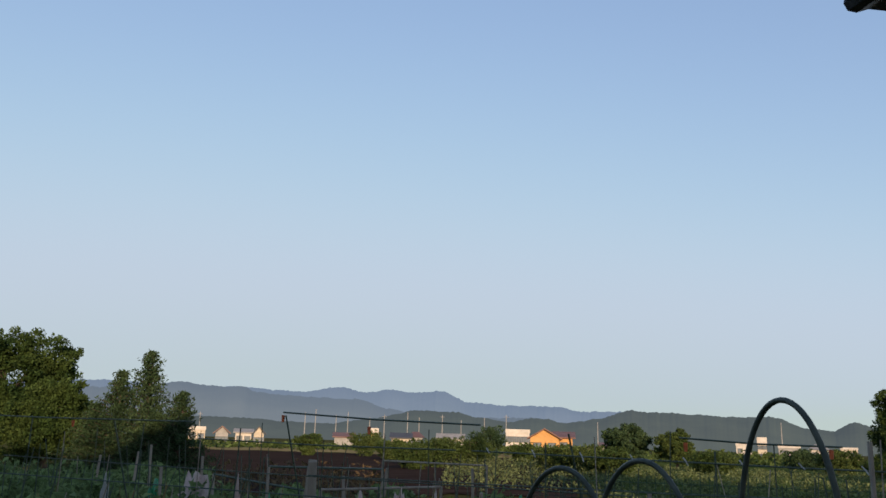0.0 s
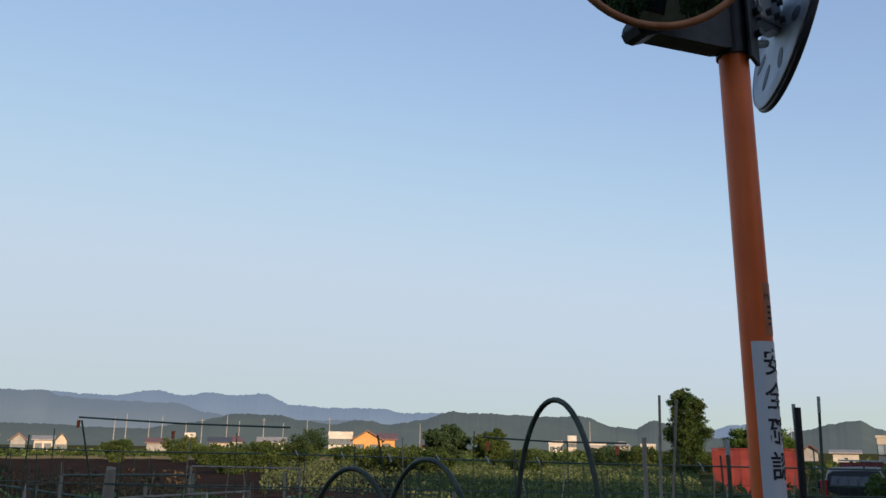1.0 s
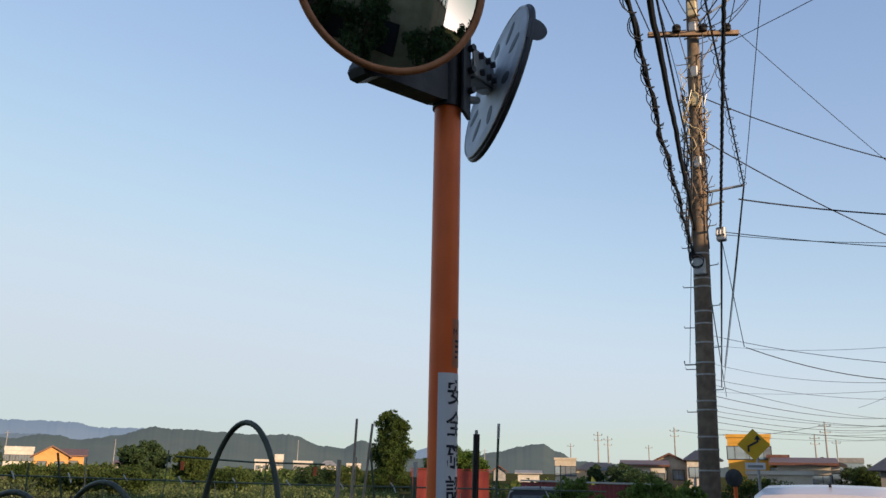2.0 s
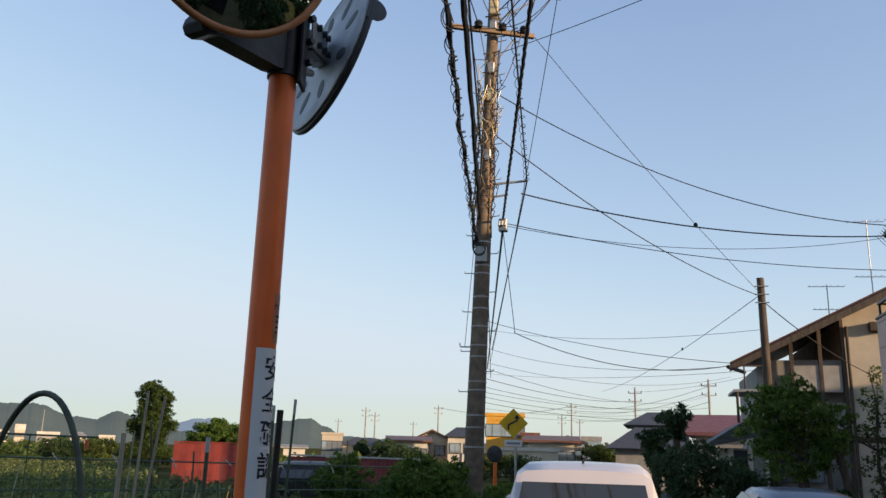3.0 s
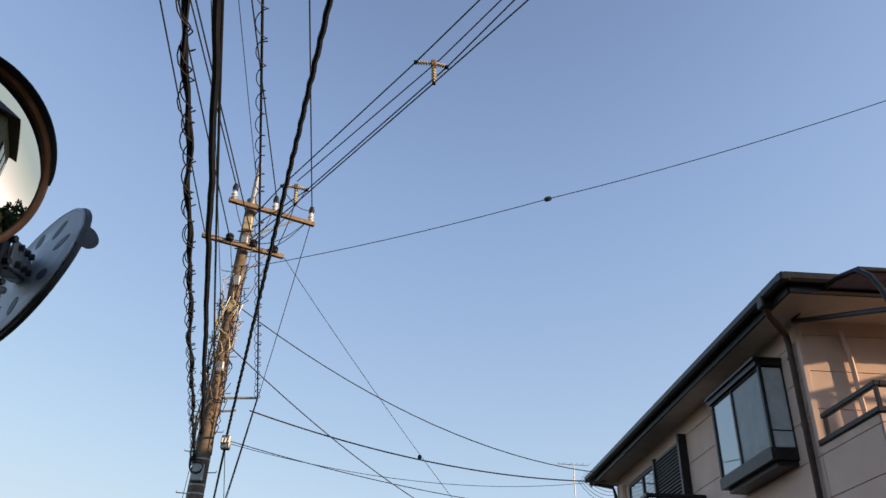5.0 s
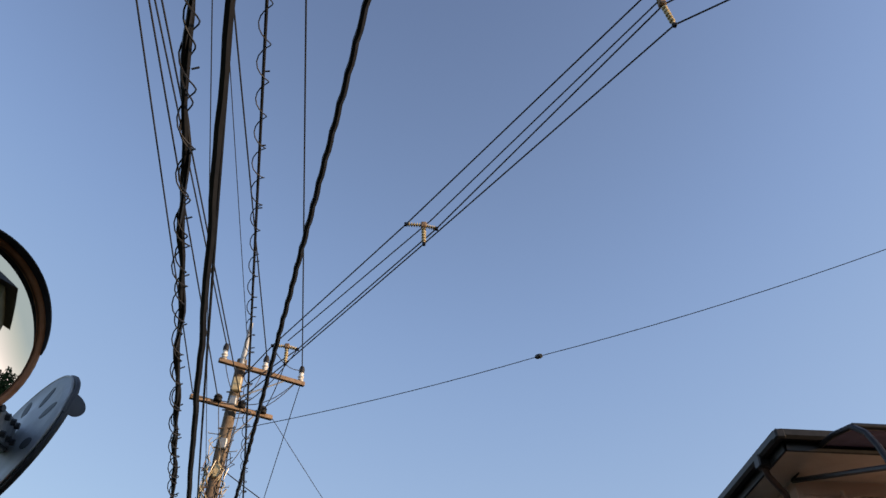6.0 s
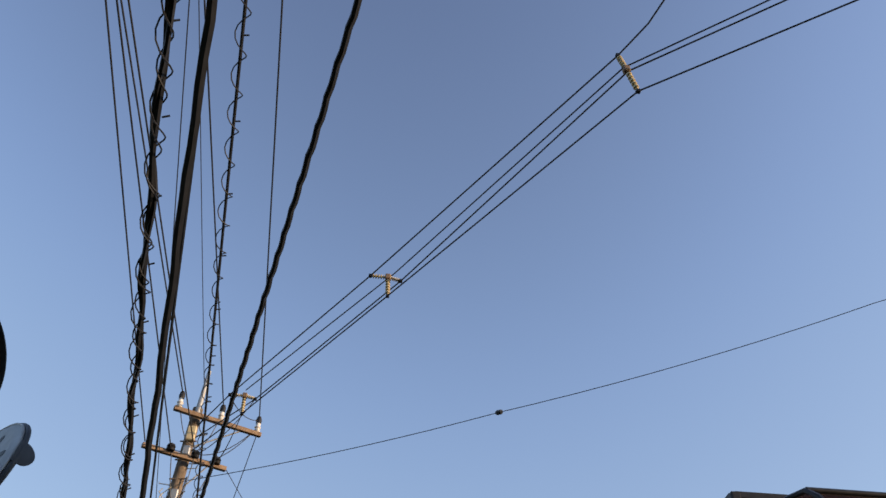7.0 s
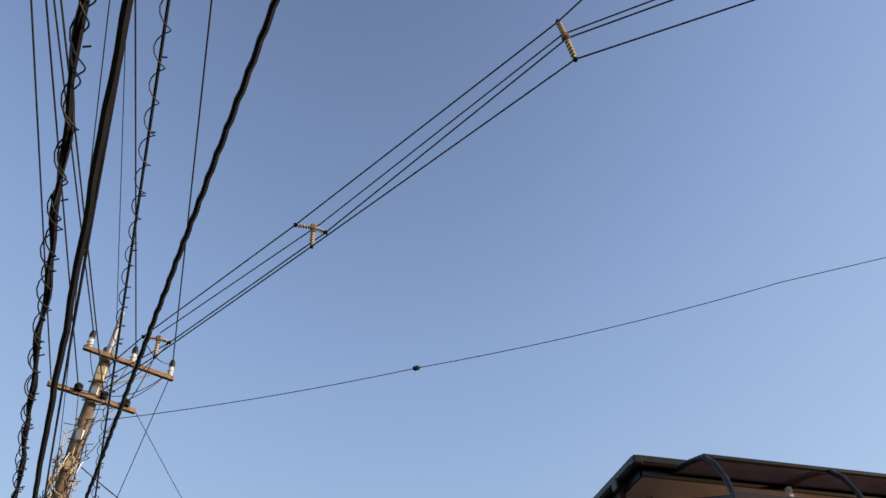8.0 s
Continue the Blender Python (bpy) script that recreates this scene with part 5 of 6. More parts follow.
part("downpipe", Shape().tube([(wl + 0.1, HY - 0.06, 5.2), (wl + 0.1, HY - 0.06, 0.2)], 0.045, 8), WOOD_DARK, h2)
antenna((gx(11.6), HY + 1.0, ez + slope * (gx(11.6) - ex) + 0.1), 1.0, "small thin aluminium roof antenna on the brown roof")
antenna((gx(14.1), HY + 0.6, ez + slope * (gx(14.1) - ex) + 0.1), 2.3, "tall thin aluminium roof antenna on the brown roof")
# annex with a low tiled roof and a porch roof higher up
ax = thing("annex", "low grey entrance annex with a dark tiled pent roof", "annex")
part("wall", Shape().box(gx(4.4), gx(7.2), HY - 1.0, HY + 3, 0, 1.75), GREY_WALL, ax)
part("roof", Shape().prism([(gx(3.2), 1.78), (gx(3.2), 1.9), (gx(5.2), 2.45), (gx(7.4), 2.45), (gx(7.4), 2.2)], 4.6, Matrix(((1, 0, 0, 0), (0, 0, 1, HY - 1.5), (0, 1, 0, 0), (0, 0, 0, 1)))), ROOF_TILE, ax, "dark grey tiled pent roof")
for a in (4.5, 5.6, 6.6):
    part("door_post", Shape().soft_box(gx(a) - 0.06, gx(a) + 0.06, HY - 1.08, HY - 1.0, 0, 1.75, 0.01), WHITE_WALL, ax)
part("door", Shape().box(gx(4.65), gx(5.45), HY - 1.04, HY - 1.005, 0, 1.7), SHUTTER, ax, "dark glazed entrance door")
part("porch_roof", Shape().soft_box(gx(4.9), gx(7.2), HY - 0.9, HY + 1, 3.28, 3.36, 0.01), GALV, h2, "thin corrugated porch roof")
part("porch_post", Shape().tube([(gx(5.1), HY - 0.85, 2.45), (gx(5.1), HY - 0.85, 3.3)], 0.04, 6), WOOD_DARK, h2)
part("porch_frame", Shape().tube([(gx(5.6), HY - 0.85, 3.3), (gx(5.6), HY - 0.85, 4.0), (gx(7.1), HY - 0.85, 4.0)], 0.03, 6), WOOD_DARK, h2)


# ---------------------------------------------------------------- houses further off
def far_house(az0, az1, el_eave, el_ridge, d, wall, roof, label, style="gable", windows=2, deep=7.0, z_base=0.0, storeys=1):
    c = 0.5 * (az0 + az1)
    base = at(c, 0, d)
    base.z = 0
    t = thing("house", label, "house", "distant houses", place=base)
    t.rotation_euler = (0, 0, radians(-c))
    w = d * math.tan(radians((az1 - az0) / 2))
    ze, zr = 1.5 + d * math.tan(radians(el_eave)), 1.5 + d * math.tan(radians(el_ridge))
    part("wall", Shape().box(-w, w, 0, deep, 0, ze), wall, t)
    o = 0.5
    if style == "gable":  # ridge across the view
        part("roof", Shape().prism([(-o, ze - 0.05), (-o, ze + 0.12), (deep / 2, zr), (deep + o, ze + 0.12), (deep + o, ze - 0.05)], 2 * w + 2 * o, Matrix(((0, 0, 1, -w - o), (1, 0, 0, 0), (0, 1, 0, 0), (0, 0, 0, 1)))), roof, t)
    elif style == "front":  # gable to the viewer
        part("gable", Shape().prism([(-w, ze), (0, zr - 0.12), (w, ze)], deep - 0.1, Matrix(((1, 0, 0, 0), (0, 0, 1, 0.05), (0, 1, 0, 0), (0, 0, 0, 1)))), wall, t)
        part("roof", Shape().prism([(-w - o, ze - 0.2), (-w - o, ze - 0.02), (0, zr + 0.1), (w + o, ze - 0.02), (w + o, ze - 0.2), (0, zr - 0.1)], deep + 1, Matrix(((1, 0, 0, 0), (0, 0, 1, -0.5), (0, 1, 0, 0), (0, 0, 0, 1)))), roof, t)
    elif style == "hip":
        part("roof", Shape().add([(-w - o, -o, ze), (w + o, -o, ze), (w + o, deep + o, ze), (-w - o, deep + o, ze), (-w * 0.45, deep / 2, zr), (w * 0.45, deep / 2, zr)], [(0, 1, 5, 4), (1, 2, 5), (2, 3, 4, 5), (3, 0, 4), (3, 2, 1, 0)]), roof, t)
    else:
        part("roof", Shape().box(-w - 0.1, w + 0.1, -0.1, deep + 0.1, ze + 0.01, zr), roof, t)
    for s in range(storeys):
        z0 = ze - 1.75 - 2.7 * s
        if z0 < 0.2:
            break
        for i in range(windows):
            x = -w + 2 * w * (i + 0.5) / windows
            wn = part("window", Shape().box(x - 0.62, x + 0.62, -0.06, -0.01, z0, z0 + 1.1), DARK_ALU, t)
            part("pane", Shape().box(x - 0.55, x - 0.02, -0.085, -0.062, z0 + 0.06, z0 + 1.04), GLASS, wn)
            part("pane", Shape().box(x + 0.02, x + 0.55, -0.085, -0.062, z0 + 0.06, z0 + 1.04), GLASS, wn)
    return t


far_house(-56.15, -54.2, 0.45, 1.08, 130, ORANGE_WALL, ROOF_BROWN, "orange house with a red-brown gable roof beyond the field", "front", 2)
far_house(-54.5, -53.3, 0.5, 0.95, 136, ORANGE_WALL, ROOF_BROWN, "orange wing with a red-brown roof", "gable", 1)
far_house(-57.8, -56.2, 0.75, 1.0, 160, WHITE_WALL, WHITE_WALL, "long white flat-roofed building", "flat", 5)
for i, (a, w, e, r, d, st) in enumerate(((-78.6, 1.3, 0.5, 0.75, 170, "flat"), (-77.0, 1.0, 0.35, 0.8, 160, "front"), (-75.6, 1.3, 0.4, 0.7, 180, "gable"), (-74.6, 0.8, 0.35, 0.85, 170, "front"), (-68.9, 1.6, 0.3, 0.65, 190, "gable"), (-66.9, 0.8, 0.6, 1.0, 200, "flat"),
                                          (-65.0, 1.6, 0.35, 0.75, 170, "gable"), (-64.0, 1.2, 0.45, 0.85, 180, "hip"), (-61.6, 2.2, 0.4, 0.8, 200, "gable"), (-59.8, 1.2, 0.3, 0.7, 190, "hip"), (-50.9, 1.3, 0.2, 0.5, 180, "gable"), (-42.3, 1.2, 0.5, 0.75, 230, "flat"), (-41.2, 0.7, 0.7, 1.1, 260, "flat"),
                                          (-39.6, 1.6, 0.45, 0.7, 240, "flat"), (-37.9, 1.3, 0.4, 0.75, 220, "hip"), (-36.2, 1.2, 0.45, 0.6, 230, "flat"), (-26.3, 1.1, 0.2, 0.6, 150, "front"), (-24.3, 1.8, 0.1, 0.35, 130, "gable"))):
    far_house(a - w * 0.4, a + w * 0.4, e - 0.18, r - 0.20, d, (CREAM, WHITE_WALL, GREY_WALL)[(i * 2) % 3] if i not in (5,) else ORANGE_WALL, (ROOF_TILE, ROOF_BROWN, GREY_WALL)[i % 3] if st != "flat" else WHITE_WALL, ("small pale house far across the fields", "small cream house far across the fields")[i % 2], st, 2, storeys=2)
far_house(-22.5, -21.1, 0.85, 1.0, 95, CREAM, CREAM, "cream box-shaped house with a flat roof", "flat", 2, storeys=2)
far_house(-21.1, -18.2, 0.2, 0.75, 100, WHITE_WALL, ROOF_TILE, "pale house with a dark hip roof", "hip", 3)
far_house(-17.9, -15.3, 0.55, 0.95, 85, WHITE_WALL, ROOF_BROWN, "white house with a brown low gable roof", "gable", 3, storeys=2)
far_house(-16.1, -13.9, 0.75, 1.35, 92, CREAM, ROOF_BROWN, "cream house with a stepped brown gable", "front", 2, storeys=2)
far_house(-13.9, -11.9, 0.95, 1.65, 88, WHITE_WALL, ROOF_TILE, "white house with a dark grey hip roof", "hip", 2, storeys=2)
far_house(-11.3, -8.7, 2.4, 2.62, 72, YELLOW_WALL, YELLOW_WALL, "bright orange-yellow three-storey building", "flat", 3, storeys=3)
far_house(-8.9, -7.7, 1.15, 1.35, 66, YELLOW_WALL, ROOF_BROWN, "orange annex with a brown roof", "flat", 1)
far_house(-10.2, -6.4, 0.1, 0.35, 56, CREAM, WHITE_WALL, "low cream house front catching the evening sun", "flat", 4, storeys=1)
far_house(-8.4, -5.3, 0.75, 1.25, 62, CREAM, ROOF_BROWN, "cream house with a brown pent roof", "gable", 3, storeys=2)
far_house(-6.7, -4.8, 0.8, 1.15, 70, WHITE_WALL, ROOF_TILE, "white house with a shallow roof", "front", 2, storeys=2)
far_house(-4.8, -3.5, 0.9, 1.2, 110, material("blue_grey_wall", (0.22, 0.30, 0.34), (0.28, 0.36, 0.40), 3, 0.8), GREY_WALL, "blue-grey house at the end of the street", "flat", 1)
far_house(-2.6, 1.9, 0.45, 2.0, 40, GREY_WALL, ROOF_TILE, "old grey house with a dark tiled hip roof", "hip", 3)
far_house(-1.5, 2.2, 2.0, 3.05, 52, GREY_WALL, ROOF_TILE, "two-storey house with a dark tiled roof", "hip", 2, storeys=2)
far_house(2.6, 7.6, 1.45, 2.95, 46, GREY_WALL, ROOF_RED, "house with a large dull maroon roof", "gable", 3)
far_house(6.0, 12.0, 1.5, 2.5, 60, WHITE_WALL, ROOF_TILE, "pale house behind the old house", "gable", 3)


# ---------------------------------------------------------------- trees
def ground_at(az, d):
    p = at(az, 0, d)
    p.z = 0
    return p


tree("broadleaf_tree", ground_at(-90.5, 30), [(0, 0, 3.0, 1.8, 1.8, 1.4), (0.3, 1.0, 3.75, 0.9, 0.95, 0.75), (0.2, 0.2, 4.0, 0.6, 0.7, 0.6), (0.2, 1.75, 3.6, 0.6, 0.6, 0.75), (0.3, -1.0, 3.6, 1.1, 1.1, 0.9), (0.6, 1.6, 2.2, 1.0, 0.9, 0.9), (0.7, 0.2, 2.0, 1.3, 1.4, 1.0),
                                                     (0.2, 2.3, 1.5, 0.6, 0.7, 0.9), (0.5, -2.2, 2.4, 1.4, 1.4, 1.2)], 56000, 0.056, TREE_SUN, "rounded broadleaf tree with warm evening light on its crown", 0.2)
tree("broadleaf_tree", ground_at(-87.4, 26), [(0, 0, 1.9, 0.9, 0.9, 0.75), (0.2, 0.3, 2.5, 0.5, 0.55, 0.4), (0, -0.3, 1.3, 0.9, 1.0, 0.8), (0.1, 0.55, 1.5, 0.6, 0.6, 0.7)], 22000, 0.050, TREE_SUN, "low broadleaf tree in front of the taller one", 0.12)
def conifer(base, h, r, whorls, label, leaf=0.045):
    t = thing("conifer", label, "conifer", place=base)
    part("trunk", Shape().tube([(0, 0, 0), (0.03, 0.02, h * 0.97)], [0.06, 0.008], 8), BARK, t)
    pts, tw = [], Shape()
    for w in range(whorls):
        k = (w + 0.3) / whorls
        z = h * (0.06 + 0.92 * k)
        reach = r * (1 - k) ** 0.75 * (0.75 + 0.5 * rng.random()) + 0.05
        for b in range(7):
            a = 6.28 * b / 7 + w * 1.1 + 0.4 * rng.normal()
            L = reach * (0.6 + 0.55 * rng.random())
            tip = Vector((L * math.cos(a), L * math.sin(a), z + L * (0.45 * k + 0.1)))
            tw.tube([(0, 0, z), tip], [0.008, 0.003], 3, False)
            n = int(14 + 60 * L)
            q = rng.random(n) ** 0.7
            pts.append(np.array([0, 0, z]) + q[:, None] * (np.array(tip) - np.array([0, 0, z])) + rng.normal(size=(n, 3)) * (0.035 + 0.05 * L) * np.array([1, 1, 0.6]))
    part("twig", tw, BARK, t)
    pts = np.concatenate(pts)
    part("crown", leaves(pts, leaf * (0.6 + 0.8 * rng.random(len(pts))), 0.35), TREE_DARK, t)


conifer(ground_at(-81.8, 22), 3.56, 0.95, 34, "dark young conifer with a spiky top")
conifer(ground_at(-83.5, 22.5), 3.05, 0.95, 30, "smaller dark conifer beside it")
conifer(ground_at(-79.6, 21), 2.5, 0.85, 26, "dark bushy conifer at the field edge")
conifer(ground_at(-81.0, 21.4), 2.0, 0.95, 22, "low dark conifer filling the group")
conifer(ground_at(-84.8, 22.8), 2.2, 0.9, 22, "low dark conifer filling the group")
tree("round_tree", ground_at(-49.6, 62), lobes_round(3.2, 1.75, 9, 0.3), 16000, 0.08, TREE_DARK, "round dark orchard tree beyond the meadow", 0.15)
tree("round_tree", ground_at(-46.5, 60), lobes_round(2.8, 1.35, 8, 0.3), 14000, 0.075, SHRUB, "round olive-green orchard tree beyond the meadow", 0.13)
tree("column_tree", ground_at(-33.65, 52), [(0, 0, 2.2, 1.15, 1.15, 1.8), (0.1, 0, 3.7, 1.05, 1.05, 1.0), (0.35, 0, 4.3, 0.7, 0.7, 0.6), (-0.45, 0, 4.1, 0.6, 0.6, 0.6), (-0.8, 0, 2.6, 0.5, 0.6, 0.6), (0.8, 0, 3.2, 0.5, 0.5, 0.5), (0, 0, 1.0, 1.45, 1.4, 1.0), (0.3, 0, 2.4, 1.2, 1.1, 0.9), (-0.2, 0.1, 4.75, 0.5, 0.5, 0.4), (0.95, 0, 4.0, 0.35, 0.4, 0.4)], 30000, 0.062, TREE_SUN,
     "tall columnar tree standing alone by the gardens", 0.2)
tree("round_tree", ground_at(-29.7, 58), [(0, 0, 1.8, 1.6, 1.5, 1.1), (-0.9, 0, 1.6, 1.2, 1.0, 0.9), (0.8, 0, 2.1, 1.1, 1.0, 0.95), (0.2, 0, 2.5, 0.8, 0.8, 0.6), (2.0, 0, 1.9, 1.0, 1.0, 0.9)], 22000, 0.075, TREE_BRIGHT, "bright green rounded tree behind the red sheeting", 0.15)
for i, (az, d, h, r, mt) in enumerate(((-67.3, 75, 2.3, 1.6, SHRUB), (-65.6, 60, 1.6, 1.2, SHRUB), (-62.6, 48, 1.7, 1.5, SHRUB), (-60.3, 50, 1.9, 1.6, SHRUB), (-58.9, 70, 3.0, 1.5, TREE_DARK), (-56.5, 58, 1.6, 1.0, SHRUB), (-54.2, 44, 1.5, 1.3, SHRUB), (-52.2, 42, 1.6, 1.3, SHRUB), (-50.6, 40, 1.45, 1.2, SHRUB),
                                        (-44.2, 50, 1.4, 1.4, SHRUB), (-71.2, 70, 1.9, 1.2, SHRUB), (-64.0, 42, 1.3, 1.0, SHRUB), (-36.7, 60, 1.8, 1.5, SHRUB), (-38.8, 70, 1.8, 1.4, TREE_DARK), (-18.0, 60, 2.2, 1.3, TREE_DARK), (-16.9, 58, 1.9, 1.5, TREE_DARK), (-19.8, 62, 2.2, 0.7, TREE_DARK), (-9.6, 44, 1.5, 1.6, SHRUB), (-3.9, 70, 2.4, 1.4, TREE_DARK), (-3.2, 62, 2.3, 1.2, SHRUB))):
    tree("shrub", ground_at(az, d), lobes_round(h, r, 9, 0.2), 6800, 0.036 + d * 0.0005, mt, ("olive-green shrub between the vegetable plots", "dark garden shrub in front of the houses")[mt is TREE_DARK], 0.06, "shrub", False, fill=0.6)
for az, d, h, r in ((-21.0, 13.5, 1.4, 0.55), (-15.9, 12.6, 1.42, 0.62), (-13.8, 12.3, 1.36, 0.5), (-18.7, 14, 0.9, 0.5), (-10.3, 14.5, 0.95, 0.55), (-9.2, 17, 0.9, 0.6)):
    tree("bush", ground_at(az, d), lobes_round(h, r, 9, 0.15, 0.9), 8000, 0.035, TREE_BRIGHT, "leafy green bush beside the utility pole", 0.04, "bush", False, fill=0.7)
# in front of the old house
tree("garden_tree", Vector((2.95, 18.6, 0)), [(-0.25, 0, 2.45, 0.75, 0.7, 0.55), (-0.8, 0, 2.1, 0.45, 0.5, 0.5), (0.3, 0, 2.4, 0.6, 0.6, 0.45), (-0.2, 0, 2.95, 0.42, 0.4, 0.3), (-0.65, 0, 2.7, 0.38, 0.4, 0.3), (0.1, 0.1, 1.75, 0.7, 0.6, 0.55), (0.5, 0, 1.85, 0.4, 0.5, 0.4), (-0.5, 0, 1.45, 0.5, 0.5, 0.45)], 8500, 0.05, TREE_BRIGHT,
     "leafy garden tree leaning over the lane", 0.09, fill=0.7)
part("limb", Shape().tube([(3.82, 18.5, 0), (3.72, 18.5, 0.9), (3.6, 18.5, 1.6), (3.1, 18.55, 2.2)], [0.1, 0.085, 0.075, 0.04], 8), BARK, [o for o in bpy.data.objects if o.name.startswith("garden_tree")][0]).matrix_parent_inverse = Matrix.Translation((-2.95, -18.6, 0))
tree("climbing_shrub", Vector((4.55, 19.4, 0)), [(0, 0, 2.0, 0.35, 0.3, 0.5), (0.05, 0, 2.7, 0.3, 0.3, 0.45), (-0.35, 0, 2.1, 0.35, 0.3, 0.2), (-0.7, 0, 2.25, 0.25, 0.25, 0.15), (0.1, 0, 3.3, 0.2, 0.2, 0.25), (0, 0, 1.2, 0.4, 0.4, 0.6)], 1200, 0.045, TREE_SUN, "thin climbing shrub on the house wall", 0.05, "shrub", fill=0.9)
for x, y, h, r in ((1.2, 21.5, 1.9, 0.9), (2.0, 20.6, 1.5, 0.8), (0.4, 24.5, 1.7, 0.8), (2.1, 16.2, 0.85, 0.5), (3.3, 16.6, 0.95, 0.45)):
    tree("bush", Vector((x, y, 0)), lobes_round(h, r, 8, 0.15, 0.9), 3200, 0.06, TREE_DARK, "dark clipped garden bush at the lane's edge", 0.05, "bush", False, fill=0.6)
for az, d, hgt in ((1.3, 34, 3.25), (-0.1, 32, 2.2)):
    t = thing("palm_tree", "shaggy dark palm in a front garden", "palm", place=ground_at(az, d))
    part("trunk", Shape().tube([(0, 0, 0), (0.05, 0, hgt - 0.4)], [0.16, 0.13], 10), BARK, t)
    pc = cloud([(0.05, 0, hgt - 0.25, 0.62, 0.62, 0.45), (0.05, 0, hgt - 0.75, 0.4, 0.4, 0.4)], 1500, 0.9)
    part("crown", leaves(pc, 0.13 * (0.6 + 0.8 * rng.random(len(pc))), 0.25), TREE_DARK, t)


# ---------------------------------------------------------------- vehicles
def car(name, place, turn, L, W, H, paint, label, low=False):
    t = thing(name, label, "car", place=place)
    t.rotation_euler = (0, 0, radians(turn))
    hw, belt = W / 2, H * 0.60
    # rings from the tail to the nose: y, half width at sill, belt, roof, roof height
    if low:
        ring = [(-L / 2, 0.86, 0.84, 0.70, 0.62), (-L / 2 + 0.3, 0.96, 0.95, 0.80, 0.66), (-L / 2 + 0.85, 1, 0.98, 0.74, 0.93), (-0.2, 1, 0.98, 0.74, 1.0), (0.25, 1, 0.98, 0.75, 0.99), (0.95, 1, 0.97, 0.86, 0.68), (L / 2 - 0.25, 0.95, 0.93, 0.82, 0.55), (L / 2, 0.82, 0.8, 0.7, 0.45)]
    else:
        ring = [(-L / 2, 0.90, 0.90, 0.78, 0.74), (-L / 2 + 0.10, 0.97, 0.97, 0.77, 0.95), (-L / 2 + 0.28, 1, 0.99, 0.77, 0.987), (-L / 2 + 0.9, 1, 1, 0.79, 1.0), (0.2, 1, 1, 0.78, 0.985), (0.6, 1, 0.99, 0.76, 0.94), (1.15, 1, 0.97, 0.84, 0.66), (L / 2 - 0.15, 0.96, 0.94, 0.82, 0.58), (L / 2, 0.86, 0.84, 0.74, 0.45)]
    v, f = [], []
    for y, a, b, c, k in ring:
        top = H * k
        bz = min(belt, top - 0.06)
        sec = [(-a * hw, 0.22), (-b * hw, bz * 0.6), (-b * hw, bz), (-c * hw * 1.04, top - 0.10 * (top - bz) - 0.02), (-c * hw * 0.9, top - 0.012), (-c * hw * 0.5, top), (0, top + 0.006)]
        sec = sec + [(-x, z) for x, z in sec[-2::-1]]
        v += [(x, y, z) for x, z in sec]
    n = 13
    for i in range(len(ring) - 1):
        for j in range(n - 1):
            f.append((i * n + j, i * n + j + 1, (i + 1) * n + j + 1, (i + 1) * n + j))
        f.append((i * n + n - 1, i * n, (i + 1) * n, (i + 1) * n + n - 1))
    f += [tuple(range(n)), tuple((len(ring) - 1) * n + j for j in range(n))[::-1]]
    bd = Shape().add(v, f)
    bd.smooth = True
    part("body", bd, paint, t)
    c = ring[1][3]
    zt, zb = H * 0.9, belt + 0.03
    yb = -L / 2 - 0.012
    if not low:
        rw = [(0.98, -0.014, 0.62 * H), (0.99, -0.014, 0.74 * H), (0.93, 0.045, 0.875 * H)]
        vs = [(sx * c * hw * k, -L / 2 + dy + o, z) for o in (0.0, 0.012) for k, dy, z in rw for sx in (-1, 1)]
        part("rear_window", Shape().add(vs, [(0, 1, 3, 2), (2, 3, 5, 4), (7, 6, 8, 9), (9, 8, 10, 11)]), CAR_GLASS, t)
        part("roof_aerial", Shape().tube([(0, -L / 2 + 0.35, H * 0.985), (0, -L / 2 + 0.28, H * 0.985 + 0.03)], 0.012, 6), TYRE, t)
        part("rear_wiper", Shape().tube([(0.0, yb - 0.02, zb + 0.03), (-0.28, yb - 0.005, zb + 0.1)], 0.009, 5), TYRE, t)
    for s in (-1, 1):
        y0, y1 = (-L / 2 + 0.45, 0.75) if not low else (-0.75, 0.6)
        xb, xt = s * hw * 1.005, s * hw * 0.83
        part("side_window", Shape().add([(xb, y0, belt + 0.04), (xb, y1 + 0.2, belt + 0.04), (xt, y1 - 0.2, H * 0.9), (xt, y0 + 0.1, H * 0.9)], [(0, 1, 2, 3)]), CAR_GLASS, t)
        part("tail_lamp", Shape().soft_box(s * hw * 0.9 - 0.06, s * hw * 0.9 + 0.06, -L / 2 - 0.03, -L / 2 + 0.08, 0.6, 0.6 + 0.28 * (not low) + 0.1, 0.015), LAMP_RED, t)
        part("headlight", Shape().soft_box(s * hw * 0.72 - 0.12, s * hw * 0.72 + 0.12, L / 2 - 0.1, L / 2 + 0.01, 0.52, 0.64, 0.02), PORCELAIN, t)
        part("door_mirror", Shape().soft_box(s * (hw + 0.09) - 0.08, s * (hw + 0.09) + 0.08, 0.62, 0.72, belt + 0.02, belt + 0.16, 0.03), paint, t)
        for y in (-L / 2 + 0.58, L / 2 - 0.62):
            m = Matrix.Translation((s * (hw - 0.09), y, 0.28)) @ Matrix.Rotation(radians(90), 4, "Y")
            w = part("wheel", Shape().lathe([(0.17, -0.08), (0.26, -0.08), (0.28, -0.05), (0.28, 0.05), (0.26, 0.08), (0.17, 0.08)], 24, m), TYRE, t)
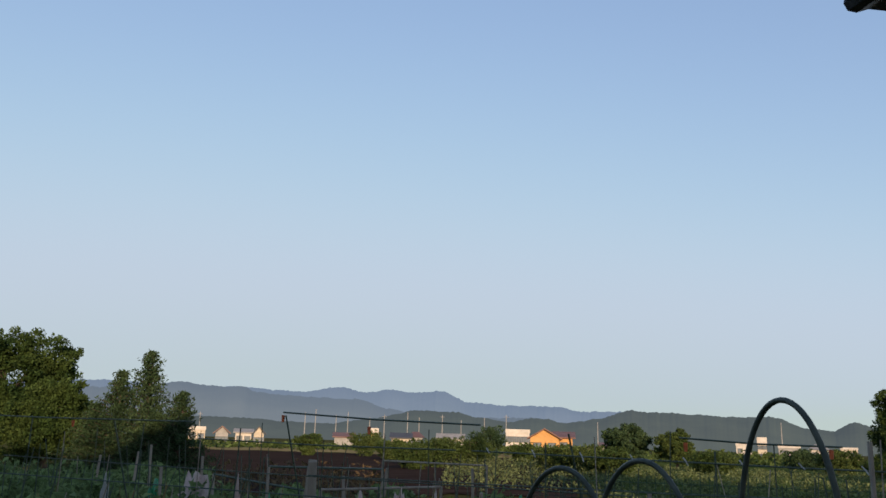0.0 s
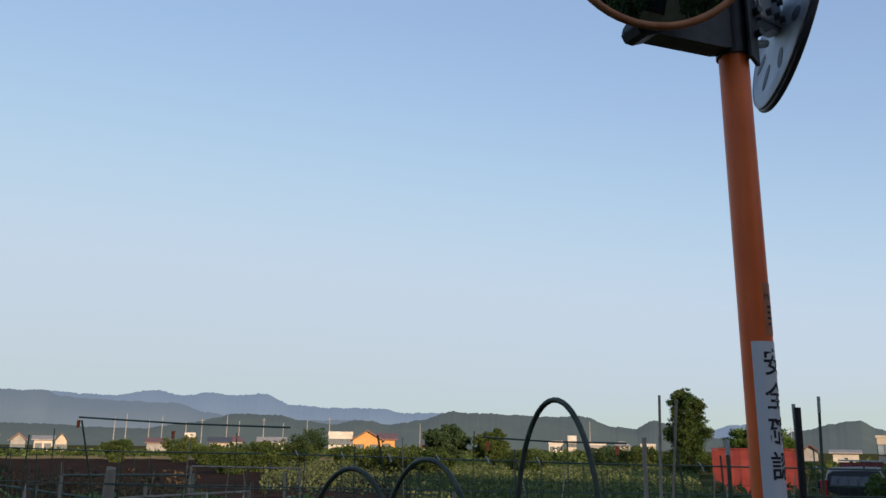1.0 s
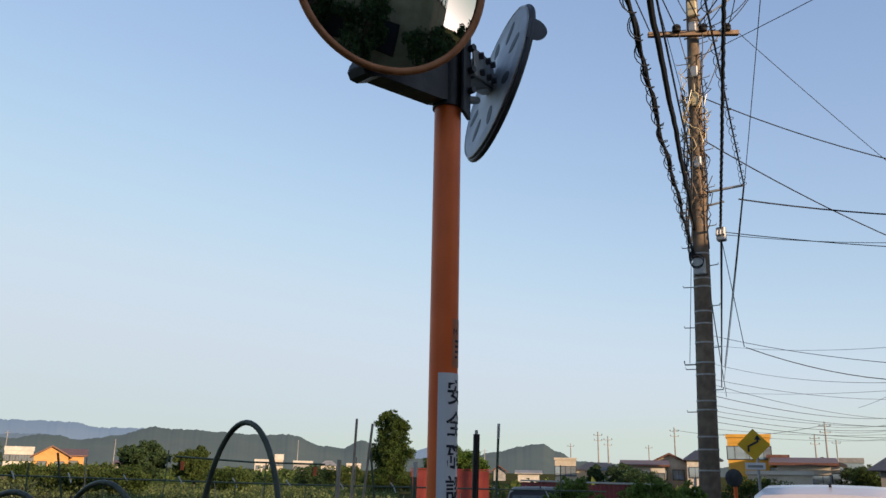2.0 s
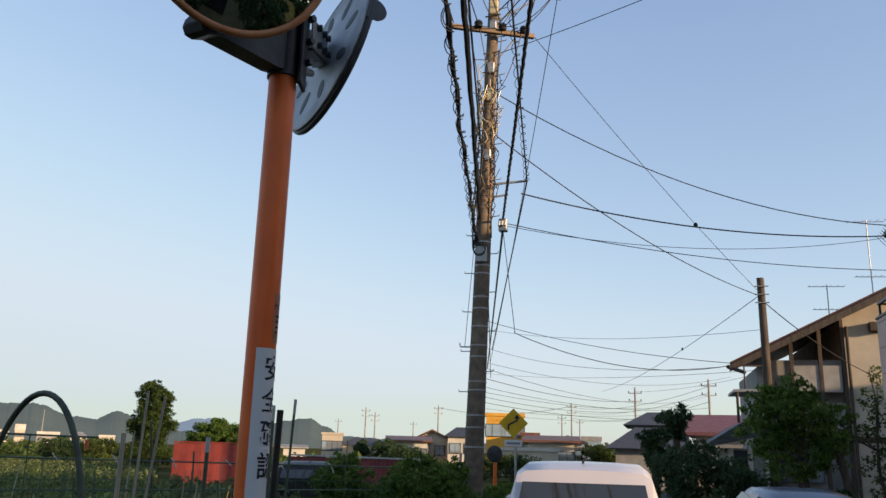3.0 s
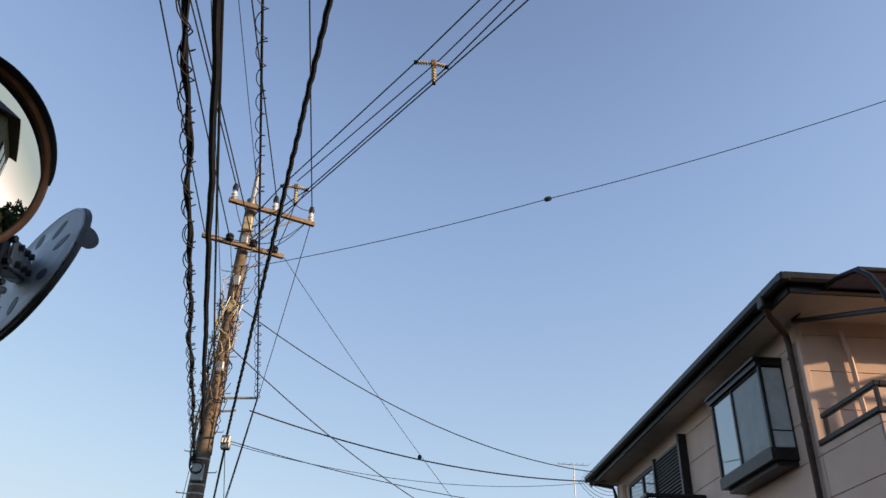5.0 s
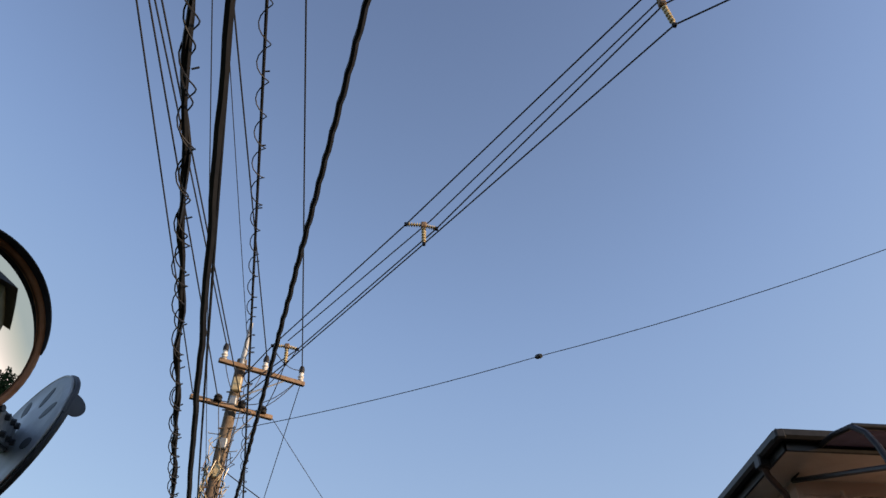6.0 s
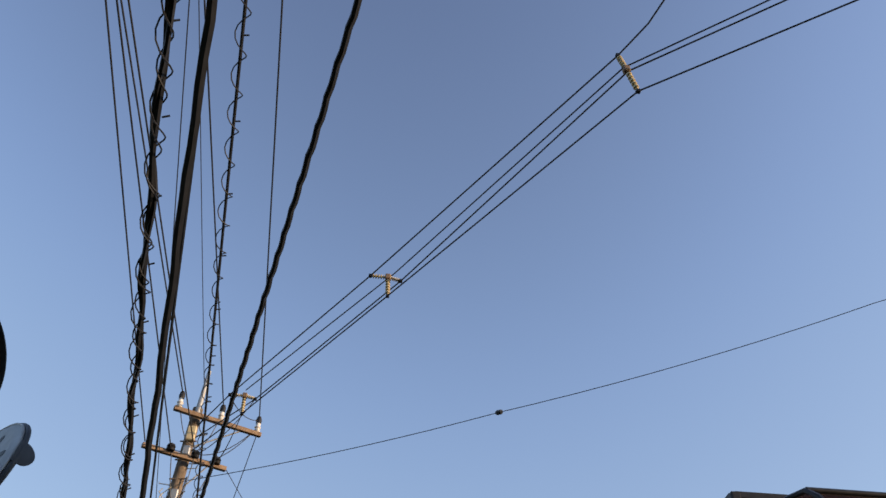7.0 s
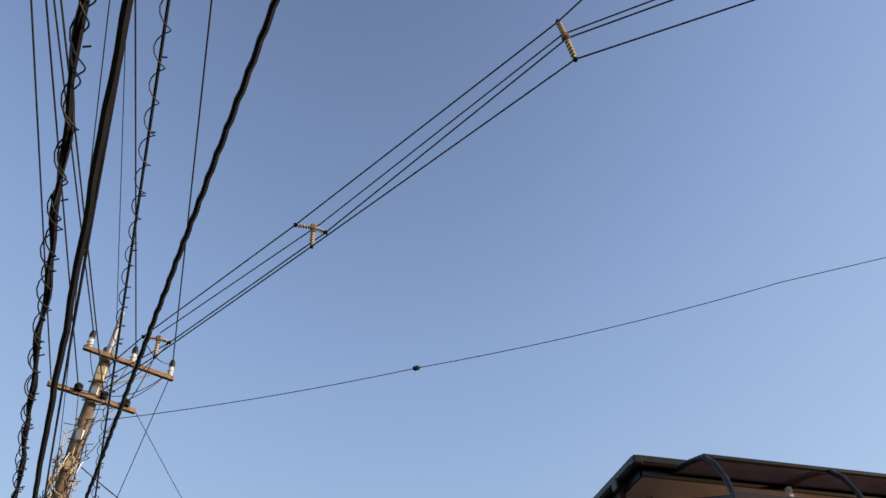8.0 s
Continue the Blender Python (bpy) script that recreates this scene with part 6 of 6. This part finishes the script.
            part("rim", Shape().lathe([(0.001, 0.06), (0.05, 0.065), (0.15, 0.05), (0.175, 0.07), (0.175, -0.07), (0.15, -0.05), (0.05, -0.065), (0.001, -0.06)], 20, m), GALV, w)
    part("bumper", Shape().soft_box(-hw * 0.93, hw * 0.93, -L / 2 - 0.05, -L / 2 + 0.12, 0.26, 0.5, 0.04), paint, t)
    plate_ = part("number_plate", Shape().soft_box(-0.165, 0.165, -L / 2 - 0.062, -L / 2 - 0.05, 0.34, 0.5, 0.004), SIGN_YELLOW, t)
    part("plate_bars", Shape().box(-0.13, 0.13, -L / 2 - 0.068, -L / 2 - 0.064, 0.38, 0.43), INK, plate_)
    return t


car("parked_car", Vector((-0.62 - 0.15, 9.1, 0.012)), 4, 3.35, 1.475, 1.40, CAR_WHITE, "pearl-white small hatchback parked on the lane")
car("parked_car", Vector((2.05, 14.6, 0.012)), 8, 3.9, 1.6, 1.05, CAR_BLUE, "low blue-grey coupe parked by the old house", True)
car("parked_car", ground_at(-23.3, 18.5), 24, 3.6, 1.5, 1.2, CAR_BLACK, "black car parked behind the gardens", False)

# bend sign and small mirror up the lane
sg = thing("warning_sign", "yellow diamond sign with a black bend arrow on a grey post", "road sign", place=Vector((-3.13, 18.7, 0)))
part("post", Shape().tube([(0.05, 0.03, 0), (0.05, 0.03, 2.2)], 0.03, 10), GALV, sg)
q = 0.33
SM = pose(0, 0, 2.13, 90, 0, 8)
part("board", Shape().prism([(-q, 0), (0, -q), (q, 0), (0, q)], 0.012, SM), SIGN_YELLOW, sg)
part("bend_arrow", Shape().prism([(-0.13, -0.15), (-0.09, -0.15), (-0.09, -0.05), (0.10, 0.05), (0.10, 0.10), (0.15, 0.10), (0.08, 0.2), (0.01, 0.10), (0.06, 0.10), (0.06, 0.075), (-0.13, -0.025)], 0.006, SM @ pose(0, 0, 0.013)), INK, sg)
part("sub_plate", Shape().box(-0.2, 0.2, -0.01, 0.002, 1.62, 1.76, pose(0, 0, 0, 0, 0, 8)), STICKER, sg, "small white plate with dark marks")
part("plate_marks", Shape().box(-0.15, 0.15, -0.013, -0.0105, 1.66, 1.71, pose(0, 0, 0, 0, 0, 8)), GREY_WALL, sg)
sm = thing("traffic_mirror", "small road mirror on a yellow-orange post beside the utility pole", "traffic mirror", place=ground_at(-10.75, 15.5))
part("pole", Shape().tube([(0, 0, 0), (0, 0, 1.35)], 0.035, 10), ORANGE, sm)
part("mirror_shell", Shape().lathe([(0.001, -0.05), (0.12, -0.045), (0.15, -0.01), (0.15, 0.0), (0.1, 0.012), (0.001, 0.018)], 24, frame_of((0, -0.06, 1.45), (0.5, -0.85, 0))), DARK_GREY, sm)

# ---------------------------------------------------------------- sheds and sheeting beyond the garden
def sheet_wall(name, mat, a, b, h, label, pitch=0.15):
    a, b = Vector(a), Vector(b)
    t = thing(name, label, "fence", place=a)
    L = (b - a).length
    n = max(3, int(L / 0.75))
    ang = math.atan2(b.y - a.y, b.x - a.x)
    for i in range(n):
        x0, x1 = L * i / n + 0.004, L * (i + 1) / n - 0.004
        k = int((x1 - x0) / (pitch / 2))
        v = []
        for zz in (0.02, h + 0.02 * math.sin(i * 1.7)):
            for dy in (0.0, 0.012):
                for j in range(k + 1):
                    v.append(Matrix.Rotation(ang, 4, "Z") @ Vector((x0 + (x1 - x0) * j / k, (0.006 if j % 2 else -0.006) + dy, zz)))
        m = k + 1
        f = [(j, j + 1, 2 * m + j + 1, 2 * m + j) for j in range(k)] + [(m + j + 1, m + j, 3 * m + j, 3 * m + j + 1) for j in range(k)] + [(2 * m + j, 2 * m + j + 1, 3 * m + j + 1, 3 * m + j) for j in range(k)]
        part("panel", Shape().add(v, f), mat, t)
    part("top_rail", Shape().box(0, L, -0.03, 0.05, h + 0.02, h + 0.06, Matrix.Rotation(ang, 4, "Z")), GALV if mat is MAROON else mat, t)
    return t


sheet_wall("red_sheet_fence", RED_SHEET, ground_at(-32.1, 30), ground_at(-26.8, 29), 1.5, "bright red corrugated sheet screen beyond the gardens", 0.4)
sheet_wall("maroon_sheet_fence", MAROON, ground_at(-24.6, 24), ground_at(-15.0, 20), 1.22, "weathered maroon metal fence with pale streaks")
single("white_block", Shape().soft_box(-0.5, 0.5, -0.2, 0.2, 0, 0.62, 0.04, Matrix.Translation(ground_at(-19.4, 13.0))), WHITE_WALL, "pale concrete block by the fence", "block")


# ---------------------------------------------------------------- garden beside the lane
def hoop(foot_a, foot_b, top, label, r=0.0066, shoulder=0.55):
    a, b = Vector(foot_a), Vector(foot_b)
    t = thing("tunnel_hoop", label, "garden hoop", "garden hoops", place=a)
    c = (a + b) / 2
    pts = [a, Vector((a.x, a.y, top * shoulder))]
    zs = top * shoulder + (top * (1 - shoulder)) * 0.35
    for i in range(33):
        k = math.pi * (1 - i / 32)
        p = c + (b - a) / 2 * math.cos(k)
        pts.append(Vector((p.x, p.y, zs + (top - zs) * math.sin(k) ** 0.8)))
    pts += [Vector((b.x, b.y, top * shoulder)), b]
    part("pipe", Shape().tube([p - a for p in pts], r, 10), HOOP_GREEN, t)
    return t


def foot(az, d):
    p = at(az, 0, d, (-0.035, 0.072, 1.465))
    p.z = 0
    return p


hoop(foot(-43.8, 2.07), foot(-37.6, 1.82), 1.577, "tall dark green plastic garden hoop")
hoop(foot(-58.2, 2.22), foot(-51.1, 1.95), 1.413, "low dark green plastic garden hoop")
hoop(foot(-53.1, 2.18), foot(-45.8, 1.885), 1.437, "low dark green plastic garden hoop")
FA, FD = Vector((-5.463, 1.713, 0)), Vector((2.0, 1.5, 0)).normalized() * 1.047


def fence_at(s, z=0.0):
    p = FA + FD * s
    return Vector((p.x, p.y, max(0.0, 1.047 * z - 0.045)))


gf = thing("garden_fence", "trellis of thin green stakes and rails round the vegetable plot", "fence", place=fence_at(0))
F0 = fence_at(0)
s = -3.4
i = 0
while s < 4.6:
    hgt = 1.42 + 0.13 * ((i * 37) % 7) / 7
    lean = 0.05 * math.sin(i * 2.3)
    part("stake", Shape().tube([fence_at(s) - F0, fence_at(s + lean, hgt) - F0 + Vector((0, 0.02 * math.cos(i), 0))], 0.0032 if i % 3 else 0.0048, 6), STAKE_GREEN if i % 4 else WOOD_PALE, gf)
    if i % 5 == 0:
        off = Vector((0.02, 0.25, 0))
        part("stake", Shape().tube([fence_at(s) - F0 + off * 2, fence_at(s + 0.12, hgt + 0.05) - F0], 0.006, 6), STAKE_GREEN, gf)
    s += 0.26 + 0.17 * ((i * 53) % 9) / 9
    i += 1
for s0, s1, z0, z1, r in ((-3.6, -0.75, 1.56, 1.53, 0.007), (-0.02, 1.35, 1.60, 1.545, 0.008), (-0.7, 1.2, 1.42, 1.40, 0.006), (2.45, 3.2, 1.50, 1.475, 0.007), (1.3, 4.7, 1.40, 1.36, 0.006), (-3.0, 4.6, 1.12, 1.08, 0.006), (-2.6, 2.2, 1.25, 1.2, 0.005), (0.2, 4.6, 1.22, 1.24, 0.005)):
    part("rail", Shape().tube([fence_at(s0, z0) - F0, fence_at((s0 + s1) / 2, (z0 + z1) / 2 - 0.008) - F0, fence_at(s1, z1) - F0], r * 0.72, 7), STAKE_GREEN, gf)
for s0, z0 in ((-0.02, 1.56), (0.62, 1.5), (2.48, 1.455), (3.15, 1.44), (-1.9, 1.5)):
    part("tape_tag", Shape().tube([fence_at(s0, z0 - 0.022) - F0, fence_at(s0, z0 + 0.022) - F0], [0.009, 0.012], 7), TAG, gf, "orange tape knot")
for k in range(12):
    p = fence_at(1.4 + k * 0.27, 1.40 - 0.004 * k) - F0
    part("tie", Shape().tube([p + Vector((-0.02, 0, 0.02)), p, p + Vector((0.015, 0.0, -0.01 - 0.01 * (k % 3)))], 0.004, 5), TIE_WHITE, gf, "white plastic tie")
netm = Shape()
for i in range(70):
    s0 = 1.55 + i * 0.045
    netm.tube([fence_at(s0, 0.3) - F0 + Vector((0.02, 0.12, 0)), fence_at(s0, 1.3 + 0.03 * math.sin(i)) - F0 + Vector((0.02, 0.12, 0))], 0.0016, 3, False)
for i in range(22):
    z = 0.32 + i * 0.045
    netm.tube([fence_at(1.55, z) - F0 + Vector((0.02, 0.12, 0)), fence_at(4.66, z + 0.02 * math.sin(i)) - F0 + Vector((0.02, 0.12, 0))], 0.0016, 3, False)
netm.smooth = False
tagged(part("net", netm, NET, gf, "fine green garden net"), kind="stuff")


def post(name, az, el, d, r, mat, label, lean=(0, 0), tip=None):
    top = at(az, el, d, (-0.043, 0.043, 1.480))
    b = Vector((top.x - lean[0], top.y - lean[1], 0))
    t = thing(name, label, "stake", place=b)
    part("shaft", Shape().tube([(0, 0, 0), top - b], r, 9), mat, t)
    if tip:
        part("tip", Shape().tube([(top - b) * 0.965, (top - b) * 1.003], r * 1.15, 9), tip, t)


post("garden_post", -25.40, 2.40, 2.8, 0.011, STAKE_BLACK, "black plastic post leaning at the plot corner", (0.035, 0))
post("garden_post", -25.85, 2.6, 3.4, 0.006, STAKE_GREEN, "dark green post with a pale tip", (0.0, 0), TIE_WHITE)
post("garden_post", -24.43, 3.06, 3.6, 0.0055, STAKE_GREEN, "thin dark stake with a pale tip", (0.07, 0), TIE_WHITE)
post("garden_post", -29.95, 0.4, 3.3, 0.008, STAKE_GREEN, "green post with a white cap beside the mirror pole", (0.0, 0), TIE_WHITE)
post("bamboo_stake", -34.0, 3.3, 3.2, 0.005, WOOD_PALE, "pale bamboo stake leaning in the plot", (0.06, 0))
post("bamboo_stake", -32.9, 3.0, 3.2, 0.005, WOOD_PALE, "pale bamboo stake crossing another", (0.18, 0))
post("wooden_stake", -35.2, 0.55, 3.4, 0.009, WOOD_PALE, "thick grey wooden stake in the plot", (0.01, 0))
for k, (az, d, zt) in enumerate(((-71.5, 6.2, 1.32), (-70.2, 6.1, 1.31), (-80.8, 9, 1.36), (-82.4, 8.5, 1.3), (-77.5, 8, 1.28), (-68.2, 6.4, 1.2), (-66.4, 7, 1.25), (-59.6, 7.5, 1.25), (-58.9, 5.4, 1.17), (-84.6, 9, 1.25), (-79.9, 7, 1.22), (-47.9, 5, 1.22))):
    b = ground_at(az, d)
    t = thing("wooden_stake", "weathered grey wooden stake among the vegetables", "stake", "vegetable stakes", place=b)
    part("shaft", Shape().soft_box(-0.03 if k < 2 else -0.012, 0.03 if k < 2 else 0.012, -0.012, 0.012, 0, zt, 0.004, pose(0, 0, 0, 3 * math.sin(k), 4 * math.cos(k * 2.1), -az)), WOOD_PALE, t)


def lumpy(name, az, d, w, z0, z1, mat, label, cat):
    b = ground_at(az, d)
    sh = Shape()
    bm = bmesh.new()
    bmesh.ops.create_icosphere(bm, subdivisions=4, radius=1)
    for v in bm.verts:
        k = 1 + 0.35 * noise.noise(v.co * 2.1 + Vector((az, d, 0))) + 0.12 * noise.noise(v.co * 6 + Vector((d, az, 1)))
        v.co = Vector((v.co.x * w * k, v.co.y * w * 0.6 * k, z0 + (z1 - z0) * (0.5 + 0.5 * v.co.z * k * 0.85))) + b
        v.co.z = max(v.co.z, 0.0)
    bm.verts.index_update()
    sh.add([v.co.copy() for v in bm.verts], [[v.index for v in f.verts] for f in bm.faces])
    bm.free()
    sh.smooth = True
    return single(name, sh, mat, label, cat)


lumpy("plastic_sheet", -78.2, 7.0, 0.21, 0, 1.24, BAG, "crumpled pinkish-white sheet over a plant frame", "sheet")
lumpy("plastic_sheet", -67.3, 6.0, 0.14, 0, 1.16, BAG, "crumpled white plastic sheet among the beds", "sheet")
lumpy("plastic_sheet", -64.7, 6.0, 0.09, 0, 1.2, BAG, "small white bag tied on a stake", "sheet")
lumpy("green_sheet", -56.9, 4.6, 0.09, 0, 1.25, GREEN_SHEET, "bright green plastic sheet on a frame", "sheet")
lumpy("green_sheet", -73.3, 5.2, 0.07, 0, 1.2, GREEN_SHEET, "small bright green plastic sheet", "sheet")
lumpy("green_sheet", -80.5, 7.2, 0.12, 0, 1.15, GREEN_SHEET, "faded green plastic cover among the plants", "sheet")
# low timber frames in the beds
fr = thing("bed_frame", "low grey timber rails round the vegetable beds", "frame", place=ground_at(-66, 6.5))
B0 = ground_at(-66, 6.5)
for (a0, d0, z0), (a1, d1, z1) in (((-73.5, 6.5, 1.25), (-66, 7.5, 1.22)), ((-70, 6.0, 1.12), (-62, 6.2, 1.15)), ((-77, 7.4, 1.15), (-71, 6.2, 1.1)), ((-66, 8, 1.28), (-59, 8.5, 1.25)), ((-73.5, 5.8, 1.05), (-58, 5.2, 1.12))):
    p, q2 = ground_at(a0, d0), ground_at(a1, d1)
    p.z, q2.z = z0, z1
    part("rail", Shape().tube([p - B0, q2 - B0], 0.009, 6), WOOD_PALE if a0 > -72 else STAKE_GREEN, fr)
    for e in (p, q2):
        part("post", Shape().tube([Vector((e.x, e.y, 0)) - B0, e - B0], 0.012, 6), WOOD_PALE, fr)


def sprigs(name, boxes, count, mat, label):
    """Thin upright stalks leaning every way."""
    sh = Shape()
    for az0, az1, d0, d1, h0, h1 in boxes:
        for k in range(count):
            b = ground_at(az0 + (az1 - az0) * rng.random(), d0 + (d1 - d0) * rng.random())
            h = h0 + (h1 - h0) * rng.random()
            lean = Vector((0.12 * rng.normal(), 0.12 * rng.normal(), 0))
            sh.tube([b, b + lean * 0.4 + Vector((0, 0, h * 0.5)), b + lean + Vector((0, 0, h))], [0.006, 0.005, 0.003], 4, False)
    return single(name, sh, mat, label, "stalks", kind="stuff")


def crop(name, boxes, per_m2, leaf, mat, label):
    pts = []
    for az0, az1, d0, d1, h0, h1 in boxes:
        n = int(per_m2 * (az1 - az0) * math.pi / 180 * 0.5 * (d1 * d1 - d0 * d0))
        az = np.radians(az0 + (az1 - az0) * rng.random(n))
        d = np.sqrt(d0 * d0 + (d1 * d1 - d0 * d0) * rng.random(n))
        x, y = d * np.sin(az), d * np.cos(az)
        lump = 0.5 + 0.5 * np.sin(x * 3.1 + 1.3 * np.sin(y * 2.2)) * np.sin(y * 3.7 + x)
        top = h0 + (h1 - h0) * lump
        z = top * (0.15 + 0.85 * rng.random(n) ** 0.5)
        pts.append(np.stack([x, y, z], 1))
    pts = np.concatenate(pts)
    pts[:, :2] += rng.normal(size=(len(pts), 2)) * 0.04
    sh = leaves(pts, leaf * (0.5 + rng.random(len(pts))), 0.55)
    return single(name, sh, mat, label, "plants", kind="stuff")


crop("vegetable_plants", [(-92, -77.5, 6.0, 12, 0.85, 1.12), (-77.5, -69, 5.5, 9, 0.75, 1.08), (-69, -57, 4.4, 8, 0.7, 1.12), (-46, -33, 3.6, 6.5, 0.8, 1.2)], 1500, 0.036, CROP, "dense leafy vegetable plants behind the fence")
crop("vegetable_plants", [(-57, -49, 2.4, 4.2, 0.85, 1.28), (-49, -44, 2.6, 4, 0.9, 1.24)], 1500, 0.035, CROP, "tall leafy plants under the hoops")
crop("vegetable_plants", [(-63, -60.5, 5.0, 6.2, 0.9, 1.2), (-44.6, -43.6, 3.4, 3.8, 1.0, 1.25)], 900, 0.05, CROP_PALE, "pale yellow-green leafy plants")
crop("field_weeds", [(-62, -50, 26, 44, 0.1, 0.6), (-61, -52, 44, 60, 0.15, 0.8), (-52, -33, 14, 60, 0.1, 0.5)], 26, 0.06, PALE_GRASS, "weeds and low crops across the vegetable fields")
crop("dry_stalks", [(-82, -66, 14, 26, 0.3, 0.9)], 30, 0.07, leafy("dry_stalk", (0.09, 0.06, 0.035), (0.17, 0.12, 0.06)), "brown dry stalks at the edge of the tilled field")
crop("far_hedge", [(-80, -68, 98, 124, 0.1, 1.0), (-67, -52, 96, 126, 0.3, 1.7), (-50, -38, 80, 110, 0.2, 1.6), (-31, -13, 46, 54, 0.2, 1.3)], 2.4, 0.30, SHRUB, "low hedges and scrub in front of the distant houses")
crop("tall_grass", [(-33, -12, 6, 22, 0.35, 0.75)], 200, 0.07, PALE_GRASS, "uncut weeds along the lane's edge")

sprigs("stalks", [(-90, -76, 5.5, 9, 1.0, 1.42), (-76, -58, 4.8, 8, 0.95, 1.42), (-58, -46, 3.0, 6, 1.0, 1.4), (-46, -28, 2.9, 6, 1.0, 1.42)], 38, STAKE_GREEN, "thin green stalks and canes among the vegetables")
sprigs("canes", [(-88, -60, 5.5, 9, 0.9, 1.35), (-46, -26, 3.0, 6, 1.0, 1.45)], 20, WOOD_PALE, "pale dry canes among the vegetables")

sprigs("dry_grass", [(-88, -60, 5.0, 8.5, 0.9, 1.22), (-60, -46, 3.2, 6, 0.9, 1.2), (-46, -28, 3.2, 7, 0.9, 1.2)], 70, DRY_GRASS, "thin straw-coloured dry grass among the vegetables")
for az, d, w, zt, mt in ((-75.4, 6.4, 0.05, 1.2, BAG), (-70.8, 5.6, 0.07, 1.12, BAG), (-62.3, 5.8, 0.06, 1.17, BAG), (-49.2, 4.4, 0.10, 1.16, BAG), (-46.8, 4.8, 0.07, 1.14, GALV), (-44.9, 5.2, 0.12, 1.1, BAG), (-83.5, 7.4, 0.06, 1.18, TIE_WHITE)):
    lumpy("plastic_sheet", az, d, w, 0, zt, mt, "scrap of pale plastic sheet tied over a plant", "sheet")

# ---------------------------------------------------------------- out of view: houses added for shade, what the mirror shows
# houses added as shade casters; only the olive one shows, in the mirror
for (x, y, w, dp, he, hr, wall, roof, lab) in ((-6.0, -17, 3.9, 7, 4.6, 6.2, GREY_WALL, ROOF_TILE, "unseen grey two-storey house added behind the gardens"), (-17, -17, 4.2, 7, 4.8, 6.6, WHITE_WALL, ROOF_BROWN, "unseen white two-storey house added at the corner behind"), (9.0, -3.4, 2.9, 8, 5.4, 7.6, OLIVE_WALL, ROOF_TILE, "olive-beige two-storey house across the lane"), (9.0, -14, 3.5, 7, 5.8, 8.2, GREY_WALL, ROOF_TILE, "unseen grey two-storey house added to shade the garden"), (21.0, 20.0, 4.0, 11, 4.9, 6.2, GREY_WALL, ROOF_TILE, "unseen grey two-storey house added to shade the old cream house")):
    t = thing("house", lab, "house", place=Vector((x, y, 0)))
    part("wall", Shape().box(-w, w, -dp / 2, dp / 2, 0, he), wall, t)
    part("roof", Shape().add([(-w - 0.5, -dp / 2 - 0.5, he), (w + 0.5, -dp / 2 - 0.5, he), (w + 0.5, dp / 2 + 0.5, he), (-w - 0.5, dp / 2 + 0.5, he), (-w * 0.4, 0, hr), (w * 0.4, 0, hr)], [(0, 1, 5, 4), (1, 2, 5), (2, 3, 4, 5), (3, 0, 4), (3, 2, 1, 0)]), roof, t)
    for z0 in (0.9, 3.5):
        for k in (-0.55, 0.0, 0.55):
            wn = part("window", Shape().box(k * w - 0.6, k * w + 0.6, dp / 2 + 0.005, dp / 2 + 0.06, z0, z0 + 1.2), DARK_ALU, t)
            part("pane", Shape().box(k * w - 0.54, k * w + 0.54, dp / 2 + 0.062, dp / 2 + 0.08, z0 + 0.06, z0 + 1.14), GLASS, wn)
for x, y, w in ((9.0, -3.4, 2.9), (9.0, -14, 3.5)):
    t = [o for o in bpy.data.objects if o.parent is None and o.name.startswith("house") and abs(o.location.x - x) < 0.01 and abs(o.location.y - y) < 0.01][0]
    for z0 in (0.9, 3.5):
        for yy in (-2.2, 0.0, 2.3):
            wn = part("window", Shape().box(-w - 0.06, -w - 0.005, yy - 0.6, yy + 0.6, z0, z0 + 1.2), DARK_ALU, t)
            part("pane", Shape().box(-w - 0.08, -w - 0.062, yy - 0.54, yy + 0.54, z0 + 0.06, z0 + 1.14), CAR_GLASS, wn)
tree("broadleaf_tree", Vector((5.3, -7.2, 0)), lobes_round(6.2, 1.5, 11, 0.3), 9000, 0.09, TREE_DARK, "dark broadleaf tree in the garden across the lane", 0.15)
for x, y, h, r in ((4.7, -1.2, 3.0, 0.9), (4.9, -3.6, 3.4, 1.0), (4.8, -5.4, 2.8, 0.9), (5.0, 0.9, 2.7, 0.8)):
    tree("garden_tree", Vector((x, y, 0)), lobes_round(h, r, 9, 0.2), 4500, 0.07, TREE_DARK, "dark clipped garden tree across the lane", 0.07)
tree("broadleaf_tree", Vector((5.6, 2.6, 0)), lobes_round(3.6, 0.9, 9, 0.3), 5000, 0.07, TREE_DARK, "small dark garden tree across the lane", 0.1)
tree("broadleaf_tree", Vector((-4.2, -6.5, 0)), lobes_round(5.0, 1.7, 10, 0.3), 6000, 0.11, TREE_SUN, "broadleaf tree at the lane behind", 0.16)
